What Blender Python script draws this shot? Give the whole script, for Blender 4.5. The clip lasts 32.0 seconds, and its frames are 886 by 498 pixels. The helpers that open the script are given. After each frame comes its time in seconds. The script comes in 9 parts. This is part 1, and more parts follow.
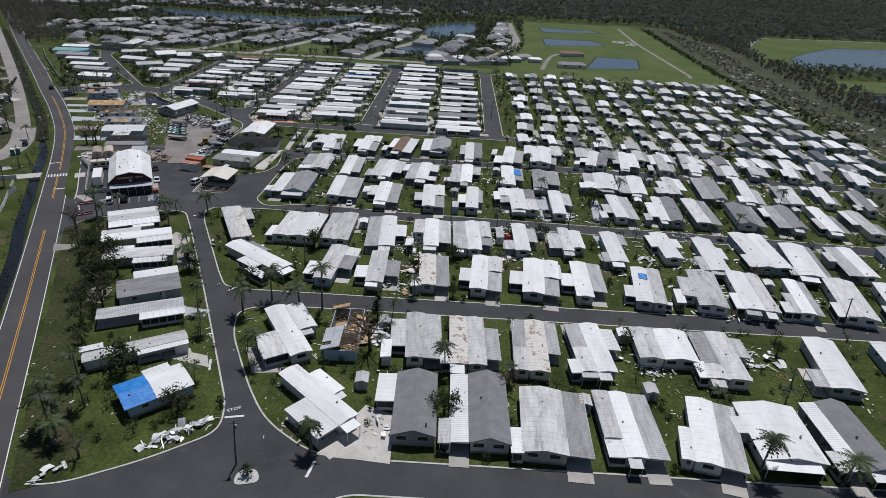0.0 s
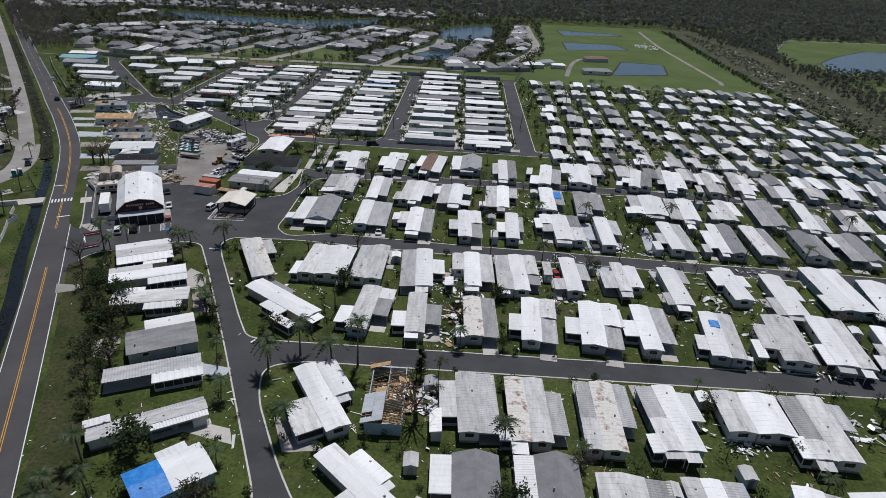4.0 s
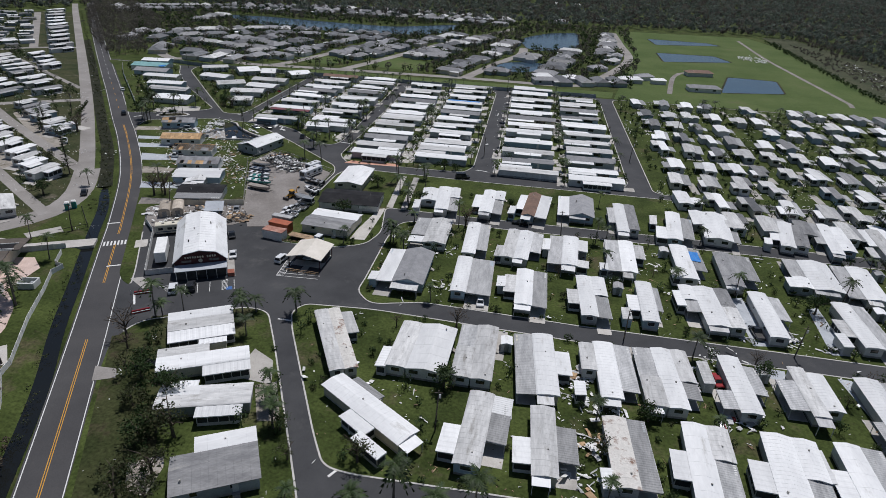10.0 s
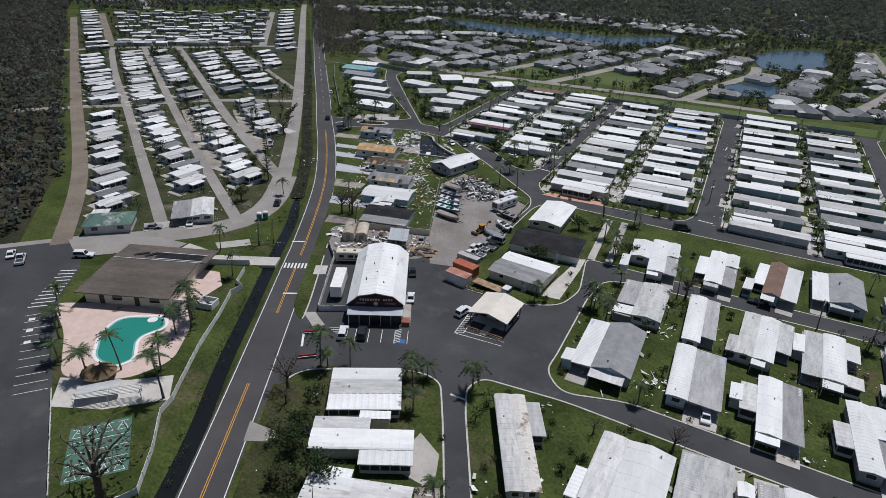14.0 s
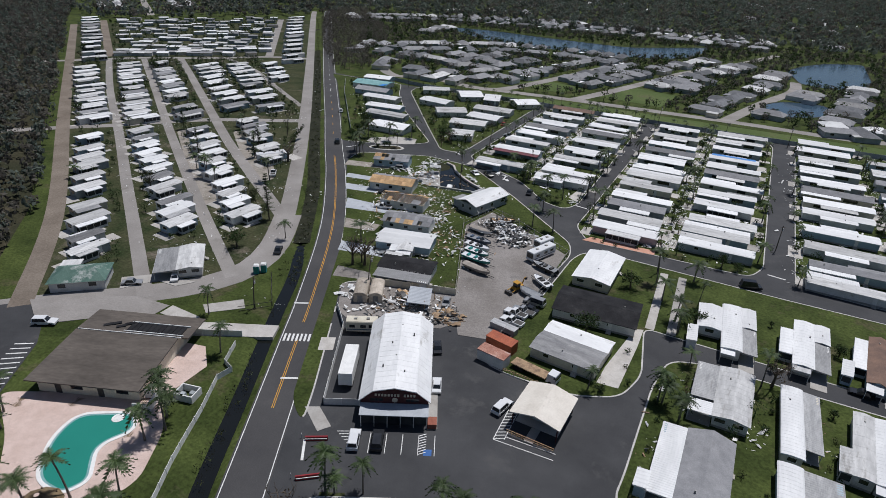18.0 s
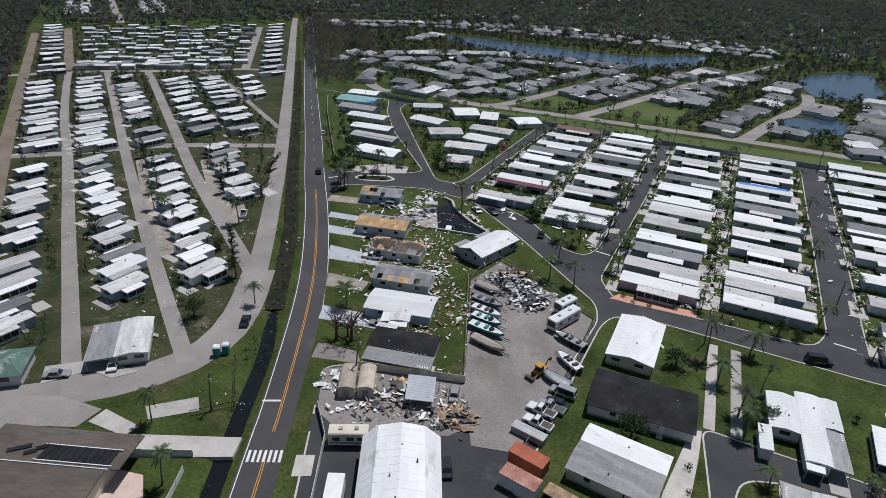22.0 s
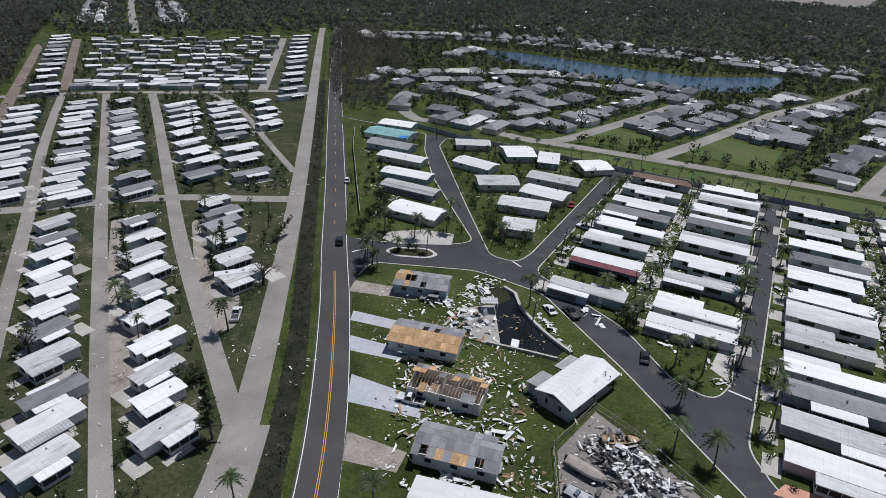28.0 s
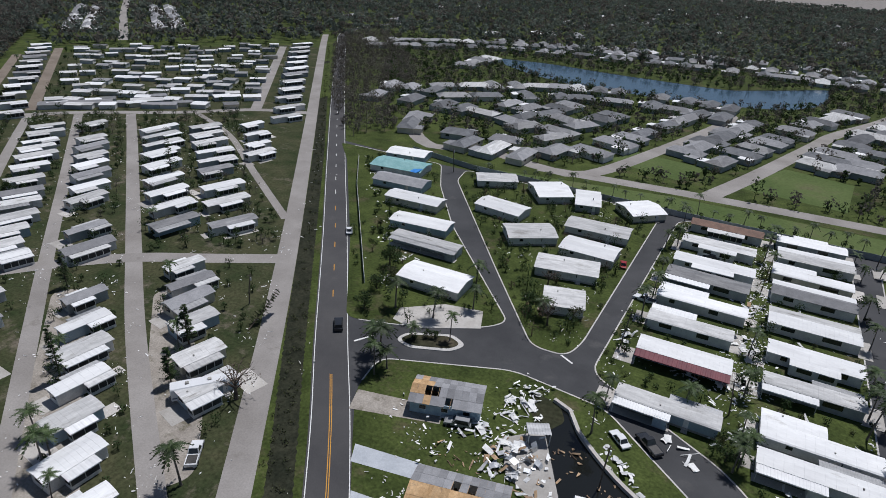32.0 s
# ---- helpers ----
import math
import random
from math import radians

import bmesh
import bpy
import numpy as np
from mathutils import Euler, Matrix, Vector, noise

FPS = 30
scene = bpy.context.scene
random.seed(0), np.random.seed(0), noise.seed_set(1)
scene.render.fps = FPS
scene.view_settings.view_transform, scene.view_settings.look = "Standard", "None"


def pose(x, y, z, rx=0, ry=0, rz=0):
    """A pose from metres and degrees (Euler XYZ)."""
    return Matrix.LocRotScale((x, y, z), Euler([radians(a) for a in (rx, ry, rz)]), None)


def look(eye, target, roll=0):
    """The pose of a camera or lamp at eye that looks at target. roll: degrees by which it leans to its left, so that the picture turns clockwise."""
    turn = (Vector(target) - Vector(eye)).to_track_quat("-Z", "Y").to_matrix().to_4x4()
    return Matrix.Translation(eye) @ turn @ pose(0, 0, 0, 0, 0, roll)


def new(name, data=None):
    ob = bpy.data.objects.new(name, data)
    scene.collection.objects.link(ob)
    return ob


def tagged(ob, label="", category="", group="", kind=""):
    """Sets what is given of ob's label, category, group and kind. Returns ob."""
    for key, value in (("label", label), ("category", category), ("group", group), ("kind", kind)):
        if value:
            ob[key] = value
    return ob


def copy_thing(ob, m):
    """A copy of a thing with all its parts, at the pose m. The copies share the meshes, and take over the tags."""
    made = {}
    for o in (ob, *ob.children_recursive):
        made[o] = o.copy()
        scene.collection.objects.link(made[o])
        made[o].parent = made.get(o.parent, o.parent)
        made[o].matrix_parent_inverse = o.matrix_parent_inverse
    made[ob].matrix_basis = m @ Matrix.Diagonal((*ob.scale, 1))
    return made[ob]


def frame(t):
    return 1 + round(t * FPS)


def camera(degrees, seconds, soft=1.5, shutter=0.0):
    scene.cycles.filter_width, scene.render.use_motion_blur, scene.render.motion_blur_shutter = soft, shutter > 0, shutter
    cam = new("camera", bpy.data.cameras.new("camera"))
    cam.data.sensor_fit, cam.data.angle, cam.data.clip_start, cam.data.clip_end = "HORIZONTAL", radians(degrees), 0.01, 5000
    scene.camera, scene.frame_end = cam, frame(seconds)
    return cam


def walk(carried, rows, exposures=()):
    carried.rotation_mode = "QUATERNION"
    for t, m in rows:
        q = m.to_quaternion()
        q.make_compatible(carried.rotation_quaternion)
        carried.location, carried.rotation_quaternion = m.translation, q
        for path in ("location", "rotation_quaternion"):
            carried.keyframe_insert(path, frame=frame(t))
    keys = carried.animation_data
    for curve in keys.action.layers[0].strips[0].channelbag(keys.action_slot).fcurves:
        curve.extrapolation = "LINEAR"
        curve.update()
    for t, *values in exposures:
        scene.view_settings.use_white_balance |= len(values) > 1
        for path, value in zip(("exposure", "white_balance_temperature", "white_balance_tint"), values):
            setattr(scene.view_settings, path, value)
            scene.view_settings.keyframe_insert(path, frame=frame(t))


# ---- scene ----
cam = camera(71.8, 32.0, 0.8)
PATH = [
    (0, pose(0.00, 0.00, 75.67, 63.40, -3.10, 1.50)),
    (1, pose(-2.41, 4.44, 76.22, 63.40, -3.00, 1.80)),
    (2, pose(-4.81, 9.07, 76.59, 63.40, -3.10, 2.00)),
    (2.5, pose(-6.10, 11.47, 76.59, 63.40, -3.00, 2.00)),
    (4.5, pose(-10.73, 21.83, 76.59, 63.30, -2.90, 2.20)),
    (5, pose(-11.84, 24.79, 76.41, 63.30, -2.90, 2.90)),
    (5.5, pose(-12.95, 27.75, 76.41, 63.20, -2.90, 4.40)),
    (6, pose(-14.25, 30.71, 76.41, 63.20, -2.80, 5.60)),
    (6.5, pose(-15.54, 34.04, 76.41, 63.10, -2.80, 6.40)),
    (7, pose(-17.02, 37.19, 76.41, 63.10, -2.80, 6.80)),
    (8, pose(-19.98, 43.48, 76.41, 63.10, -2.80, 7.30)),
    (9, pose(-22.94, 49.77, 76.41, 63.10, -2.80, 7.70)),
    (10, pose(-25.72, 55.69, 76.41, 63.10, -2.80, 7.90)),
    (10.5, pose(-27.20, 58.83, 76.41, 63.10, -2.80, 8.60)),
    (11, pose(-28.68, 61.98, 76.41, 63.00, -2.70, 12.30)),
    (11.5, pose(-30.16, 65.30, 76.22, 62.80, -2.60, 16.80)),
    (12, pose(-31.82, 68.64, 76.22, 62.70, -2.50, 21.00)),
    (12.5, pose(-33.30, 71.97, 76.22, 62.60, -2.40, 23.40)),
    (13, pose(-35.15, 75.30, 76.04, 62.60, -2.30, 24.50)),
    (14, pose(-39.41, 81.59, 76.22, 62.60, -2.30, 25.60)),
    (14.5, pose(-41.62, 84.55, 76.22, 62.60, -2.30, 26.00)),
    (16.5, pose(-50.32, 96.75, 76.22, 62.80, -2.40, 26.70)),
    (17, pose(-52.54, 99.72, 76.41, 62.80, -2.40, 26.90)),
    (18, pose(-56.80, 106.00, 76.41, 62.90, -2.50, 26.50)),
    (19, pose(-61.24, 112.30, 76.41, 63.00, -2.50, 25.20)),
    (20, pose(-65.67, 118.95, 76.41, 63.20, -2.50, 24.20)),
    (21, pose(-69.93, 125.80, 76.22, 63.20, -2.60, 24.00)),
    (22, pose(-74.19, 132.83, 76.22, 63.20, -2.60, 25.10)),
    (23, pose(-78.81, 140.23, 76.04, 63.30, -2.60, 25.60)),
    (24, pose(-83.62, 147.82, 75.85, 63.30, -2.60, 26.50)),
    (25, pose(-88.99, 155.77, 76.04, 63.30, -2.60, 27.10)),
    (25.5, pose(-91.76, 159.84, 75.85, 63.30, -2.60, 27.30)),
    (27.5, pose(-103.11, 175.08, 75.99, 63.43, -2.80, 27.63)),
    (28, pose(-105.99, 179.36, 75.99, 63.43, -2.80, 27.69)),
    (28.5, pose(-108.88, 183.63, 75.99, 63.43, -2.80, 27.75)),
    (29, pose(-111.80, 187.91, 75.99, 63.43, -2.80, 27.81)),
    (29.5, pose(-114.73, 192.19, 75.99, 63.43, -2.80, 27.87)),
    (30, pose(-117.67, 196.47, 75.99, 63.43, -2.80, 27.92)),
    (30.5, pose(-120.64, 200.75, 75.99, 63.43, -2.80, 27.98)),
    (31, pose(-123.62, 205.03, 75.99, 63.43, -2.80, 28.04)),
    (31.5, pose(-126.63, 209.31, 75.99, 63.43, -2.80, 28.09)),
    (32, pose(-129.64, 213.59, 75.99, 63.43, -2.80, 28.16)),
]
EXPOSURES = [(0, -0.24, 6120, 13), (12, -0.22, 6120, 13), (24, -0.15, 6080, 13), (32, -0.13, 6050, 13)]
walk(cam, PATH, EXPOSURES)

import collections

SUN_TO = Vector((0.22, 0.98, 2.45)).normalized()
world = bpy.data.worlds.new("sky")
scene.world = world
world.use_nodes = True
wn = world.node_tree.nodes
sky = wn.new("ShaderNodeTexSky")
sky.sky_type = "NISHITA"
sky.sun_disc = False
sky.sun_elevation = math.asin(SUN_TO.z)
sky.sun_rotation = math.atan2(SUN_TO.x, SUN_TO.y)
sky.air_density, sky.dust_density, sky.ozone_density = 1.0, 0.6, 1.0
wn["Background"].inputs["Strength"].default_value = 0.046
world.node_tree.links.new(sky.outputs["Color"], wn["Background"].inputs["Color"])
sun = new("sun", bpy.data.lights.new("sun", "SUN"))
sun.data.energy, sun.data.angle, sun.data.color = 3.95, radians(0.53), (1.0, 0.965, 0.91)
sun.matrix_world = look((0, 0, 300), Vector((0, 0, 300)) - SUN_TO)


# ---- materials ----
def node(nt, kind, **kw):
    n = nt.nodes.new(kind)
    for k, v in kw.items():
        n.inputs[k].default_value = v
    return n


def mat(name, c1, c2=None, scale=0.5, fine=12.0, rough=0.75, bump=0.0, rand=0.0, metal=0.0, fine_amt=0.25, stain=None,
        stain_scale=0.25, stain_at=0.6, stretch=(1, 1, 1), island=0.0, spec=0.35, hue=0.0, trans=0.0):
    """Two-scale painted, weathered or natural surface in metres."""
    m = bpy.data.materials.new(name)
    m.use_nodes = True
    nt = m.node_tree
    b = nt.nodes["Principled BSDF"]
    lk = nt.links.new
    tc = nt.nodes.new("ShaderNodeTexCoord")
    mp = nt.nodes.new("ShaderNodeMapping")
    mp.inputs["Scale"].default_value = stretch
    lk(tc.outputs["Object"], mp.inputs["Vector"])
    oi = nt.nodes.new("ShaderNodeObjectInfo")
    off = nt.nodes.new("ShaderNodeVectorMath")
    off.operation = "MULTIPLY_ADD"
    comb = nt.nodes.new("ShaderNodeCombineXYZ")
    lk(oi.outputs["Random"], comb.inputs[0])
    lk(oi.outputs["Random"], comb.inputs[1])
    lk(comb.outputs[0], off.inputs[0])
    off.inputs[1].default_value = (97, 53, 31)
    lk(mp.outputs[0], off.inputs[2])
    n1 = node(nt, "ShaderNodeTexNoise", Scale=scale, Detail=4.0, Roughness=0.62)
    lk(off.outputs[0], n1.inputs["Vector"])
    ramp = nt.nodes.new("ShaderNodeValToRGB")
    ramp.color_ramp.elements[0].position, ramp.color_ramp.elements[1].position = 0.34, 0.66
    ramp.color_ramp.elements[0].color = (*c1, 1)
    ramp.color_ramp.elements[1].color = (*(c2 or c1), 1)
    lk(n1.outputs[0], ramp.inputs[0])
    col = ramp.outputs[0]
    if stain:
        n3 = node(nt, "ShaderNodeTexNoise", Scale=stain_scale, Detail=6.0, Roughness=0.7)
        lk(off.outputs[0], n3.inputs["Vector"])
        r3 = nt.nodes.new("ShaderNodeMapRange")
        r3.inputs["From Min"].default_value, r3.inputs["From Max"].default_value = stain_at, stain_at + 0.14
        lk(n3.outputs[0], r3.inputs[0])
        mx = nt.nodes.new("ShaderNodeMix")
        mx.data_type = "RGBA"
        lk(r3.outputs[0], mx.inputs[0])
        lk(col, mx.inputs[6])
        mx.inputs[7].default_value = (*stain, 1)
        col = mx.outputs[2]
    n2 = node(nt, "ShaderNodeTexNoise", Scale=fine, Detail=3.0, Roughness=0.6)
    lk(off.outputs[0], n2.inputs["Vector"])
    val = nt.nodes.new("ShaderNodeMapRange")
    val.inputs["From Min"].default_value, val.inputs["From Max"].default_value = 0.25, 0.75
    val.inputs["To Min"].default_value, val.inputs["To Max"].default_value = 1 - fine_amt, 1 + fine_amt
    lk(n2.outputs[0], val.inputs[0])
    hs = nt.nodes.new("ShaderNodeHueSaturation")
    lk(col, hs.inputs["Color"])
    v = val.outputs[0]
    if rand or island:
        src = oi.outputs["Random"]
        amt = rand
        if island:
            src, amt = nt.nodes.new("ShaderNodeNewGeometry").outputs["Random Per Island"], island
        if island and rand:
            add = nt.nodes.new("ShaderNodeMath")
            add.operation = "ADD"
            lk(src, add.inputs[0])
            lk(oi.outputs["Random"], add.inputs[1])
            fr = nt.nodes.new("ShaderNodeMath")
            fr.operation = "FRACT"
            lk(add.outputs[0], fr.inputs[0])
            src = fr.outputs[0]
        r = nt.nodes.new("ShaderNodeMapRange")
        r.inputs["To Min"].default_value, r.inputs["To Max"].default_value = 1 - amt, 1 + amt
        lk(src, r.inputs[0])
        mul = nt.nodes.new("ShaderNodeMath")
        mul.operation = "MULTIPLY"
        lk(r.outputs[0], mul.inputs[0])
        lk(v, mul.inputs[1])
        v = mul.outputs[0]
        if hue:
            rh = nt.nodes.new("ShaderNodeMapRange")
            rh.inputs["To Min"].default_value, rh.inputs["To Max"].default_value = 0.5 - hue, 0.5 + hue
            lk(src, rh.inputs[0])
            lk(rh.outputs[0], hs.inputs["Hue"])
    lk(v, hs.inputs["Value"])
    lk(hs.outputs[0], b.inputs["Base Color"])
    b.inputs["Roughness"].default_value = rough
    b.inputs["Metallic"].default_value = metal
    b.inputs["Specular IOR Level"].default_value = spec
    if trans:
        tl = nt.nodes.new("ShaderNodeBsdfTranslucent")
        lk(hs.outputs[0], tl.inputs["Color"])
        ms = node(nt, "ShaderNodeMixShader", Fac=trans)
        lk(b.outputs[0], ms.inputs[1])
        lk(tl.outputs[0], ms.inputs[2])
        lk(ms.outputs[0], nt.nodes["Material Output"].inputs["Surface"])
    if bump:
        bp = node(nt, "ShaderNodeBump", Strength=bump, Distance=0.05)
        lk(n2.outputs[0], bp.inputs["Height"])
        lk(bp.outputs[0], b.inputs["Normal"])
    return m


M = {
    "grass": mat("grass", (0.029, 0.042, 0.011), (0.069, 0.090, 0.025), 0.09, 1.6, 0.9, 0.6, stain=(0.094, 0.080, 0.048), stain_scale=0.075,
                 stain_at=0.56, fine_amt=0.45, spec=0.1),
    "belt": mat("littered_scrub_ground", (0.044, 0.054, 0.030), (0.082, 0.084, 0.052), 0.06, 0.9, 0.95, 0.6, stain=(0.135, 0.118, 0.092), stain_scale=0.05, stain_at=0.6,
                fine_amt=0.45, spec=0.1),
    "verge": mat("worn_verge_grass", (0.028, 0.037, 0.013), (0.058, 0.062, 0.027), 0.07, 1.6, 0.95, 0.6, stain=(0.066, 0.052, 0.034), stain_scale=0.12, stain_at=0.54, fine_amt=0.45, spec=0.1),
    "sand": mat("sandy_yard", (0.24, 0.215, 0.185), (0.36, 0.33, 0.29), 0.25, 3.0, 0.95, 0.4, stain=(0.12, 0.11, 0.075), stain_scale=0.22, stain_at=0.54, fine_amt=0.25, spec=0.1),
    "S": mat("slate_grey_shingle", (0.105, 0.11, 0.118), (0.17, 0.174, 0.182), 0.4, 4.0, 0.85, 0.3, rand=0.25, island=0.3, fine_amt=0.18, stain=(0.075, 0.075, 0.075), stain_scale=0.2),
    "parkland": mat("sandy_worn_grass", (0.028, 0.040, 0.016), (0.066, 0.066, 0.035), 0.10, 1.4, 0.95, 0.6, stain=(0.15, 0.128, 0.10), stain_scale=0.11,
                    stain_at=0.56, fine_amt=0.45, spec=0.1),
    "field": mat("field_grass", (0.066, 0.098, 0.030), (0.098, 0.128, 0.046), 0.03, 0.8, 0.9, 0.4, stain=(0.115, 0.108, 0.06), stain_scale=0.03, fine_amt=0.2, spec=0.1),
    "wild": mat("rough_ground", (0.024, 0.030, 0.016), (0.056, 0.050, 0.031), 0.05, 1.2, 0.95, 0.6, stain=(0.12, 0.10, 0.075), stain_scale=0.05, fine_amt=0.4, spec=0.1),
    "ditch": mat("ditch_bank", (0.017, 0.020, 0.013), (0.038, 0.039, 0.025), 0.2, 2.0, 0.95, 0.6, fine_amt=0.5, spec=0.1),
    "asphalt": mat("fresh_asphalt", (0.036, 0.037, 0.040), (0.060, 0.061, 0.064), 0.07, 6.0, 0.85, 0.2, stain=(0.080, 0.079, 0.078), stain_scale=0.09, stain_at=0.57, fine_amt=0.18),
    "road": mat("road_asphalt", (0.050, 0.049, 0.051), (0.072, 0.070, 0.070), 0.06, 5.0, 0.85, 0.2, stain=(0.088, 0.083, 0.080), stain_scale=0.09, fine_amt=0.15),
    "oldroad": mat("bleached_road", (0.222, 0.206, 0.190), (0.305, 0.286, 0.268), 0.07, 3.0, 0.9, 0.2, stain=(0.17, 0.155, 0.135), stain_scale=0.12, fine_amt=0.14),
    "dirt": mat("sandy_track", (0.165, 0.138, 0.112), (0.235, 0.20, 0.165), 0.08, 2.0, 0.95, 0.5, stain=(0.085, 0.085, 0.05), stain_scale=0.15, fine_amt=0.25, spec=0.1),
    "gravel": mat("gravel_lot", (0.195, 0.178, 0.163), (0.28, 0.26, 0.244), 0.1, 3.0, 0.95, 0.5, stain=(0.11, 0.105, 0.10), stain_scale=0.07, fine_amt=0.25, spec=0.1),
    "concrete": mat("pale_concrete", (0.36, 0.34, 0.31), (0.47, 0.45, 0.42), 0.3, 4.0, 0.85, 0.2, rand=0.2, stain=(0.22, 0.20, 0.18), stain_scale=0.3, fine_amt=0.12),
    "drive_blue": mat("blue_grey_drive", (0.37, 0.395, 0.425), (0.46, 0.485, 0.515), 0.3, 4.0, 0.8, 0.1, stain=(0.22, 0.24, 0.27), fine_amt=0.12),
    "kerb": mat("kerb_concrete", (0.42, 0.41, 0.39), (0.55, 0.53, 0.50), 0.4, 5.0, 0.85, 0.1, fine_amt=0.2),
    "paint": mat("road_paint_white", (0.60, 0.60, 0.58), (0.74, 0.74, 0.72), 0.8, 8.0, 0.7, fine_amt=0.15),
    "yellow": mat("road_paint_yellow", (0.50, 0.24, 0.025), (0.60, 0.30, 0.04), 0.8, 8.0, 0.7, fine_amt=0.15),
    "brick_deck": mat("pink_pavers", (0.53, 0.405, 0.35), (0.62, 0.49, 0.435), 0.4, 6.0, 0.9, 0.3, fine_amt=0.18, stain=(0.42, 0.32, 0.28), stain_scale=0.3),
    "court": mat("green_court", (0.055, 0.13, 0.095), (0.075, 0.16, 0.12), 0.3, 4.0, 0.8, fine_amt=0.12, stain=(0.11, 0.13, 0.10)),
    "w": mat("white_metal_roof", (0.65, 0.655, 0.655), (0.77, 0.775, 0.77), 0.3, 2.2, 0.6, 0.08, rand=0.13, island=0.13, fine_amt=0.05, stain=(0.42, 0.41, 0.385),
             stain_scale=0.28, stain_at=0.60, stretch=(1.2, 0.35, 1)),
    "cream_roof": mat("cream_metal_roof", (0.62, 0.575, 0.50), (0.72, 0.675, 0.60), 0.4, 3.0, 0.6, 0.08, fine_amt=0.06, stain=(0.48, 0.44, 0.38), stain_scale=0.3),
    "v": mat("weathered_white_roof", (0.43, 0.43, 0.425), (0.60, 0.598, 0.588), 0.6, 2.0, 0.7, 0.1, rand=0.2, island=0.2, fine_amt=0.10, stain=(0.27, 0.26, 0.24),
             stain_scale=0.4, stain_at=0.56, stretch=(1.6, 0.35, 1)),
    "g": mat("grey_corrugated_metal", (0.27, 0.273, 0.275), (0.43, 0.43, 0.43), 0.6, 3.0, 0.5, 0.1, rand=0.35, island=0.35, fine_amt=0.15, stain=(0.17, 0.165, 0.155), stain_scale=0.3,
             stretch=(1.8, 0.4, 1)),
    "G": mat("grey_shingle", (0.21, 0.212, 0.22), (0.28, 0.28, 0.288), 0.5, 5.0, 0.85, 0.4, rand=0.25, island=0.25, fine_amt=0.16, stain=(0.15, 0.15, 0.15), stain_scale=0.2),
    "D": mat("dull_grey_metal", (0.15, 0.15, 0.155), (0.25, 0.25, 0.25), 0.4, 3.0, 0.6, 0.1, rand=0.3, island=0.3, fine_amt=0.2, stain=(0.34, 0.33, 0.31), stain_scale=0.25, stretch=(1.5, 0.4, 1)),
    "K": mat("black_membrane_roof", (0.014, 0.014, 0.016), (0.030, 0.030, 0.032), 0.3, 4.0, 0.85, 0.2, fine_amt=0.25, stain=(0.055, 0.054, 0.052), stain_scale=0.3, spec=0.15),
    "B": mat("brown_shingle", (0.15, 0.10, 0.08), (0.24, 0.15, 0.11), 0.4, 5.0, 0.85, 0.3, rand=0.15, fine_amt=0.2, stain=(0.30, 0.26, 0.23)),
    "R": mat("rust_stained_white", (0.55, 0.53, 0.49), (0.68, 0.66, 0.62), 0.5, 3.0, 0.7, 0.1, fine_amt=0.12, stain=(0.20, 0.12, 0.085), stain_scale=0.5, stain_at=0.53),
    "M": mat("maroon_awning", (0.12, 0.035, 0.045), (0.17, 0.05, 0.06), 0.5, 4.0, 0.6, fine_amt=0.15),
    "T": mat("teal_roof", (0.16, 0.33, 0.33), (0.24, 0.42, 0.42), 0.5, 4.0, 0.6, fine_amt=0.15),
    "E": mat("green_metal_roof", (0.06, 0.125, 0.10), (0.10, 0.17, 0.14), 0.5, 4.0, 0.6, fine_amt=0.15, stain=(0.55, 0.56, 0.54), stain_scale=0.16, stain_at=0.52),
    "club_roof": mat("brown_flat_roof", (0.080, 0.069, 0.059), (0.132, 0.114, 0.098), 0.12, 1.2, 0.95, 0.3, fine_amt=0.2, stain=(0.055, 0.048, 0.042), stain_scale=0.12,
                     stretch=(0.6, 1.6, 1)),
    "tarp": mat("blue_tarp", (0.020, 0.16, 0.50), (0.05, 0.25, 0.62), 0.9, 3.0, 0.45, 0.4, fine_amt=0.25),
    "ply": mat("bare_plywood", (0.40, 0.25, 0.12), (0.55, 0.37, 0.20), 0.7, 3.0, 0.85, 0.1, rand=0.2, fine_amt=0.25, stain=(0.16, 0.15, 0.15), stain_scale=0.45, stain_at=0.6),
    "timber": mat("raw_timber", (0.34, 0.22, 0.12), (0.50, 0.35, 0.21), 1.0, 6.0, 0.85, rand=0.25, fine_amt=0.2),
    "wall_w": mat("white_siding", (0.58, 0.58, 0.56), (0.70, 0.70, 0.68), 0.5, 4.0, 0.7, rand=0.15, island=0.15, fine_amt=0.08, stain=(0.42, 0.40, 0.36), stain_scale=0.4),
    "wall_b": mat("pale_blue_siding", (0.30, 0.40, 0.47), (0.38, 0.48, 0.54), 0.5, 4.0, 0.7, rand=0.15, island=0.15, fine_amt=0.08),
    "wall_g": mat("grey_siding", (0.30, 0.33, 0.34), (0.40, 0.43, 0.44), 0.5, 4.0, 0.7, rand=0.2, fine_amt=0.08),
    "wall_y": mat("cream_siding", (0.54, 0.50, 0.40), (0.64, 0.60, 0.50), 0.5, 4.0, 0.7, rand=0.15, island=0.15, fine_amt=0.08),
    "wall_p": mat("pink_siding", (0.52, 0.39, 0.40), (0.62, 0.48, 0.48), 0.5, 4.0, 0.7, fine_amt=0.08),
    "skirt": mat("skirting", (0.28, 0.27, 0.25), (0.42, 0.41, 0.38), 0.8, 5.0, 0.85, rand=0.3, fine_amt=0.15),
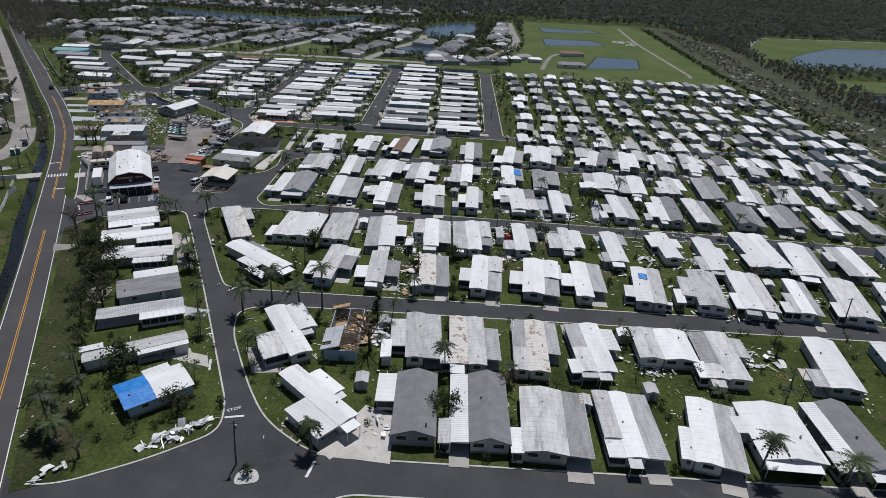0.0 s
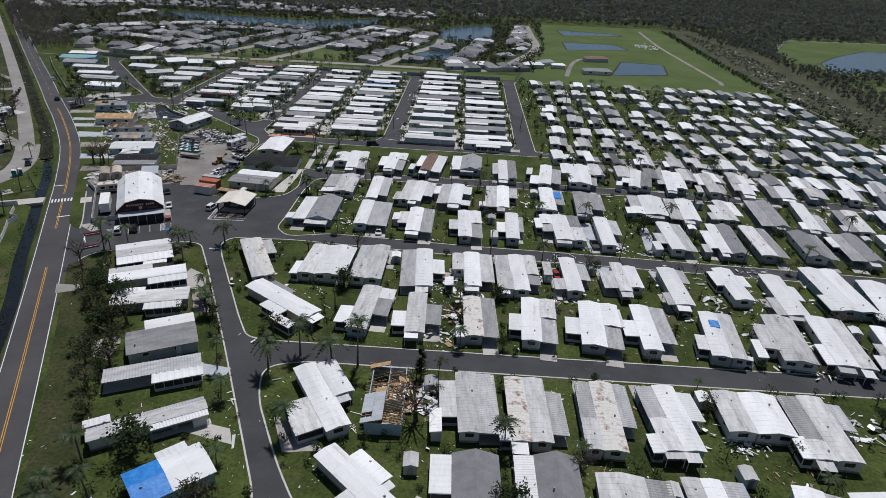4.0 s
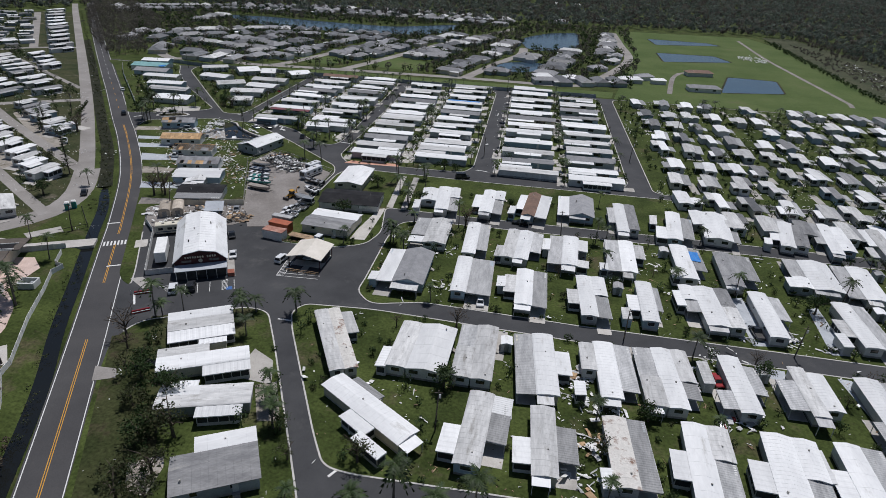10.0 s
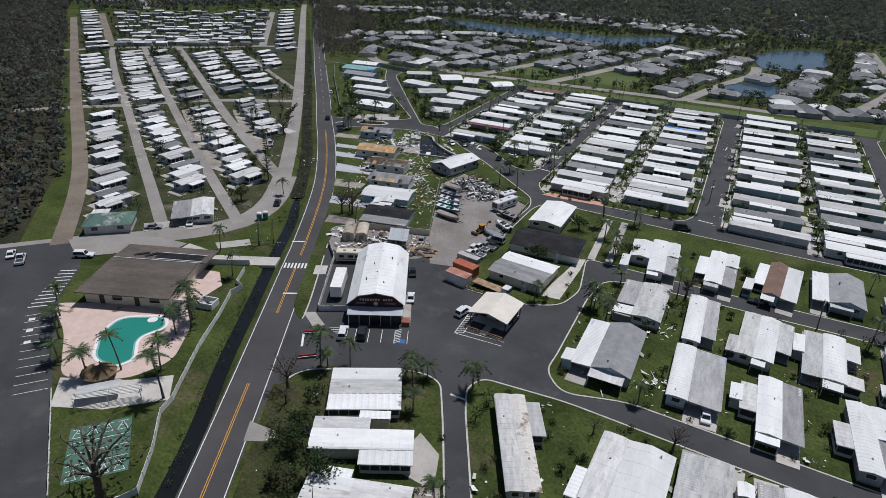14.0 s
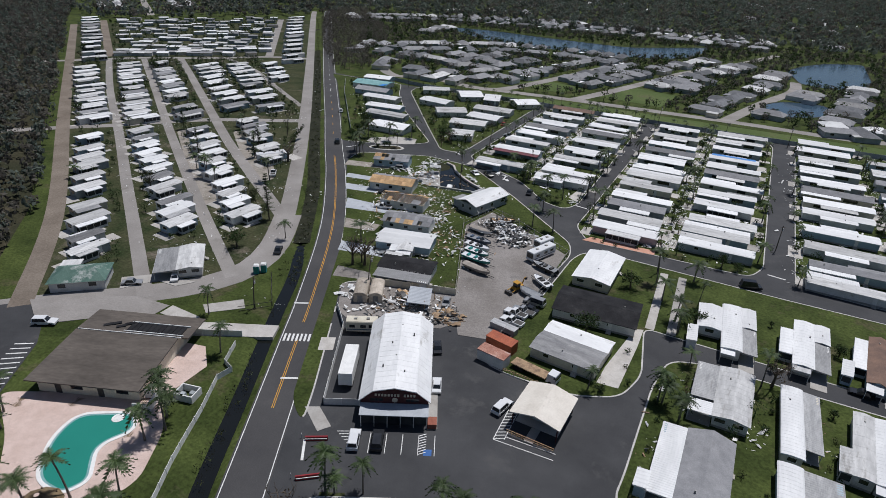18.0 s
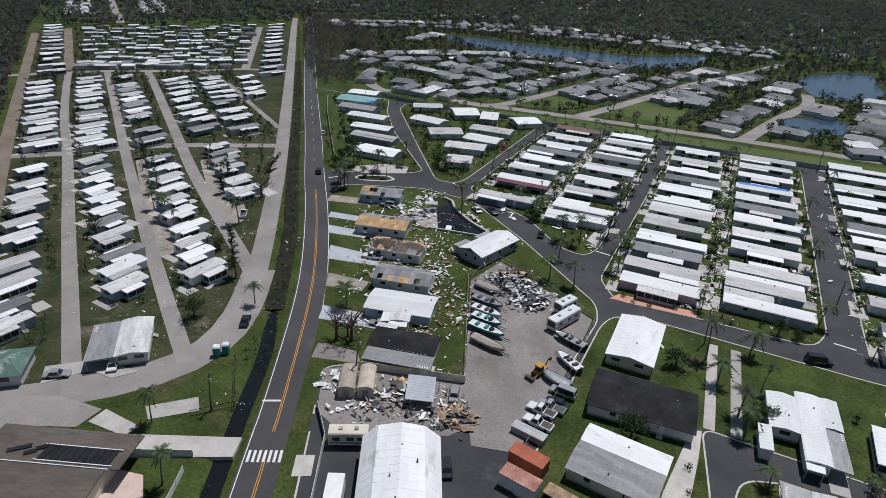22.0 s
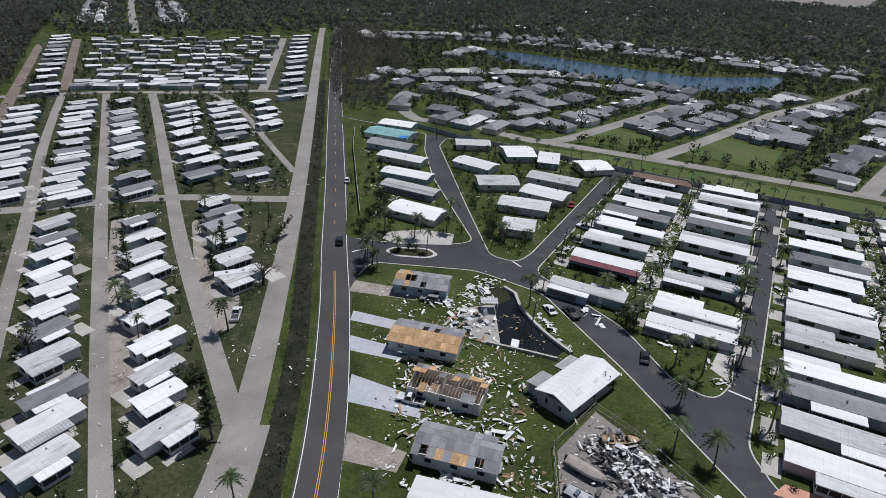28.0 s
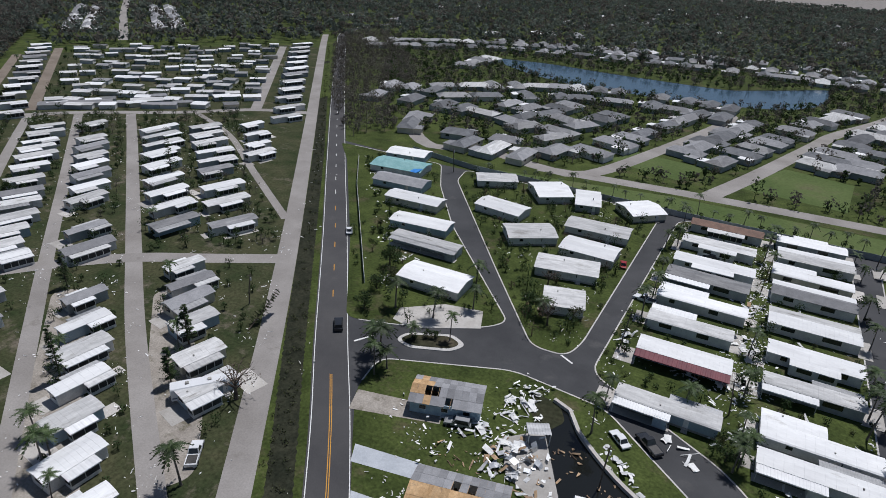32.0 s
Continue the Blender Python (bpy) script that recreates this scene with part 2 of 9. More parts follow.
    "trim": mat("white_trim", (0.66, 0.66, 0.64), (0.76, 0.76, 0.74), 0.8, 6.0, 0.6, rand=0.1, fine_amt=0.08),
    "glass": mat("window_glass", (0.014, 0.017, 0.020), (0.030, 0.034, 0.038), 0.6, 3.0, 0.08, rand=0.3, fine_amt=0.2, spec=0.6),
    "screen": mat("dark_screen", (0.030, 0.032, 0.033), (0.055, 0.057, 0.058), 0.8, 8.0, 0.85, rand=0.3, fine_amt=0.2),
    "post": mat("painted_post", (0.55, 0.55, 0.53), (0.66, 0.66, 0.64), 2.0, 8.0, 0.6, fine_amt=0.1),
    "pole": mat("weathered_pole", (0.085, 0.07, 0.058), (0.15, 0.125, 0.105), 0.8, 8.0, 0.9, 0.2, fine_amt=0.25),
    "metal": mat("bare_aluminium", (0.44, 0.45, 0.46), (0.60, 0.61, 0.62), 0.7, 4.0, 0.4, 0.2, rand=0.2, metal=0.6, fine_amt=0.2),
    "scrap": mat("scrap_sheet", (0.34, 0.35, 0.36), (0.72, 0.72, 0.71), 0.5, 3.0, 0.65, 0.1, island=0.45, fine_amt=0.15),
    "white_bits": mat("white_scrap", (0.62, 0.62, 0.60), (0.78, 0.78, 0.76), 0.5, 3.0, 0.7, island=0.25, fine_amt=0.12),
    "wood_bits": mat("splintered_wood", (0.16, 0.11, 0.075), (0.40, 0.28, 0.17), 0.7, 4.0, 0.9, island=0.5, fine_amt=0.25),
    "palm_leaf": mat("palm_fronds", (0.022, 0.040, 0.012), (0.052, 0.078, 0.026), 0.8, 4.0, 0.6, rand=0.35, fine_amt=0.35, spec=0.3),
    "dead_leaf": mat("dry_fronds", (0.12, 0.085, 0.05), (0.20, 0.15, 0.09), 0.8, 4.0, 0.85, rand=0.2, fine_amt=0.3, spec=0.1),
    "leaf": mat("tree_leaves", (0.024, 0.044, 0.016), (0.052, 0.078, 0.028), 0.5, 3.0, 0.75, island=0.45, fine_amt=0.3, spec=0.15, hue=0.02, trans=0.3),
    "leaf2": mat("olive_leaves", (0.040, 0.050, 0.022), (0.078, 0.084, 0.040), 0.5, 3.0, 0.75, island=0.45, fine_amt=0.3, spec=0.15, hue=0.03, trans=0.3),
    "brownleaf": mat("stripped_twigs", (0.080, 0.062, 0.047), (0.135, 0.108, 0.080), 0.6, 3.0, 0.9, island=0.4, fine_amt=0.3, spec=0.1, trans=0.3),
    # far leaves paled and greyed: distance haze is put into their colour
    "forest": mat("hazed_forest_leaves", (0.092, 0.113, 0.094), (0.148, 0.168, 0.142), 0.012, 0.4, 0.9, island=0.3, fine_amt=0.2, spec=0.05, hue=0.02, trans=0.42),
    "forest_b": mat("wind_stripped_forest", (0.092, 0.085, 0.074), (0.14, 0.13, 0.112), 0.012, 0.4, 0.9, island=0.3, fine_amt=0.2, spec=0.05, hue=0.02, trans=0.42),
    "bark": mat("bark", (0.075, 0.060, 0.048), (0.13, 0.108, 0.088), 1.2, 8.0, 0.95, 0.4, fine_amt=0.3, spec=0.1),
    "palm_bark": mat("palm_bark", (0.12, 0.105, 0.09), (0.19, 0.17, 0.15), 1.2, 8.0, 0.95, 0.4, fine_amt=0.25, spec=0.1),
    "car_w": mat("car_paint_white", (0.66, 0.67, 0.68), (0.72, 0.73, 0.74), 0.5, 3.0, 0.25, fine_amt=0.03, spec=0.6),
    "car_s": mat("car_paint_silver", (0.36, 0.37, 0.38), (0.42, 0.43, 0.44), 0.5, 3.0, 0.28, metal=0.4, fine_amt=0.03),
    "car_k": mat("car_paint_dark", (0.020, 0.022, 0.026), (0.030, 0.032, 0.036), 0.5, 3.0, 0.22, fine_amt=0.05, spec=0.6),
    "car_r": mat("car_paint_red", (0.26, 0.025, 0.03), (0.32, 0.04, 0.04), 0.5, 3.0, 0.25, fine_amt=0.05, spec=0.6),
    "tyre": mat("tyre_rubber", (0.016, 0.016, 0.017), (0.028, 0.028, 0.028), 2.0, 8.0, 0.9, fine_amt=0.2),
    "hull_g": mat("green_hull", (0.015, 0.19, 0.17), (0.03, 0.25, 0.22), 0.5, 3.0, 0.35, fine_amt=0.1, spec=0.5),
    "hull_n": mat("navy_hull", (0.05, 0.075, 0.12), (0.08, 0.11, 0.16), 0.5, 3.0, 0.35, fine_amt=0.1, spec=0.5),
    "rust_top": mat("rusty_red_sheet", (0.30, 0.13, 0.09), (0.46, 0.26, 0.20), 0.5, 3.0, 0.8, 0.1, fine_amt=0.25, stain=(0.52, 0.47, 0.43), stain_scale=0.5, stain_at=0.58),
    "tan_tin": mat("tan_tin", (0.36, 0.31, 0.25), (0.50, 0.44, 0.37), 0.6, 3.0, 0.7, 0.1, rand=0.2, fine_amt=0.2, stain=(0.22, 0.18, 0.14), stain_scale=0.3),
    "canvas": mat("tan_canvas", (0.28, 0.25, 0.22), (0.38, 0.34, 0.30), 0.8, 4.0, 0.9, 0.3, fine_amt=0.15),
    "orange": mat("rust_orange_steel", (0.30, 0.075, 0.035), (0.40, 0.11, 0.05), 0.6, 4.0, 0.6, fine_amt=0.15, stain=(0.22, 0.09, 0.055), stain_scale=0.5),
    "machine": mat("machine_yellow", (0.42, 0.21, 0.02), (0.52, 0.28, 0.035), 0.7, 5.0, 0.5, fine_amt=0.15, stain=(0.14, 0.09, 0.05), stain_scale=0.8),
    "steel": mat("dark_steel", (0.035, 0.034, 0.033), (0.075, 0.07, 0.066), 0.8, 6.0, 0.55, fine_amt=0.25),
    "maroon": mat("maroon_boards", (0.045, 0.012, 0.014), (0.070, 0.020, 0.022), 0.6, 5.0, 0.8, fine_amt=0.2),
    "cream": mat("cream_letters", (0.48, 0.44, 0.36), (0.55, 0.50, 0.42), 1.0, 6.0, 0.7, fine_amt=0.1),
    "redbrick": mat("red_brick", (0.25, 0.085, 0.055), (0.34, 0.13, 0.09), 0.9, 8.0, 0.9, 0.2, fine_amt=0.25),
    "salmon": mat("salmon_carpet", (0.52, 0.27, 0.19), (0.60, 0.34, 0.25), 0.6, 5.0, 0.95, fine_amt=0.12),
    "portable": mat("teal_plastic", (0.02, 0.20, 0.22), (0.04, 0.27, 0.28), 0.6, 4.0, 0.5, fine_amt=0.1),
    "blue_sign": mat("blue_paint", (0.03, 0.10, 0.30), (0.05, 0.14, 0.36), 0.8, 6.0, 0.7, fine_amt=0.15),
}


def water(name, c, rough=0.06, bump=0.12, scale=0.8):
    m = bpy.data.materials.new(name)
    m.use_nodes = True
    nt = m.node_tree
    b = nt.nodes["Principled BSDF"]
    tc = nt.nodes.new("ShaderNodeTexCoord")
    n = node(nt, "ShaderNodeTexNoise", Scale=0.05, Detail=3.0)
    nt.links.new(tc.outputs["Object"], n.inputs["Vector"])
    r = nt.nodes.new("ShaderNodeValToRGB")
    r.color_ramp.elements[0].color = (*[v * 0.7 for v in c], 1)
    r.color_ramp.elements[1].color = (*[v * 1.3 for v in c], 1)
    nt.links.new(n.outputs[0], r.inputs[0])
    nt.links.new(r.outputs[0], b.inputs["Base Color"])
    b.inputs["Roughness"].default_value = rough
    n2 = node(nt, "ShaderNodeTexNoise", Scale=scale, Detail=4.0)
    nt.links.new(tc.outputs["Object"], n2.inputs["Vector"])
    bp = node(nt, "ShaderNodeBump", Strength=bump, Distance=0.1)
    nt.links.new(n2.outputs[0], bp.inputs["Height"])
    nt.links.new(bp.outputs[0], b.inputs["Normal"])
    return m


M["lake"] = water("lake_water", (0.048, 0.085, 0.125), 0.14, 0.35)
M["ditchwater"] = water("ditch_water", (0.010, 0.011, 0.010), 0.10, 0.2)
M["pool"] = water("pool_water", (0.025, 0.22, 0.17), 0.05, 0.1, 1.5)


# ---- mesh building ----
class MB:
    """Gathers boxes, prisms, tubes and sheets into one mesh."""

    def __init__(self):
        self.v, self.f, self.m = [], [], []

    def face(self, pts, m=0):
        k = len(self.v)
        self.v.extend(pts)
        self.f.append(tuple(range(k, k + len(pts))))
        self.m.append(m)

    def hexa(self, p, m=0):
        """Eight corners: bottom four, then top four, each counter-clockwise."""
        k = len(self.v)
        self.v.extend(p)
        for q in ((3, 2, 1, 0), (4, 5, 6, 7), (0, 1, 5, 4), (1, 2, 6, 5), (2, 3, 7, 6), (3, 0, 4, 7)):
            self.f.append(tuple(k + i for i in q))
            self.m.append(m)

    def box(self, x0, y0, z0, x1, y1, z1, m=0, bev=0.0):
        t = bev
        self.hexa([(x0, y0, z0), (x1, y0, z0), (x1, y1, z0), (x0, y1, z0),
                   (x0 + t, y0 + t, z1), (x1 - t, y0 + t, z1), (x1 - t, y1 - t, z1), (x0 + t, y1 - t, z1)], m)

    def board(self, a, b, w, h, m=0):
        """A plank from a to b."""
        a, b = Vector(a), Vector(b)
        d = (b - a).normalized()
        s = d.cross(Vector((0, 0, 1)))
        s = (s.normalized() if s.length > 1e-4 else Vector((1, 0, 0))) * w / 2
        u = s.cross(d).normalized() * h / 2
        self.hexa([tuple(p) for p in (a - s - u, a + s - u, b + s - u, b - s - u, a - s + u, a + s + u, b + s + u, b - s + u)], m)

    def extrude(self, prof, y0, y1, m=0, mt=None):
        """A closed outline in x, z drawn out along y."""
        k, n = len(self.v), len(prof)
        self.v.extend([(x, y0, z) for x, z in prof] + [(x, y1, z) for x, z in prof])
        self.f.append(tuple(k + i for i in range(n)))
        self.f.append(tuple(k + n + i for i in reversed(range(n))))
        self.m += [m, m]
        for i in range(n):
            j = (i + 1) % n
            self.f.append((k + j, k + i, k + n + i, k + n + j))
            self.m.append(m if mt is None else mt)

    def tube(self, pts, radii, n=6, m=0):
        k = len(self.v)
        for i, (p, r) in enumerate(zip(pts, radii)):
            p = Vector(p)
            q = Vector(pts[min(i + 1, len(pts) - 1)]) - Vector(pts[max(i - 1, 0)])
            q.normalize()
            a = q.cross(Vector((0.31, 0.87, 0.38))).normalized()
            b = q.cross(a)
            for j in range(n):
                t = 2 * math.pi * j / n
                self.v.append(tuple(p + r * (a * math.cos(t) + b * math.sin(t))))
        for i in range(len(pts) - 1):
            for j in range(n):
                l = (j + 1) % n
                self.f.append((k + i * n + j, k + i * n + l, k + (i + 1) * n + l, k + (i + 1) * n + j))
                self.m.append(m)
        self.f.append(tuple(k + j for j in reversed(range(n))))
        self.f.append(tuple(k + (len(pts) - 1) * n + j for j in range(n)))
        self.m += [m, m]

    def mesh(self, name, mats):
        me = bpy.data.meshes.new(name)
        me.from_pydata(self.v, [], self.f)
        for x in mats:
            me.materials.append(M[x] if isinstance(x, str) else x)
        if len(mats) > 1:
            me.polygons.foreach_set("material_index", self.m)
        me.update()
        return me


def part(name, mb, mats, parent=None, label=""):
    ob = new(name, mb.mesh(name, [mats] if isinstance(mats, str) else mats))
    ob.parent = parent
    if label:
        tagged(ob, label)
    return ob


def thing(name, x, y, a, label, category, group="", kind="", z=0.0):
    ob = new(name)
    ob.empty_display_size = 0.3
    ob.matrix_world = pose(x, y, z, 0, 0, a)
    return tagged(ob, label, category, group, kind)


def rounded(pts, r, n=5):
    """A closed outline with its corners rounded."""
    out = []
    for i, p in enumerate(pts):
        p = Vector(p)
        a, b = Vector(pts[i - 1]) - p, Vector(pts[(i + 1) % len(pts)]) - p
        c = min(r, a.length * 0.45, b.length * 0.45)
        a, b = p + a.normalized() * c, p + b.normalized() * c
        for j in range(n + 1):
            t = j / n
            out.append((1 - t) ** 2 * a + 2 * t * (1 - t) * p + t * t * b)
    return [(q.x, q.y) for q in out]


def spline(pts, step=6.0):
    """A smooth line through points in the plan."""
    q = [Vector(p) for p in pts]
    out = []
    for i in range(len(q) - 1):
        p0, p1, p2, p3 = q[max(i - 1, 0)], q[i], q[i + 1], q[min(i + 2, len(q) - 1)]
        n = max(1, int((p2 - p1).length / step))
        for j in range(n):
            t = j / n
            out.append(0.5 * ((2 * p1) + (p2 - p0) * t + (2 * p0 - 5 * p1 + 4 * p2 - p3) * t * t + (3 * p1 - p0 - 3 * p2 + p3) * t ** 3))
    out.append(q[-1])
    return out


def sideways(line, d):
    out = []
    for i, p in enumerate(line):
        t = (line[min(i + 1, len(line) - 1)] - line[max(i - 1, 0)]).normalized()
        out.append(p + Vector((t.y, -t.x)) * d)
    return out


def ribbon(name, line, d0, d1, z, material, label="", category="road", kind="structure", parent=None, thick=0.0):
    """A strip along a line, from d0 to d1 metres to its right."""
    a, b = sideways(line, d0), sideways(line, d1)
    mb = MB()
    n = len(line)
    mb.v = [(p.x, p.y, z) for p in a] + [(p.x, p.y, z) for p in b]
    for i in range(n - 1):
        mb.f.append((i, n + i, n + i + 1, i + 1))
        mb.m.append(0)
    if thick:
        for i in range(n - 1):
            for p, q in ((a[i], a[i + 1]), (b[i + 1], b[i])):
                mb.face([(p.x, p.y, z), (q.x, q.y, z), (q.x, q.y, z - thick), (p.x, p.y, z - thick)])
    ob = part(name, mb, material, parent)
    if parent is None:
        tagged(ob, label, category, "", kind)
    return ob


def slab(name, pts, z, material, label="", category="pavement", kind="structure", parent=None, h=0.06):
    mb = MB()
    mb.face([(x, y, z) for x, y in pts])
    for i in range(len(pts)):
        (x0, y0), (x1, y1) = pts[i - 1], pts[i]
        mb.face([(x0, y0, z - h), (x1, y1, z - h), (x1, y1, z), (x0, y0, z)])
    ob = part(name, mb, material, parent)
    if parent is None:
        tagged(ob, label, category, "", kind)
    return ob


def inside(x, y, poly):
    c = np.zeros(x.shape, bool)
    for i in range(len(poly)):
        (x0, y0), (x1, y1) = poly[i - 1], poly[i]
        c ^= ((y0 > y) != (y1 > y)) & (x < (x1 - x0) * (y - y0) / (y1 - y0 + 1e-9) + x0)
    return c


# ---- ground, water and roads ----
MAIN = spline([(-30, -12), (-60, 49), (-79, 88.4), (-90.3, 111.8), (-108.2, 148.2), (-128, 187.8), (-134.7, 201.3), (-149.3, 228.5), (-161.5, 248.4),
               (-180.8, 276.1), (-198.5, 299.7), (-227.3, 339), (-269.5, 395.5), (-340, 491), (-435, 622), (-474, 680), (-486, 740), (-470, 860)], 5)
DITCH = spline([(-35, -40), (-74, 60), (-92, 100), (-106, 131), (-117, 151), (-126, 169), (-138.6, 193.8), (-146, 209), (-154, 222), (-176.4, 257.1), (-200, 289),
                (-225.3, 323.4), (-280, 398), (-341.3, 479.5), (-440, 611)], 4)


def ground():
    xs = np.unique(np.concatenate([np.linspace(-3200, -420, 24), np.linspace(-420, -40, 300), np.linspace(-40, 160, 40), np.linspace(160, 3200, 24)]))
    ys = np.unique(np.concatenate([np.linspace(-500, 30, 10), np.linspace(30, 470, 300), np.linspace(470, 3800, 40)]))
    gx, gy = np.meshgrid(xs, ys)
    d = np.full(gx.shape, 1e9)
    for a, b in zip(DITCH[:-1], DITCH[1:]):
        ux, uy = b.x - a.x, b.y - a.y
        t = np.clip(((gx - a.x) * ux + (gy - a.y) * uy) / (ux * ux + uy * uy), 0, 1)
        d = np.minimum(d, np.hypot(gx - a.x - t * ux, gy - a.y - t * uy))
    z = -1.3 * np.clip(1 - (d - 0.9) / 2.0, 0, 1) ** 1.2
    z[(d > 3.5)] = 0
    z *= 1 - 0.55 * np.clip((gy - 214) / 16, 0, 1)
    n, m = gx.shape
    me = bpy.data.meshes.new("ground")
    v = np.stack([gx.ravel(), gy.ravel(), z.ravel()], 1)
    i = np.arange((n - 1) * m).reshape(n - 1, m)[:, :-1].ravel()
    me.from_pydata(v.tolist(), [], np.stack([i, i + 1, i + m + 1, i + m], 1).tolist())
    me.materials.append(M["grass"])
    me.shade_smooth()
    tagged(new("ground", me), "flat mown grass with sandy worn patches", "ground", kind="structure")


ground()
ribbon("ditch_water", [p for p in DITCH if p.y < 225], -1.5, 1.5, -0.75, "ditchwater", "dark still water in the roadside ditch", "water")
ribbon("ditch_bed", [p for p in DITCH if p.y > 224], -2.3, 2.3, -0.2, "ditch", "weedy olive bed of the shallow ditch", "ground")
ribbon("road", MAIN, -3.75, 3.75, 0.05, "road", "two-lane asphalt road with yellow centre lines", "road", thick=0.08)
for s in (-3.45, 3.3):
    ribbon("road_line", MAIN, s, s + 0.16, 0.062, "paint", "white edge line on the asphalt road", "road marking")


def between(line, y0, y1):
    return [p for p in line if y0 <= p.y <= y1]


for y0, y1 in ((-20, 149), (168, 189), (193, 291)):
    for s in (-0.24, 0.1):
        ribbon("centre_line", between(MAIN, y0, y1), s, s + 0.14, 0.064, "yellow", "yellow centre line on the asphalt road", "road marking")
k = 0
far = between(spline([tuple(p) for p in MAIN], 1.0), 312, 640)
while k + 4 < len(far):
    ribbon("centre_dash", far[k:k + 4], -0.1, 0.1, 0.064, "yellow" if k < 60 else "paint", "worn dash on the road centre", "road marking")
    k += 12


def mark(x, y, a, w, l, name="stop_line", material="paint", z=0.075, label="white painted stop line on asphalt", category="road marking", parent=None):
    mb = MB()
    mb.box(-w / 2, -l / 2, z - 0.01, w / 2, l / 2, z)
    ob = part(name, mb, material, parent)
    ob.matrix_world = pose(x, y, 0, 0, 0, a)
    if parent is None:
        tagged(ob, label, category, "", "structure")
    return ob


# zebra crossing and culvert walk
zebra = thing("zebra_crossing", -128.3, 188.8, 27, "white zebra crossing bars on the asphalt road", "crossing", kind="structure")
for i in range(8):
    mb = MB()
    mb.box(-3.1 + i * 0.85, -1.3, 0.066, -2.65 + i * 0.85, 1.3, 0.072)
    part("bar", mb, "paint", zebra)
slab("culvert_walk", [(-153, 175.5), (-133, 186.2), (-134.6, 190.2), (-154.5, 180.8)], 0.07, "concrete", "pale concrete culvert walk over the ditch", "pavement", h=1.2)
slab("kerb_ramp", [(-124.2, 191.2), (-121.5, 192.6), (-119.5, 188.7), (-122.2, 187.2)], 0.12, "concrete", "pale concrete kerb ramp at the crossing", "pavement")
for x, y in ((-136.0, 199.8), (-121.3, 177.4)):
    mark(x - 0.2, y, 28, 3.3, 0.5, label="white painted bar across one road lane")

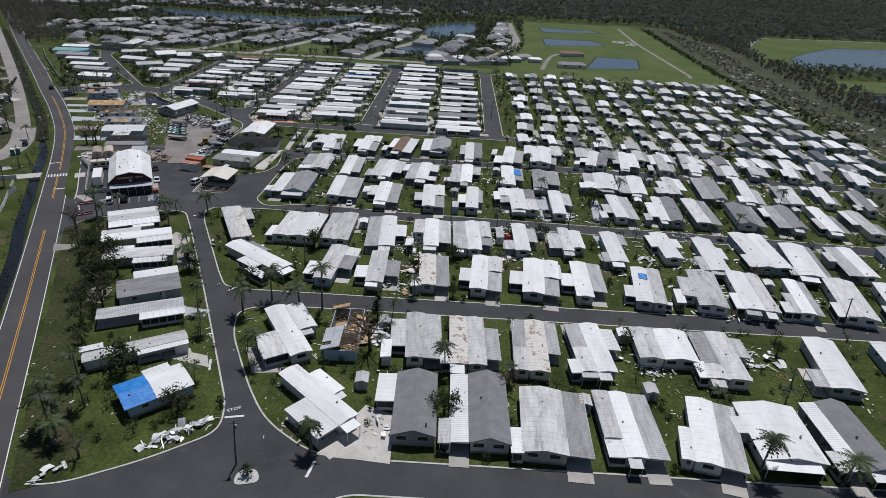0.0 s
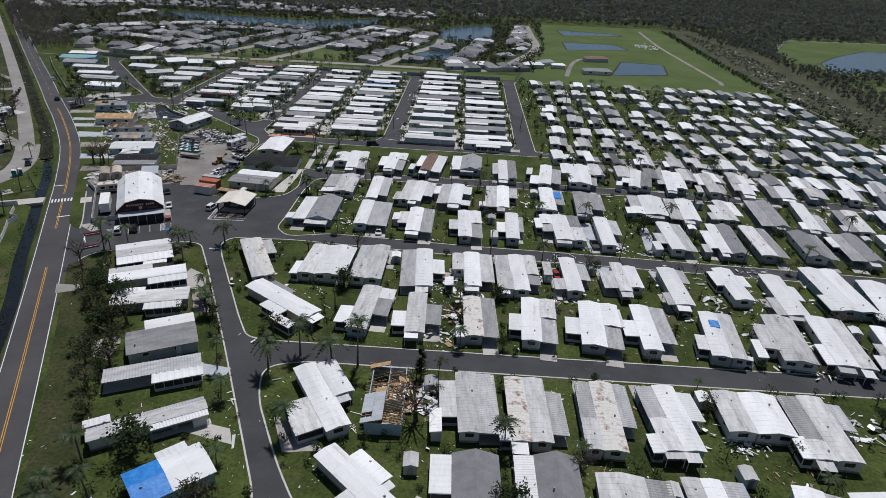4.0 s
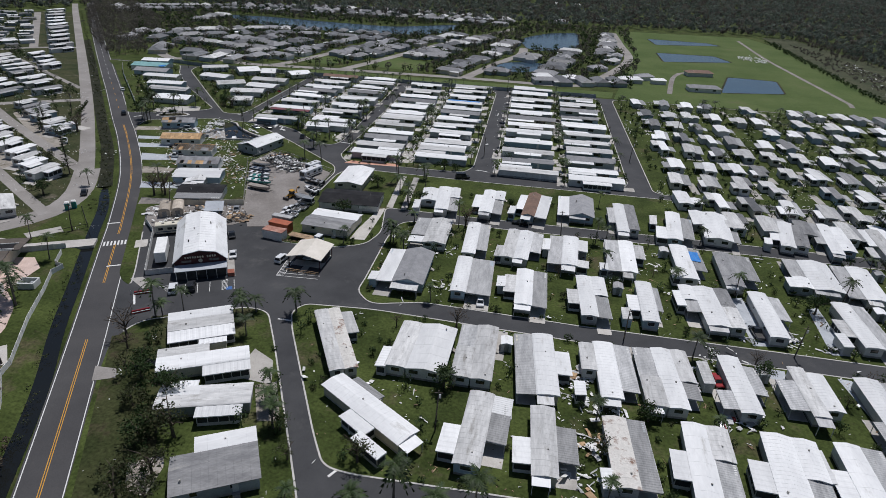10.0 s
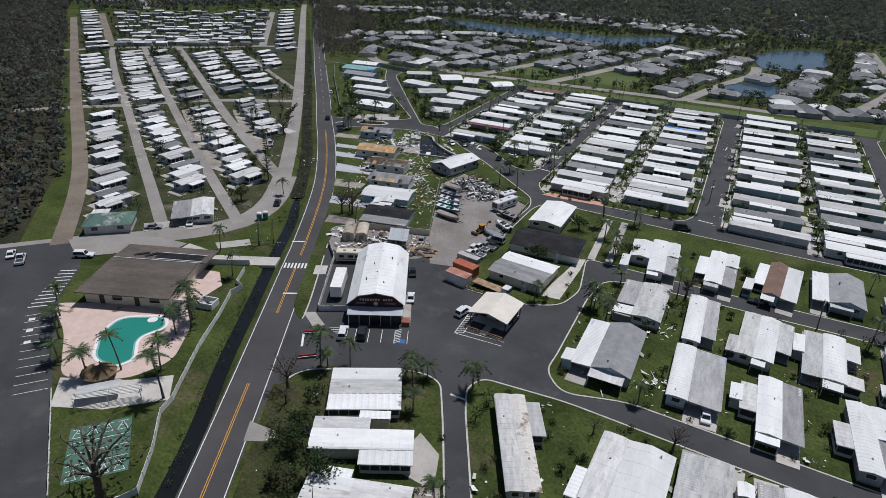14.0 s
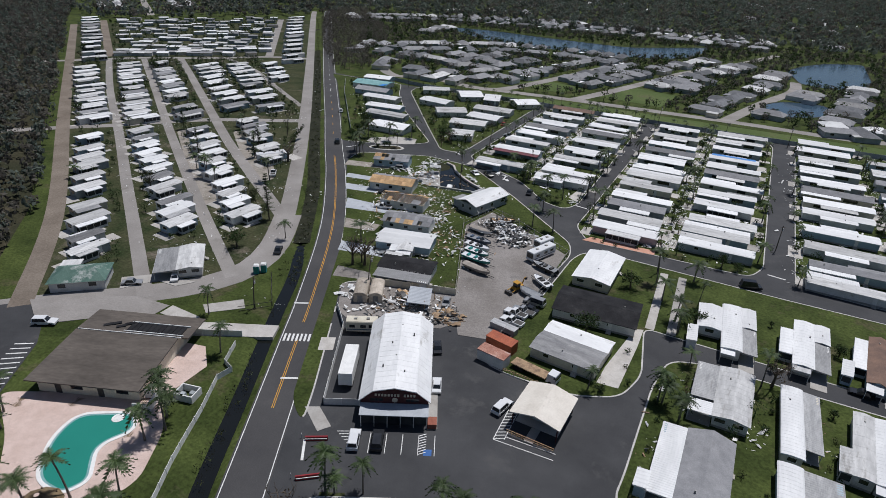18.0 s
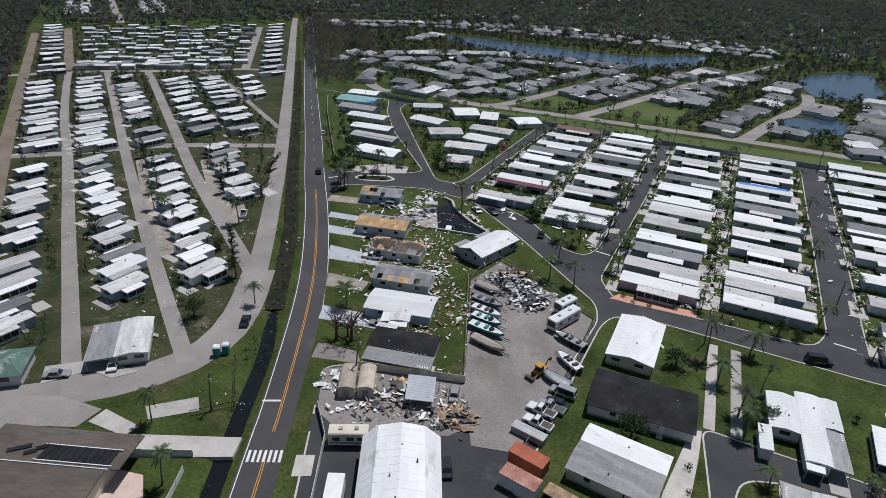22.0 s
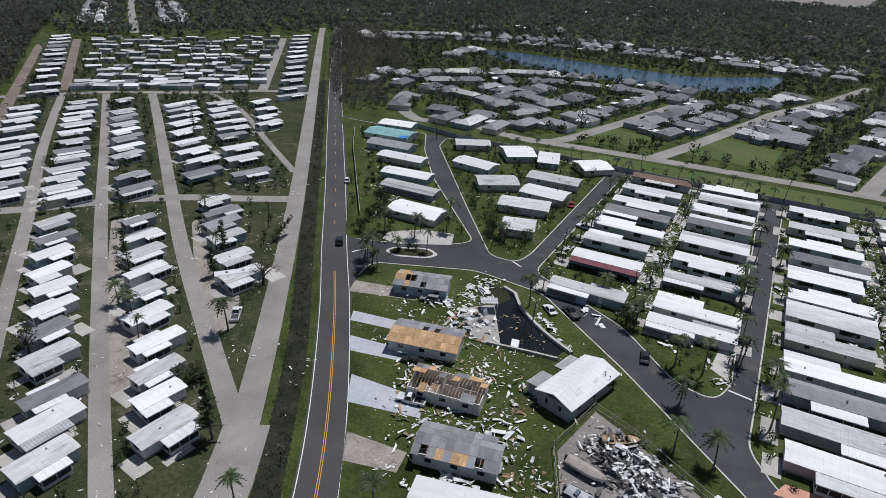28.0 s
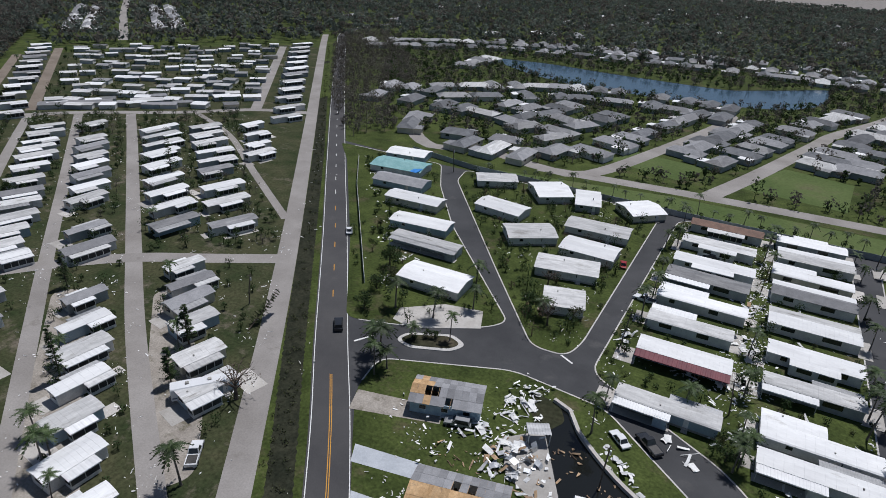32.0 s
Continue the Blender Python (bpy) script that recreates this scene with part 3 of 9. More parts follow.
# asphalt under the park and its blocks of lawn
slab("park_asphalt", [(-62, 40), (150, 40), (150, 220), (196, 222), (196, 413), (-240, 413), (-282, 416), (-224, 337), (-196, 299), (-159, 247), (-131, 200), (-104, 146), (-76, 90)], 0.035, "asphalt",
     "fresh dark asphalt of the park streets and forecourt", "road", h=0.03)
BLOCKS = {
    "roadside lawn with a low kerb": ([(-63.6, 64.5), (-77.3, 93), (-99.3, 138.9), (-103.3, 148.8), (-102, 156.4), (-82, 166.4), (-76.9, 165.6), (-71.1, 154.6), (-54.5, 120.9),
                                       (-37.1, 84.4), (-35.9, 77.6), (-45.5, 70.4), (-56, 64.7)], 4),
    "lawn between the first streets": ([(-18.4, 73.4), (-28.8, 80.8), (-34.7, 90.1), (-42.8, 106), (-44.6, 115), (-37.5, 117.5), (150, 117.3), (150, 73.4)], 5),
    "lawn between mobile homes": ([(-46.2, 124), (-51, 124.8), (-54.9, 131.7), (-69.4, 160.8), (-71.6, 166.5), (-70, 170.4), (-54, 171.4), (-6, 168), (37, 167), (88, 165), (150, 162), (150, 124)], 3),
    "lawn behind mobile homes": ([(-43.6, 177), (-55.5, 173.7), (-59.8, 178.8), (-59.4, 184.4), (-59.1, 209.5), (-57.5, 220), (-50.7, 222.5), (23, 222.3), (88, 221), (150, 219), (150, 168.5),
                                  (88, 171.4), (37, 173.3), (-6, 174.6)], 3),
    "lawn beside the boat yard": ([(-61.8, 212), (-64.2, 203.5), (-72.2, 199.5), (-85.5, 199.3), (-91, 200.5), (-89, 212), (-88.5, 235), (-87.7, 254), (-86, 259.5), (-78, 262),
                                   (-37, 260.5), (18, 260.3), (196, 258), (194, 226), (88, 227.8), (23, 229), (-31, 228.8), (-58, 229.6), (-64.5, 230)], 3),
    "littered lawn of the wrecked row": ([(-184, 288), (-185.5, 298.5), (-160.5, 309.1), (-141.4, 307.4), (-117, 287.2), (-91, 263), (-88.9, 256), (-90.4, 236), (-107.6, 222.4), (-128.6, 216.2),
                                          (-134, 212.4), (-128.4, 202), (-115.6, 177), (-112, 169), (-117.4, 173), (-130.2, 198.5), (-145.9, 229.6), (-158.2, 249.9), (-177.2, 277.6)], 3),
    "lawn beside the asphalt road": ([(-200.2, 307.2), (-189.3, 310.6), (-171.7, 320.4), (-168.6, 325), (-203.2, 364.7), (-222, 392), (-233, 413), (-280, 413), (-265.5, 397), (-223.5, 341)], 3),
    "wedge of lawn between two lanes": ([(-160.5, 319.3), (-153, 319.6), (-151.5, 326), (-150.3, 405.7), (-152, 412), (-222, 412.6), (-219.7, 400.8), (-180.2, 346)], 3),
    "lawn with a litter of scrap": ([(-146.8, 317), (-146.5, 326), (-144.3, 408), (-141, 411), (-99, 411), (-96.8, 406), (-97, 293), (-99.5, 286.7), (-106.9, 288.7), (-120, 302.6), (-137, 312)], 4),
    "lawn strip between home rows": ([(-87, 267.4), (-92.6, 276), (-92.2, 287.5), (-89.3, 405), (-86, 411), (-43, 411), (-40, 405), (-41, 276), (-44, 269), (-70, 268.5)], 3),
    "lawn strip between white homes": ([(-33, 274), (-31, 406), (-28, 411), (14, 411), (17.3, 405), (15.8, 272), (12, 266.8), (-30, 269)], 3),
    "lawn of the eastern homes": ([(24, 267), (24.6, 408), (27, 412), (193, 412), (198, 262), (28, 264.5)], 3),
    "lawn beside the entrance street": ([(-13, 66), (-19, 61), (-20, 41), (150, 41), (150, 66.3)], 3),
}
for i, (label, (pts, r)) in enumerate(BLOCKS.items()):
    q = rounded(pts, r)
    lawn = slab("lawn", q, 0.09, "grass", label, "lawn", h=0.09)
    ring = [Vector(p) for p in q]
    ring.append(ring[0])
    area = sum(a.x * b.y - b.x * a.y for a, b in zip(ring[:-1], ring[1:]))
    s = 1 if area > 0 else -1
    fine_ring = []
    for a, b in zip(ring[:-1], ring[1:]):
        n = max(1, int((b - a).length / 3))
        fine_ring += [a.lerp(b, j / n) for j in range(n)]
    run = []
    for p in fine_ring + [ring[-1]]:
        if min((p - q).length for q in MAIN) > 6.0:
            run.append(p)
        else:
            if len(run) > 2:
                ribbon("kerb", run, -0.05 * s, 0.26 * s, 0.11, "kerb", parent=lawn, thick=0.09)
            run = []
    if len(run) > 2:
        ribbon("kerb", run, -0.05 * s, 0.26 * s, 0.11, "kerb", parent=lawn, thick=0.09)

verge = between(MAIN, 58, 152)
ribbon("worn_verge", verge, 4.6, 11.6, 0.096, "verge", "brown worn tyre track along the road verge", "ground")
ribbon("worn_verge", between(MAIN, 100, 158), 11.6, 15.5, 0.097, "verge", "brown bare soil under the roadside hedge", "ground")
curve = bpy.data.curves.new("stop_lettering", "FONT")
curve.body, curve.size, curve.align_x, curve.extrude = "STOP", 1.05, "CENTER", 0.004
word = new("stop_lettering", curve)
word.matrix_world = pose(-34.9, 82.9, 0.052, 0, 0, 30)
curve.materials.append(M["paint"])
tagged(word, "white painted stop lettering on asphalt", "road marking", kind="structure")

# pale roads of the western park
WEST = [([(-205, 150), (-186, 170), (-170, 184.5), (-160.5, 196), (-157.5, 207), (-160.8, 219.8), (-170.3, 237)], 4.0, "oldroad"),
        ([(-166, 229), (-171.5, 238), (-190.5, 266), (-229.3, 320.8), (-298, 414), (-437, 601), (-480, 660)], 2.6, "oldroad"),
        ([(-172, 236), (-195, 252), (-234, 279.4), (-270.7, 307.3), (-342.7, 362.4), (-380.5, 390.8)], 2.0, "oldroad"),
        ([(-158, 201), (-181.6, 217.5), (-213.8, 240.6), (-268, 280.4), (-326, 324), (-397, 377)], 1.75, "oldroad"),
        ([(-168, 184), (-198, 206), (-231, 230), (-280, 266), (-343, 311), (-412, 364)], 1.75, "oldroad"),
        ([(-318, 240), (-301, 259), (-288, 272), (-275, 288), (-262, 301), (-244.5, 312), (-229, 322)], 2.5, "oldroad"),
]
WEST += [
    ([(-440, 330), (-426, 344), (-401, 377.5), (-368, 405), (-344, 431), (-318, 443)], 2.5, "oldroad"),
        ([(-188, 168), (-230, 205), (-314, 266), (-430, 351), (-553, 441.5)], 2.5, "dirt"),
        ([(-418, 369), (-558, 472)], 2.6, "dirt"), ([(-344, 431), (-461, 584)], 2.6, "oldroad"),
        ([(-247, 341), (-285, 367), (-323, 393.4), (-360, 410)], 1.3, "oldroad")]
for i, (pts, w, m_) in enumerate(WEST):
    ribbon("road" if m_ == "oldroad" else "track", spline(pts, 5), -w, w, 0.03 + 0.003 * i, m_,
           "bleached grey park road with sandy edges" if m_ == "oldroad" else "reddish sandy track along the woods", "road")
# northern streets
MEADOW = [(262, 541), (276, 608), (300, 654), (343, 724), (494, 748), (760, 770), (760, 560), (420, 530), (316, 520), (282, 512)]
NORTH = [[(-275.4, 479.5), (-268.8, 451.9), (-247.8, 432), (-228.8, 440), (-198.5, 433), (-182, 437), (-165.6, 482.4), (-143.6, 564.6), (-150, 590)],
         [(-200, 432), (-139.4, 437.4), (-60, 441), (7.6, 444), (29, 485), (53, 559), (56, 640), (58, 720)],
         [(-139.4, 437.4), (-125, 476.7), (-104.4, 538.9), (-94.1, 570.2), (-68, 625), (-40, 700)],
         [(-62, 441), (-45, 500), (-30, 545), (-28, 580)], [(-560, 522), (-587, 543), (-676, 610), (-764, 679), (-1100, 950)]]
for i, pts in enumerate(NORTH):
    ribbon("road", spline(pts, 6), -3.4, 3.4, 0.03 + 0.004 * i, "oldroad", "pale grey residential street", "road")
for pts, m_, label in (
        ([(62.6, 739.4), (197.9, 753.8), (222, 600), (191.9, 430), (192, 414), (26, 414), (48.7, 520.7)], "field", "open mown green field"),
        ([(-181, 459), (-172, 478), (-143, 472), (-151, 450)], "field", "mown green lawn between houses"),
        ([(-133, 456), (-115, 492), (-91, 486), (-95, 451)], "field", "mown green lawn between houses"),
        ([(-235, 416), (25, 416), (28, 432), (-150, 431)], "field", "green verge along the boundary wall"),
        ([(150, 40), (260, 40), (272, 300), (256, 440), (262, 560), (262, 650), (246, 770), (216, 766), (203, 580), (192, 430), (196, 400), (200, 260), (196, 222), (150, 220)], "belt",
         "rubble-strewn rough ground by the woods"),
        (MEADOW, "field", "dull green meadow round the wide pond"),
        ([(262, 426), (268, 470), (400, 478), (420, 432)], "field", "mown strip between two ponds")):
    slab("field", pts, 0.02 if m_ == "field" else 0.028, m_, label, "field", h=0.02)
for pts, w in (([(181, 725), (172, 620), (170, 543), (168.6, 450), (166, 441)], 1.5), ([(62, 441), (70, 478), (77, 503), (88, 520), (104, 512)], 1.5),
               ([(280, 622), (296, 650), (313, 680), (341, 722), (375, 728), (432, 739), (494, 747), (620, 760)], 2.4)):
    ribbon("track", spline(pts, 8), -w, w, 0.04, "gravel", "grey sandy track across the green field", "track")
for pts, m_, label in (([(-188, 172), (-161, 200), (-163, 222), (-172, 238), (-192, 265), (-231, 320), (-300, 413), (-437, 600), (-470, 590), (-553, 441), (-430, 351), (-314, 266), (-230, 205)], "parkland",
                        "worn sandy grass of the western park"),
                       ([(-194, 160), (-236, 201), (-320, 262), (-436, 347), (-560, 437), (-900, 700), (-1100, 500), (-500, 150), (-330, 60)], "wild", "brown littered floor of the woods"),
                       ([(-330, 520), (-280, 445), (-252, 428), (-235, 417), (-150, 432), (40, 433), (58, 560), (70, 745), (-60, 760), (-440, 720)], "grass", "worn gardens round the bungalows")):
    slab("garden_ground", pts, 0.012, m_, label, "ground", h=0.01)
WATER = {
    "long blue lake behind the houses": [(-317.9, 656.8), (-277.8, 663.2), (-229.5, 656.0), (-187.1, 653.7), (-151.7, 652.9), (-116.1, 683.8), (-93.1, 706.1), (-95.3, 662.2), (-103.4, 633.5), (-118.0, 614.7), (-135.4, 607.1), (-153.0, 601.1), (-190.6, 596.9), (-222.7, 601.6), (-244.3, 600.2), (-272.4, 613.7), (-306.0, 639.0)],
    "small blue lake between houses": [(-33, 625), (-22, 656), (-5, 684), (22, 700), (19, 612), (6, 572), (-12, 572), (-25, 577)],
    "blue pond among trees": [(-46, 493), (-36, 510), (-15, 515), (-11, 502), (-17, 481), (-33, 470), (-43, 476)],
    "reedy pond at the far end of the field": [(88, 693), (144, 690), (152, 676), (90, 655)],
    "pond in the green field": [(82, 606), (129, 608), (136, 581), (80, 561)],
    "square pond in the green field": [(96, 456), (115, 513), (146, 510), (137, 467)],
    "wide pond by the woods": [(284, 524), (297, 568), (333, 612), (388, 664), (452, 680), (640, 700), (640, 590), (420, 552), (368, 543), (316, 528)],
    "pond at the edge of the woods": [(275, 420), (330, 425), (330, 380), (275, 378), (268, 390)],
}
for label, pts in WATER.items():
    q = rounded(pts, 3 if "field" in label else 8, 3)
    slab("water", q, 0.06, "lake", label, "water", h=0.05)
    ring = [Vector(p) for p in q] + [Vector(q[0])]
    area = sum(a.x * b.y - b.x * a.y for a, b in zip(ring[:-1], ring[1:]))
    ribbon("bank", ring, 0, 1.1 * (1 if area > 0 else -1), 0.10, "wild", "trampled bank of the pond", "ground")


# ---- mobile homes ----
ROOF_WORDS = {"w": "white metal roof", "v": "weathered white roof", "G": "grey shingle roof", "S": "slate-grey shingle roof", "D": "dull grey metal roof", "K": "black membrane roof", "B": "brown shingle roof",
              "R": "rust-stained pale roof", "T": "teal metal roof", "E": "green and white metal roof"}
WALL_WORDS = {"wall_w": "white", "wall_b": "pale blue", "wall_g": "grey", "wall_y": "cream", "wall_p": "pink"}
rng = random.Random(7)
BUILT = []


def gable(mb, x0, x1, y0, y1, z, rise, over=0.25, th=0.14, m=0, round_top=False, seam=0.0):
    """A low roof with its ridge along y, in one skin, with raised seams every so many metres."""
    a, b, c = x0 - over, x1 + over, (x0 + x1) / 2
    w = c - a
    if round_top:
        top = [(a, 0), (a + 0.12 * w, 0.45 * rise), (a + 0.45 * w, 0.85 * rise), (c, rise), (b - 0.45 * w, 0.85 * rise), (b - 0.12 * w, 0.45 * rise), (b, 0)]
    else:
        top = [(a, 0), (c - 0.06, rise), (c + 0.06, rise), (b, 0)]
    low = [(b, -th), (c, rise - th - 0.02), (a, -th)]
    rings = [(y0 - over, 0.0)]
    if seam:
        y = y0 + seam * 0.6
        while y < y1 - 0.2:
            rings += [(y - 0.05, 0.0), (y - 0.03, 0.022), (y + 0.03, 0.022), (y + 0.05, 0.0)]
            y += seam
    rings.append((y1 + over, 0.0))
    k, n = len(mb.v), len(top) + 3
    for y, up in rings:
        mb.v += [(x, y, z + h + up) for x, h in top] + [(x, y, z + h) for x, h in low]
    for i in range(len(rings) - 1):
        for j in range(n):
            l = (j + 1) % n
            mb.f.append((k + i * n + j, k + i * n + l, k + (i + 1) * n + l, k + (i + 1) * n + j))
            mb.m.append(m)
    mb.f += [tuple(k + j for j in range(n)), tuple(k + (len(rings) - 1) * n + j for j in reversed(range(n)))]
    mb.m += [m, m]


def corrugated(mb, x0, x1, y0, y1, z0, z1, pitch=0.42, m=0):
    """A ribbed sheet that slopes from z0 at x0 to z1 at x1, ribs across."""
    n = max(4, int((y1 - y0) / pitch))
    k = len(mb.v)
    step = (y1 - y0) / n
    h = (0.0, 0.042, 0.042, 0.0)
    f = (0.0, 0.18, 0.42, 0.6)
    row = 0
    for i in range(n):
        for q, e in zip(f, h):
            y = y0 + (i + q) * step
            mb.v += [(x0, y, z0 + e), (x1, y, z1 + e)]
            row += 1
    mb.v += [(x0, y1, z0), (x1, y1, z1)]
    row += 1
    for i in range(row - 1):
        a = k + 2 * i
        mb.f.append((a, a + 1, a + 3, a + 2))
        mb.m.append(m)
    mb.box(x0, y0, min(z0, z1) - 0.16, x1, y0 + 0.08, min(z0, z1) - 0.02, m)
    mb.box(x0, y1 - 0.08, min(z0, z1) - 0.16, x1, y1, min(z0, z1) - 0.02, m)
    zo = z1 if z1 < z0 else z0
    xo = x1 if z1 < z0 else x0
    mb.box(xo - 0.06, y0, zo - 0.18, xo + 0.06, y1, zo + 0.02, m)


def window(parent, x, y, z, w, h, face):
    """A framed window set on a wall: face 's', 'n', 'w' or 'e'."""
    fr, pn = MB(), MB()
    t = 0.06
    if face in "sn":
        s = -1 if face == "s" else 1
        y0, y1 = sorted((y, y + s * t))
        for b in ((x - w / 2, z, x + w / 2, z + 0.07), (x - w / 2, z + h - 0.07, x + w / 2, z + h), (x - w / 2, z, x - w / 2 + 0.07, z + h), (x + w / 2 - 0.07, z, x + w / 2, z + h)):
            fr.box(b[0], y0, b[1], b[2], y1, b[3])
        y0, y1 = sorted((y - s * 0.02, y + s * 0.02))
        pn.box(x - w / 2 + 0.05, y0, z + 0.05, x + w / 2 - 0.05, y1, z + h - 0.05)
    else:
        s = -1 if face == "w" else 1
        x0, x1 = sorted((x, x + s * t))
        for b in ((y - w / 2, z, y + w / 2, z + 0.07), (y - w / 2, z + h - 0.07, y + w / 2, z + h), (y - w / 2, z, y - w / 2 + 0.07, z + h), (y + w / 2 - 0.07, z, y + w / 2, z + h)):
            fr.box(x0, b[0], b[1], x1, b[2], b[3])
        x0, x1 = sorted((x - s * 0.02, x + s * 0.02))
        pn.box(x0, y - w / 2 + 0.05, z + 0.05, x1, y + w / 2 - 0.05, z + h - 0.05)
    ob = part("window", fr, "trim", parent)
    part("pane", pn, "glass", ob)


def home(x, y, a, length, width, strips, detail=2, wall=None, group="mobile homes", z=0.09, drive="", patio=""):
    """A mobile home with its awnings, carport and porch, from its front left corner. Strips run from left to right: a letter for the
    roof, a width, and the stretch from front to back in hundredths; a stroke parts stretches of one strip."""
    wall = wall or rng.choice(("wall_w", "wall_w", "wall_w", "wall_b", "wall_g", "wall_y"))
    toks = strips.split()
    sizes = [float(t[1:].split("@")[0].split("/")[0].rstrip("fbm")) for t in toks]
    total = sum(sizes)
    mains = [t[0].replace("W", "w") for t in toks if t[0] not in "gcpM"] or ["w"]
    extra = []
    if any(t[0] in "gM" for t in toks):
        extra.append("ribbed carport awning")
    if any(t[0] == "c" for t in toks):
        extra.append("white carport")
    if any(t[0] == "p" for t in toks):
        extra.append("screened porch")
    label = "%s home with %s%s" % (WALL_WORDS[wall], ROOF_WORDS.get(mains[0], "white metal roof"), " and " + extra[0] if extra else "")
    root = thing("mobile_home", x, y, a - 90, label, "mobile home", group, z=z)
    BUILT.append((x, y, radians(a - 90), 0.0, width, 0.0, length))
    px = 0.0
    eave = 2.55
    for c in patio:
        mb = MB()
        d = rng.uniform(2.0, 4.2)
        x0, x1 = sorted((rng.uniform(0, 0.4) * width, rng.uniform(0.6, 1.1) * width))
        if c == "s":
            mb.box(x0, -d, -0.02, x1, 0.05, 0.05)
        elif c == "n":
            mb.box(x0, length - 0.05, -0.02, x1, length + d, 0.05)
        else:
            mb.box(width - 0.1, length * 0.15, -0.02, width + 0.6 * d, length * rng.uniform(0.6, 0.95), 0.05)
        part("patio", mb, "concrete", root, "pale concrete patio")
    if detail > 1 and group.endswith("row") and rng.random() < 0.5:
        y0 = rng.choice((-0.3, 0.2, length * 0.45))
        y1 = min(length - 0.3, y0 + rng.uniform(3.6, 7.0))
        mb = MB()
        mb.box(-1.7, y0, -0.02, 0.1, y1, 2.3)
        ob = part("annex", mb, wall, root, "small side room")
        if rng.random() < 0.6:
            mb = MB()
            mb.box(-1.73, y0 + 0.15, 0.7, -1.6, y1 - 0.15, 2.0)
            mb.box(-1.6, y0 - 0.03, 0.7, -0.1, y0 + 0.1, 2.0)
            part("screen", mb, "screen", ob, "dark insect screen")
        mb = MB()
        corrugated(mb, -1.95, 0.15, y0 - 0.25, y1 + 0.25, 2.36, 2.56, 0.8)
        part("annex_roof", mb, rng.choice("wwv"), ob)
    pieces = []
    for i, (t, size) in enumerate(zip(toks, sizes)):
        x0, x1 = px, px + size / total * width
        px = x1
        for piece in t.split("/"):
            pieces.append((i, piece, x0, x1))
    for i, t, x0, x1 in pieces:
        w = x1 - x0
        y0, y1 = 0.0, length
        if t.endswith("f"):
            y1 = length * 0.55
        elif t.endswith("b"):
            y0 = length * 0.5
        elif t.endswith("m"):
            y0, y1 = length * 0.25, length * 0.75
        elif "@" in t:
            lo, hi = t.split("@")[1].split("-")
            y0, y1 = length * float(lo) / 100, length * float(hi) / 100
        k = t[0]
        left = i < len(toks) / 2 - 0.5
        if k in "gcM":
            mb = MB()
            z0, z1 = (2.26, 2.48) if left else (2.48, 2.26)
            if detail:
                corrugated(mb, x0 - (0.1 if left else 0.0), x1 + (0.0 if left else 0.1), y0 - 0.1, y1 + 0.1, z0, z1, 0.5 if detail > 1 else 0.9)
            else:
                mb.hexa([(x0, y0, z0 - 0.1), (x1, y0, z1 - 0.1), (x1, y1, z1 - 0.1), (x0, y1, z0 - 0.1), (x0, y0, z0), (x1, y0, z1), (x1, y1, z1), (x0, y1, z0)])
            part("awning", mb, {"g": "g", "c": "w", "M": "M"}[k], root, {"g": "grey ribbed metal awning", "c": "white metal carport roof", "M": "maroon ribbed awning"}[k])
            n = max(2, int((y1 - y0) / (8.0 if detail > 1 else 12)) + 1) if detail else 0
            xp = x0 + 0.12 if left else x1 - 0.12
            for j in range(n):
                mb = MB()
                yy = y0 + 0.15 + j * (y1 - y0 - 0.3) / (n - 1)
                mb.box(xp - 0.05, yy - 0.05, 0, xp + 0.05, yy + 0.05, min(z0, z1) - 0.02)
                part("post", mb, "post", root)
            if detail > 1:
                mb = MB()
                mb.box(x0, y0 - (3.2 if drive == "f" else 0.3), -0.02, x1, y1 + (3.2 if drive == "b" else 0.3), 0.04)
                part("carport_floor", mb, "concrete", root, "pale concrete carport floor")
            if detail > 1 and y1 - y0 > 8:
                mb = MB()
                mb.box(x0 + 0.25, y1 - 2.6, 0.04, x1 - 0.1, y1 - 0.3, 2.3)
                part("utility_room", mb, wall, root)
            continue
        if k == "p":
            mb = MB()
            mb.box(x0 + 0.05, y0 + 0.1, 0, x1, y1 - 0.1, 0.65)
            mb.box(x0 + 0.05, y0 + 0.1, 2.05, x1, y1 - 0.1, 2.3)
            nn = max(2, int((y1 - y0) / 1.6))
            for j in range(nn + 1):
                yy = y0 + 0.1 + j * (y1 - y0 - 0.32) / nn
                mb.box(x0 + 0.05, yy, 0.65, x0 + 0.17, yy + 0.12, 2.05)
                mb.box(x1 - 0.12, yy, 0.65, x1, yy + 0.12, 2.05)
            mb.box(x0 + 0.05, y0 + 0.1, 0.65, x0 + 0.17, y0 + 0.2, 2.05)
            part("porch", mb, "wall_w", root, "white screened porch")
            mb = MB()
            mb.box(x0 + 0.12, y0 + 0.16, 0.62, x1 - 0.06, y1 - 0.16, 2.08)
            part("porch_screen", mb, "screen", root, "dark insect screen")
            mb = MB()
            corrugated(mb, x0 - 0.2, x1 + 0.35, y0 - 0.2, y1 + 0.2, 2.34 if left else 2.46, 2.46 if left else 2.34, 1.1)
            part("porch_roof", mb, "w" if rng.random() < 0.7 else "v", root, "white flat porch roof")
            continue
        # closed body with skirting, roof, windows and door
        if k == "w" and rng.random() < 0.3:
            k = "v"
        k = k.replace("W", "w")
        wm = wall
        b = MB()
        b.box(x0 + 0.12, y0 + 0.1, 0.5 if detail > 1 else -0.02, x1 - 0.12, y1 - 0.1, eave - 0.02)
        rise = min(1.2, (0.36 if k in "GB" else 0.17) * w / 2)
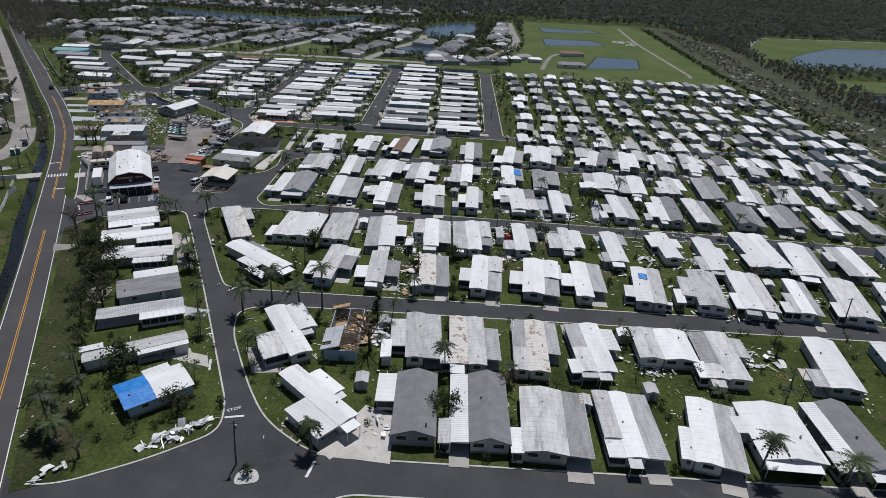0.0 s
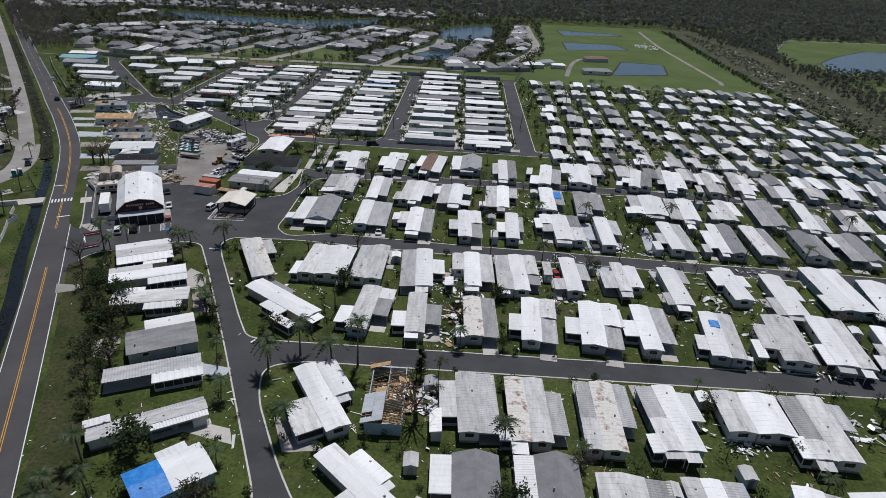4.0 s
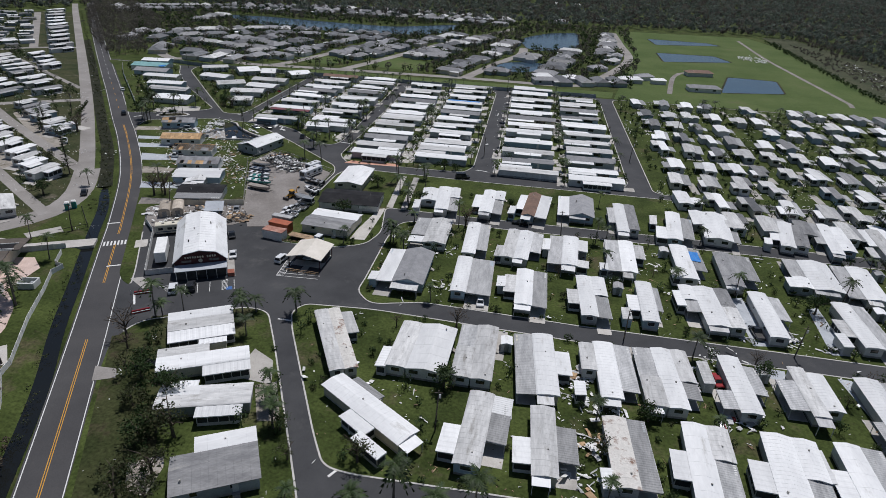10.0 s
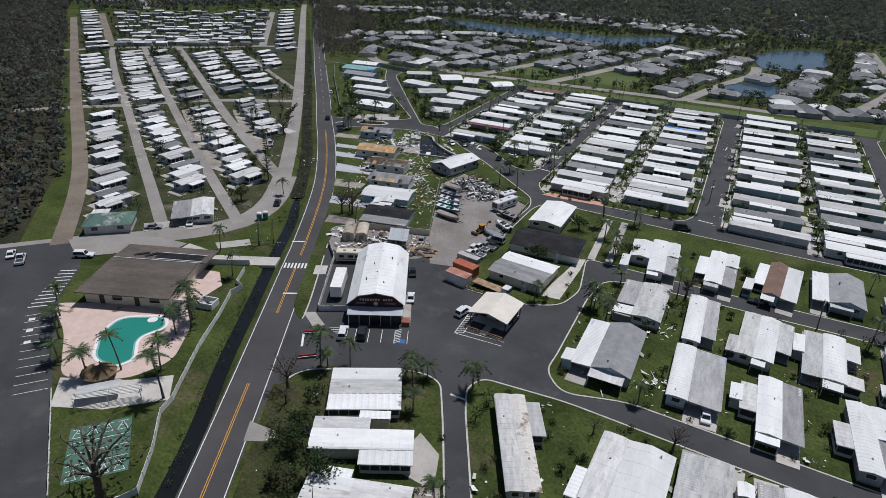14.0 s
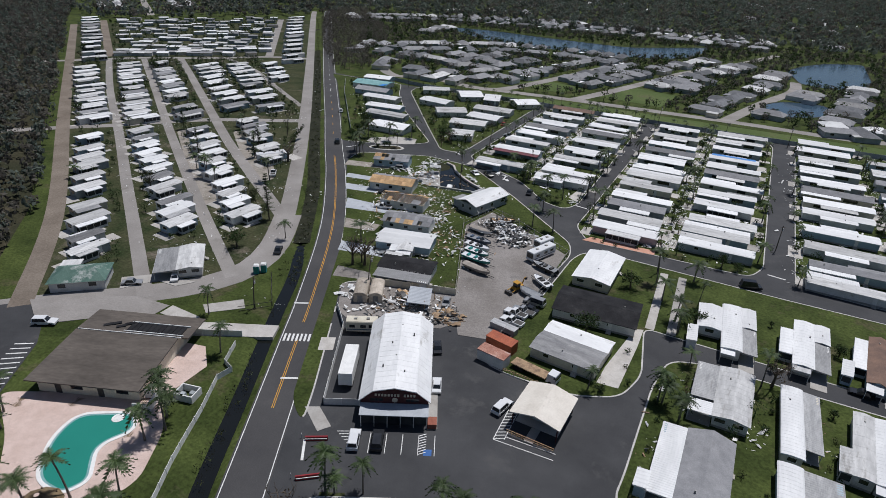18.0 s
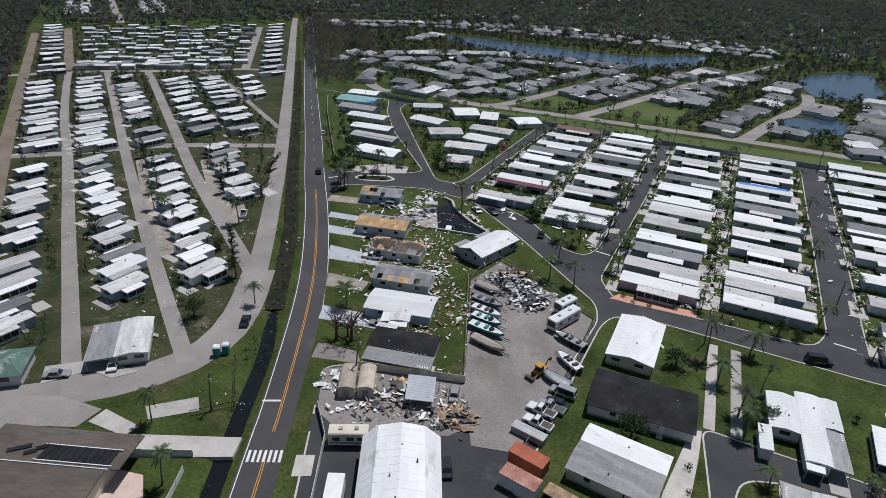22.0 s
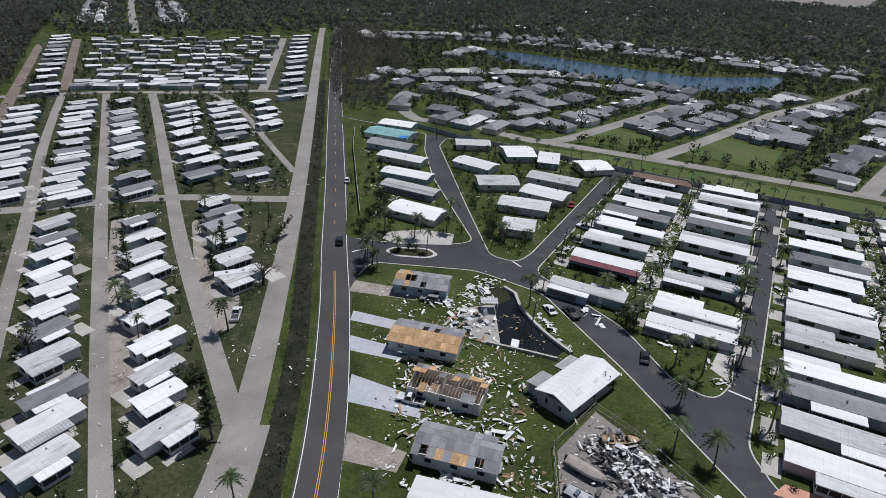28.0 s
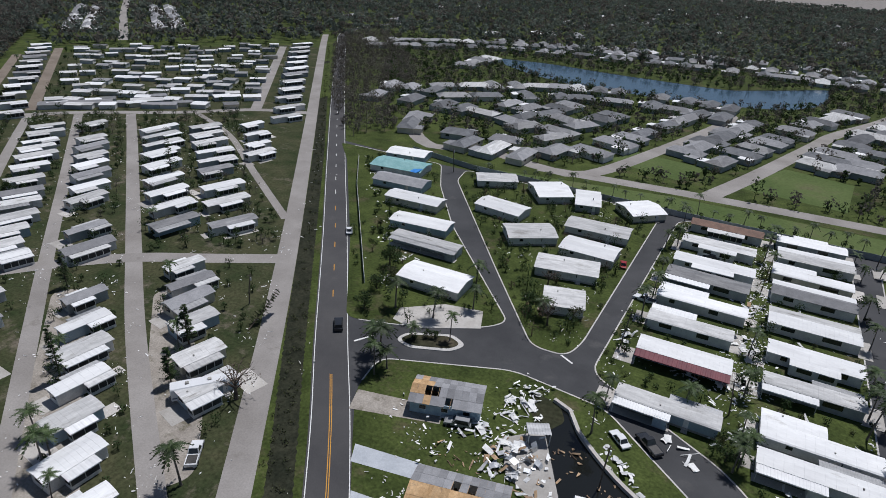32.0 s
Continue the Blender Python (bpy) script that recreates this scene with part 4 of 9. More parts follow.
        c = (x0 + x1) / 2
        for yy in (y0 + 0.1, y1 - 0.14):
            b.extrude([(x0 + 0.12, eave - 0.03), (c, eave - 0.16 + rise), (x1 - 0.12, eave - 0.03)][::-1], yy, yy + 0.04)
        part("body", b, wm, root)
        s = MB()
        if detail > 1:
            s.box(x0 + 0.16, y0 + 0.14, -0.02, x1 - 0.16, y1 - 0.14, 0.52)
            part("skirting", s, "skirt", root)
        r = MB()
        seam = rng.choice((0.9, 1.2, 1.5, 3.0)) if detail and k in "wvDR" else 0.0
        gable(r, x0, x1, y0, y1, eave, rise, 0.22, 0.13, 0, k in "wv" and w < 4.6 and rng.random() < 0.45, seam)
        part("roof", r, k, root, ROOF_WORDS.get(k, "white metal roof"))
        if detail > 1 and group.endswith("row") and abs(a) > 60 and rng.random() < 0.3:
            d = rng.uniform(1.6, 2.8)
            k1 = MB()
            xa, xb = x0 - 0.1, x0 + w * rng.uniform(0.6, 1.0)
            k1.hexa([(xa, y0 - d, 2.16), (xb, y0 - d, 2.16), (xb, y0 + 0.05, 2.4), (xa, y0 + 0.05, 2.4), (xa, y0 - d, 2.24), (xb, y0 - d, 2.24), (xb, y0 + 0.05, 2.48), (xa, y0 + 0.05, 2.48)])
            ob = part("front_awning", k1, rng.choice("wwvg"), root, "pale metal front awning")
            for xx in (xa + 0.15, xb - 0.15):
                mb = MB()
                mb.box(xx - 0.05, y0 - d + 0.1, 0, xx + 0.05, y0 - d + 0.2, 2.18)
                part("post", mb, "post", ob)
        if detail > 1:
            for q in ((0.22, 0.72) if w > 5.5 else (0.5,)):
                window(root, x0 + q * w, y0 + 0.1, 1.25, min(1.9, 0.45 * w), 1.0, "s")
            if t[0] not in "gcp" and not (i > 0 and x > -40) and not (i < len(toks) - 1 and x <= -40):
                for q in (0.25, 0.7):
                    if x > -40:
                        window(root, x0 + 0.12, y0 + q * (y1 - y0), 1.3, 1.2, 0.9, "w")
                    else:
                        window(root, x1 - 0.12, y0 + q * (y1 - y0), 1.3, 1.2, 0.9, "e")
            v = MB()
            vx, vy = c + rng.uniform(-0.3, 0.3) * w, y0 + rng.uniform(1, y1 - y0 - 1)
            v.box(vx - 0.16, vy - 0.16, eave + 0.1, vx + 0.16, vy + 0.16, eave + rise + 0.18, 0, 0.04)
            part("roof_vent", v, "skirt", root)
            dr = MB()
            dr.box(x1 - 0.13, y0 + 0.68 * (y1 - y0), 0.55, x1 - 0.06, y0 + 0.68 * (y1 - y0) + 0.9, 2.5)
            d = part("door", dr, "trim", root, "white panelled door")
            st = MB()
            for j in range(3):
                st.box(x1 - 0.1, y0 + 0.68 * (y1 - y0) - 0.1, -0.02, x1 + 0.9 - 0.3 * j, y0 + 0.68 * (y1 - y0) + 1.0, 0.18 * (j + 1))
            part("step", st, "concrete", root)
        elif detail == 1:
            mb = MB()
            if abs(a) < 60:
                mb.box(x1 - 0.15, y0 + 0.6 * (y1 - y0), 1.1, x1 - 0.07, y0 + 0.6 * (y1 - y0) + rng.uniform(2, 4.5), 2.2)
                part("window", mb, "glass", root)
                mb = MB()
                mb.box(x1 - 0.15, y0 + 0.15 * (y1 - y0), 1.2, x1 - 0.07, y0 + 0.15 * (y1 - y0) + rng.uniform(1, 3.5), 2.15)
            else:
                mb.box(c - 0.9, y0 + 0.05, 1.2, c + 0.9, y0 + 0.12, 2.2)
            part("window", mb, "glass", root)
    return root


HOME_ROWS = {
    "first_row": [
        (-18.5, 74.9, 137, 18.2, 10.6, "c5.2@0-52 W4.5 W2.8@38-78"),
        (-10.0, 76.6, 91, 16.2, 10.6, "p3.4@52-98 G7.2"),
        (3.1, 76.0, 90, 17.6, 10.0, "c3 G6"),
        (15.1, 74.7, 87, 16.0, 11.5, "v7 g4"),
        (29.4, 74.8, 90, 16.0, 9.7, "p3@0-26/v@26-100 w3.4 g4"),
        (41.3, 75.2, 77, 16.4, 10.2, "W2@0-46 W4.4 g4"),
        (54.9, 76.1, 88, 13.8, 10.6, "w10"),
        (68.6, 74.7, 91, 16.7, 8.5, "c4 G7"),
    ],
    "second_row": [
        (-32.1, 93.7, 121, 18.5, 12.5, "p4.6@8-52 W4 W3.6@42-95"),
        (-9.0, 97.8, 93, 15.8, 10.2, "p2.6@25-85 v3 g3"),
        (2.9, 96.8, 91, 16.5, 10.0, "R3 w3 g2.6@12-78"),
        (15.5, 96.1, 88, 17.6, 9.4, "v2.5@0-40/g@40-100 R3.4 g2.4@35-100"),
        (28.5, 96.8, 93, 16.6, 9.9, "v3@0-45/g@45-100 W3.4 c2.6@45-90"),
        (41.6, 102.5, 88, 10.7, 11.6, "v4 W5.5"),
        (53.8, 97.1, 87, 16.3, 10.8, "v3.4@0-26/g@26-100 v4 g2.6@50-92"),
        (74.3, 96.8, 81, 17.4, 9.1, "g2.4@0-32 w5"),
        (93.3, 101.9, 83, 11.4, 8.8, "w3 g3"),
    ],
    "third_row": [
        (-41.2, 126.9, 144, 20.4, 8.8, "p2.6@28-58 W4.6 g1.6@52-88"),
        (-33.4, 127.0, 86, 17.7, 10.7, "p2.6@12-48 v3.6 g3@35-75/c@75-100"),
        (-20.8, 126.6, 91, 15.9, 10.4, "p2.4@15-50 v3.2 g2.8@22-72"),
        (-5.0, 126.6, 92, 15.7, 7.1, "R3.4 g3"),
        (4.4, 126.6, 86, 17.1, 10.1, "p2.3@22-58 W3.4 g3@0-55/v@55-100"),
        (16.6, 126.5, 84, 17.4, 11.8, "p2.6@22-58 W4 g3@0-48/W@48-100"),
        (29.7, 125.9, 87, 17.5, 10.5, "p2.6@28-62 W3.4 g3.2@18-100"),
        (44.4, 125.5, 81, 17.3, 9.2, "p2.4@12-42 W4.2 v3"),
        (58.4, 125.4, 82, 17.7, 9.8, "v2.6@20-72 v5.4"),
        (72.1, 124.4, 83, 18.8, 7.9, "W4 v3"),
        (83.4, 124.4, 80, 16.7, 7.0, "p2f w3 g2"),
        (95.7, 123.8, 78, 19.1, 7.1, "w4"),
        (108.2, 124.7, 76, 17.4, 8.2, "w4 g3"),
    ],
    "fourth_row": [
        (-56.0, 145.1, 116, 21.3, 7.4, "w2.6 R2.4 p2.2@55-92"),
        (-46.3, 149.0, 87, 15.4, 11.4, "v2.6 W5"),
        (-33.4, 148.3, 89, 18.0, 7.6, "v3.2@0-52/g@52-100 v3.6"),
        (-20.8, 145.9, 93, 19.2, 10.5, "g3 W3.2 p2.2@35-72"),
        (-8.1, 147.6, 91, 17.4, 10.2, "v2.4@45-95 W3.2 g2.8@15-100"),
        (3.0, 147.0, 91, 18.3, 10.5, "v3@0-45/g@45-100 W3 g2.4@18-45/v@45-100"),
        (17.0, 148.3, 90, 17.2, 9.4, "g2.6@5-35 W3.4 g2.4@35-85"),
        (29.5, 149.9, 89, 14.5, 9.6, "g3@10-70 v2.4 W2.8@15-90"),
        (43.4, 145.1, 89, 18.2, 8.3, "g1.6@0-30 W4 g2@60-98"),
        (60.8, 149.0, 91, 15.9, 6.9, "W4 c2@45-80"),
        (68.6, 143.5, 86, 19.7, 9.2, "g2@0-40 W4.4 c1.6@40-75"),
        (84.8, 146.9, 89, 21.5, 9.4, "w5 W4"),
        (94.3, 143.6, 80, 19.9, 8.4, "w4 g1"),
        (108.7, 145.4, 84, 17.7, 7.6, "g3 w3"),
        (124.3, 147.4, 81, 17.0, 8.1, "G4 g3"),
    ],
    "fifth_row": [
        (-55.9, 180.9, 89, 17.1, 11.5, "c3.4 G6"),
        (-37.5, 179.5, 90, 17.6, 9.3, "W3 g5"),
        (-25.1, 177.1, 89, 16.8, 10.1, "p2.4@32-80 W3.2 g3"),
        (-9.6, 175.3, 91, 18.3, 9.2, "p2.5@28-62 W3.4 g3@0-52/W@52-100"),
        (4.0, 176.0, 88, 17.9, 7.6, "p2.4@25-62 W3.4 g1.4@30-90"),
        (17.7, 177.2, 90, 17.3, 11.5, "g2.6@32-62/W@62-100 W4 v2.6@0-52/D@52-100"),
        (33.7, 175.2, 88, 19.5, 6.8, "W3.6 g2.6@42-95"),
        (50.6, 175.3, 89, 18.6, 9.8, "p2.2@22-58 W3.2 g2.8"),
        (64.4, 175.4, 84, 19.9, 10.0, "c2.2@15-75 W2.4 G3.6"),
        (78.3, 174.9, 87, 19.9, 7.6, "w4 g3"),
        (91.9, 176.0, 84, 17.0, 8.2, "G4 g2"),
        (104.0, 175.7, 84, 18.3, 8.6, "g3 G3"),
        (117.2, 174.6, 83, 20.1, 8.2, "w5"),
        (129.6, 174.3, 84, 18.7, 8.3, "w5"),
    ],
    "sixth_row": [
        (-52.3, 203.7, 89, 16.0, 10.2, "c3.4@0-22/g@28-100 v5"),
        (-37.0, 199.6, 90, 19.6, 6.3, "W3.2 g2.8@15-100"),
        (-26.6, 200.0, 85, 17.6, 9.8, "v2.6 W3 g2.4@30-100"),
        (-14.4, 199.4, 86, 17.2, 10.2, "g3 W3.2 p2.2@0-22/c@55-95"),
        (1.0, 199.0, 87, 18.5, 10.0, "g3.6 W3.4 p2.4@48-92"),
        (19.2, 198.4, 88, 19.4, 7.6, "W3.4 g2.4@30-95"),
        (30.0, 197.4, 86, 18.6, 9.2, "D3 g3@25-100"),
        (48.4, 200.4, 85, 16.2, 11.0, "W2.4@0-35/g@35-100 W4.6"),
        (59.8, 198.1, 83, 17.7, 9.0, "g3 W4"),
        (74.8, 199.4, 86, 16.9, 9.4, "W2.2@0-70 v3 c2.4@30-100"),
        (87.9, 197.2, 83, 21.6, 8.1, "g3 G3"),
        (101.9, 195.8, 79, 23.0, 6.6, "w5"),
        (114.9, 196.8, 79, 17.9, 7.4, "g2 w3"),
        (129.6, 199.2, 77, 17.1, 6.3, "w5"),
        (141.1, 194.5, 77, 19.8, 6.3, "G5"),
    ],
    "seventh_row": [
        (-53.4, 226.6, 93, 18.6, 11.8, "W3.4@35-90 W2.6 g2@0-55/W@55-100"),
        (-37.4, 228.4, 88, 18.4, 9.2, "p2@20-75 W3 g2.4@0-60/W@60-100"),
        (-24.3, 229.3, 83, 18.6, 9.8, "p2@25-90 B3 c3"),
        (-10.8, 232.5, 87, 15.9, 10.9, "c3 G6"),
        (4.4, 224.0, 88, 21.4, 8.4, "g2@30-85 W3 D3@10-100"),
        (17.5, 222.8, 82, 20.6, 10.4, "p3@0-40 W4 g3.4@10-85"),
        (31.5, 225.4, 82, 20.2, 9.8, "W6 g1.6@0-40"),
        (50.4, 226.1, 75, 18.9, 10.0, "p2@20-60 W3 D3@10-95"),
        (63.4, 223.9, 80, 21.7, 9.6, "g2@30-75 W2.4 W3@15-95"),
        (78.7, 224.1, 82, 20.3, 8.5, "w5"),
        (90.7, 224.3, 80, 20.5, 7.9, "w5"),
        (102.6, 223.2, 80, 20.9, 7.7, "g2 w3"),
        (116.5, 225.7, 78, 18.2, 6.8, "w5"),
        (129.4, 225.4, 76, 20.6, 7.2, "w5"),
        (140.0, 222.9, 73, 22.1, 6.1, "G5"),
        (152.7, 221.4, 73, 20.1, 7.6, "w5"),
    ],
    "road_row": [
        (-94.8, 156.8, 28, 12.5, 10.5, "W1.6 v1.9 p2"),
        (-90.1, 144.7, 26, 16.4, 9.6, "v2f w3 p2b"),
        (-83.7, 134.4, 17, 15.7, 7.6, "W2@0-45/v@45-100 v2.4 p2@45-92"),
        (-75.1, 122.7, 27, 12.7, 11.1, "W2@28-100 D4.6"),
        (-72.2, 108.3, 24, 16.8, 6.6, "g4 p2b"),
        (-67.1, 93.4, 31, 18.2, 4.9, "g2 w3 c2b"),
        (-56.1, 84.4, 41, 10.9, 7.2, "w5"),
    ],
    "wreck_row": [
        (-138.1, 239.9, 13, 15.0, 8.6, "w7"),
        (-129.6, 226.5, 12, 13.7, 6.8, "K5"),
        (-127.9, 220.0, 12, 13.7, 4.1, "g4"),
        (-128.7, 229.9, 109, 10.2, 4.1, "w3"),
    ],
    "lot_houses": [
        (-84.6, 234.6, 3, 18.4, 11.2, "K6"),
        (-82.3, 218.4, -6, 13.8, 11.7, "w2.6 D4"),
        (-84.2, 240.5, 89, 16.7, 9.3, "W6"),
    ],
    "west_house": [
        (-172.0, 190.0, 133, 12.6, 11.0, "g3.6 v4"),
    ],
    "wedge_lanes": [
        (-214.9, 406.0, 29, 14.1, 8.4, "w4"),
        (-201.7, 387.8, -7, 15.7, 8.7, "w4"),
        (-189.0, 369.7, 34, 14.1, 10.0, "v4"),
        (-195.6, 407.8, 36, 11.9, 14.2, "w4"),
        (-179.1, 410.8, 16, 8.0, 14.0, "w4"),
        (-164.5, 406.8, 42, 11.9, 11.6, "w5"),
        (-173.3, 387.2, 3, 18.5, 8.3, "w4"),
        (-169.5, 373.0, -1, 15.1, 9.2, "w4"),
        (-173.0, 357.4, 12, 16.0, 8.5, "v4"),
        (-165.6, 341.2, 16, 9.5, 8.9, "v4"),
        (-230.2, 375.7, 3, 18.6, 7.1, "w4"),
        (-219.0, 360.4, 6, 17.8, 7.1, "w4"),
        (-212.1, 349.2, 1, 20.0, 6.0, "v4 g2"),
        (-198.8, 335.2, 1, 16.6, 9.2, "w4"),
        (-242.3, 387.5, 4, 18.7, 8.3, "G4"),
        (-252.1, 402.5, 6, 19.8, 11.4, "T4"),
        (-255.2, 415.5, 9, 15.6, 9.2, "w4"),
    ],
}
SIDES = ("p1.6@10-50 %s3.4 g2@0-70", "g2@20-100 %s3.6 p1.5@30-70", "%s3.6 g2.4@0-62", "c1.8@40-100 %s3.4 g1.8@0-50", "g2.2@0-55 %s3.4")
for row, homes in HOME_ROWS.items():
    for i, h in enumerate(homes):
        if row in ("fifth_row", "sixth_row", "seventh_row", "fourth_row") and h[0] > 20 and len(h[5].split()) == 1:
            h = (*h[:5], SIDES[(i * 3 + len(row)) % 5] % h[5][0])
        home(*h, detail=2, wall="wall_b" if row == "road_row" and i in (4, 6) else None, group="mobile homes along the " + row.replace("_", " "),
             drive="f" if row in ("first_row", "third_row", "fifth_row", "seventh_row") else "b" if row in ("second_row", "fourth_row", "sixth_row") else "")

# blue tarpaulin drawn over one torn end of the roadside home
h = HOME_ROWS["road_row"][-1]
mb = MB()
gable(mb, 0, h[4], -0.3, h[3] * 0.4, 2.59, min(1.2, 0.085 * h[4]), 0.3, 0.03)
ob = part("tarpaulin", mb, "tarp")
ob.matrix_world = pose(h[0], h[1], 0.09, 0, 0, h[2] - 90)
tagged(ob, "blue tarpaulin over a torn roof end", "tarpaulin")


# rows of homes that lie across their lanes: x of the west end, length, y of each front, roof kinds
COLUMNS = [
    ("a", -140.6, 19.7, [307.4, 324.5, 339.8, 352.2, 362.8, 372.2, 386.2, 400.5], "wMvwDwvB"),
    ("b", -116.1, 18.9, [302.9, 312.0, 326.7, 338.0, 353.7, 369.1, 381.1, 392.3, 404.3], "wwvwwGwvw"),
    ("c", -87.8, 18.5, [270.8, 280.3, 290.4, 301.3, 313.7, 325.0, 334.6, 346.2, 356.7, 369.4, 381.3, 396.8], "wvGwwvwwGwvw"),
    ("d", -63.1, 19.5, [275.2, 284.5, 294.0, 306.3, 318.6, 330.5, 340.2, 351.3, 363.5, 375.3, 389.7, 400.4], "wwvwwwGwuwvw"),
    ("e", -30.7, 21.4, [268.5, 277.2, 288.7, 304.4, 317.3, 328.3, 340.4, 352.1, 366.2, 380.4, 396.3, 408.4], "wGvwwwGwwvww"),
    ("g", -5.7, 19.2, [262.4, 272.3, 284.6, 297.2, 309.2, 322.3, 336.5, 349.8, 363.0, 377.2, 389.7], "wwGwvwwDGww"),
]
rng = random.Random(21)
FAR = []


def join_far(roots, name, label, category):
    """Joins far dwellings into one mesh."""
    v, f, mi, mats = [], [], [], []
    old = list(roots)
    kids = collections.defaultdict(list)
    for ob in bpy.data.objects:
        if ob.parent is not None:
            kids[ob.parent.name].append(ob)
    for root in roots:
        for ob in kids[root.name]:
            m = root.matrix_basis @ ob.matrix_basis
            k = len(v)
            old.append(ob)
            v += [tuple(m @ p.co) for p in ob.data.vertices]
            idx = []
            for mm in ob.data.materials:
                if mm not in mats:
                    mats.append(mm)
                idx.append(mats.index(mm))
            for p in ob.data.polygons:
                f.append(tuple(k + i for i in p.vertices))
                mi.append(idx[p.material_index])
    bpy.data.batch_remove(old)
    me = bpy.data.meshes.new(name)
    me.from_pydata(v, [], f)
    for mm in mats:
        me.materials.append(mm)
    me.polygons.foreach_set("material_index", mi)
    tagged(new(name, me), label, category, "", "stuff")


for name, x0, length, ys, kinds in COLUMNS:
    for i, y in enumerate(ys):
        k = kinds[i % len(kinds)]
        nxt = ys[i + 1] - y if i + 1 < len(ys) else 9.0
        depth = min(8.0, max(4.4, nxt - 1.15))
        l = length * rng.uniform(0.9, 1.04)
        kk = {"M": "w", "u": "w"}.get(k, k)
        strips = kk + "4"
        if k == "M":
            strips += " M2"
        elif depth > 5.2:
            strips = rng.choice((kk + "4 c2b", "c3f " + kk + "4", kk + "4 p2m", "c2m " + kk + "4", "w3f " + kk + "4", kk + "4 w2m", "g2b " + kk + "4 c2f", kk + "5 c2f", "w2 " + kk + "4"))
        # front left corner becomes the back of a home that lies along x
        home(x0 + rng.uniform(-0.4, 0.4), y + depth, rng.uniform(-1.5, 1.5), l, depth, strips, 2 if y < 318 and x0 < -20 else 1,
             "wall_p" if (name == "c" and i == 0) else None, "homes in the northern lanes", patio=rng.choice(("sn", "s", "n", "sn")))
        if k == "u":
            mb = MB()
            mb.extrude([(-2.6, 2.8), (0, 3.35), (2.6, 2.8), (2.6, 2.7), (0, 3.25), (-2.6, 2.7)][::-1], 0, l * 0.9)
            ob = part("tarpaulin", mb, "tarp")
            ob.matrix_world = pose(x0 + 0.5, y + depth / 2, -0.06, 0, 0, -90)
            tagged(ob, "blue tarpaulin spread over a damaged roof", "tarpaulin")
# angled homes of the western park
WESTERN = [
    ("w1", -176.0, 222.4, 144, 83, 9.6, [0.0, 9.9, 17.6, 27.4, 37.8, 48.5, 58.8, 68.5, 79.2, 91.0]),
    ("w2", -186.1, 209.0, 146, 83, 9.6, [0.0, 8.5, 17.2, 28.8, 38.5, 48.4, 57.2, 65.4, 75.5, 85.6, 96.3]),
    ("w3", -193.8, 185.7, 143, 80, 9.7, [0.0, 7.6, 18.5, 29.0, 44.4, 54.5, 66.6, 75.0, 85.3, 100.8]),
    ("w4", -211.8, 273.4, 143, 78, 9.8, [-10.8, 0.0, 12.4, 21.2, 30.1, 39.7]),
    ("wn1", -296.7, 262.1, 145, 76, 12.6, [1.2, 10.8, 21.9, 32.5, 41.6, 53.8, 63.4, 77.5, 89.8, 100.6, 112.2]),
]
WESTERN += [
    ("wn2", -282.5, 273.1, 143, 71, 12.1, [0.0, 7.8, 17.4, 26.4, 38.2, 47.0, 58.9, 71.8, 83.7, 93.2, 102.1, 113.9, 124.0]),
    ("wn3", -270.0, 289.3, 144, 84, 11.5, [0.0, 13.1, 35.4, 46.2, 57.8, 68.3, 78.4, 89.2, 100.7, 122.0]),
    ("wn4", -265.2, 311.2, 143, 81, 14.2, [0.0, 13.4, 24.7, 36.9, 52.1, 65.5, 77.7, 88.3, 98.3]),
    ("wn5", -251.9, 318.9, 141, 70, 13.0, [1.4, 17.9, 31.1, 48.4, 59.4, 70.0, 81.2, 92.0, 103.5]),
    ("wn6", -287.6, 370.8, 137, 77, 10.9, [2.1, 14.3, 28.7, 42.9]),
]
WESTERN += [
    ("wf1", -412.5, 347.8, 144, 69, 12.4, [0.0, 17.8, 37.3, 56.8, 74.1, 90.7, 108.4, 125.0, 140.2, 156.2, 173.2, 188.2]),
    ("wf2", -310.1, 405.6, 128, 71, 15.2, [13.8, 31.8, 51.5, 71.5, 91.3, 110.7, 129.5, 149.7, 168.9, 189.5, 208.4, 228.7]),
]
for name, x, y, along, head, length, ds in WESTERN:
    u = Vector((math.cos(radians(along)), math.sin(radians(along))))
    for i, d in enumerate(ds):
        if d < -20:
            continue
        p = Vector((x, y)) + u * d
        gap = ds[i + 1] - d if i + 1 < len(ds) else 8.0
        depth = min(6.4, max(3.8, gap * abs(math.sin(radians(along - head))) - 1.0))
        l = length * rng.uniform(0.88, 1.1)
        hd = head + rng.uniform(-4, 4)
        q = p + Vector((-math.sin(radians(hd)), math.cos(radians(hd)))) * depth
        k = rng.choice("wwwwwwvvvGD")
        near = name in ("w1", "w2", "w3", "w4")
        strips = k + "4" if depth < 4.6 else rng.choice((k + "4 p2f", k + "5 p2@5-80", "g2@30-100 " + k + "4 p2b", k + "4 p2@30-85", k + "4 g2@0-70", k + "5 p2m", "c1.6@20-70 " + k + "4 p1.6@10-60"))
        det = 2 if near and i < 2 else 1 if near or d < 40 and name[:2] == "wn" else 0
        root = home(q.x, q.y, hd, l, depth, strips, det, None, "homes in the western park", 0.0, patio=rng.choice(("s", "s", "se", "sn", "")) if det else "")
        if det == 0:
            FAR.append(root)
join_far(FAR, "far_homes", "crowded white mobile homes of the far western park", "mobile homes")
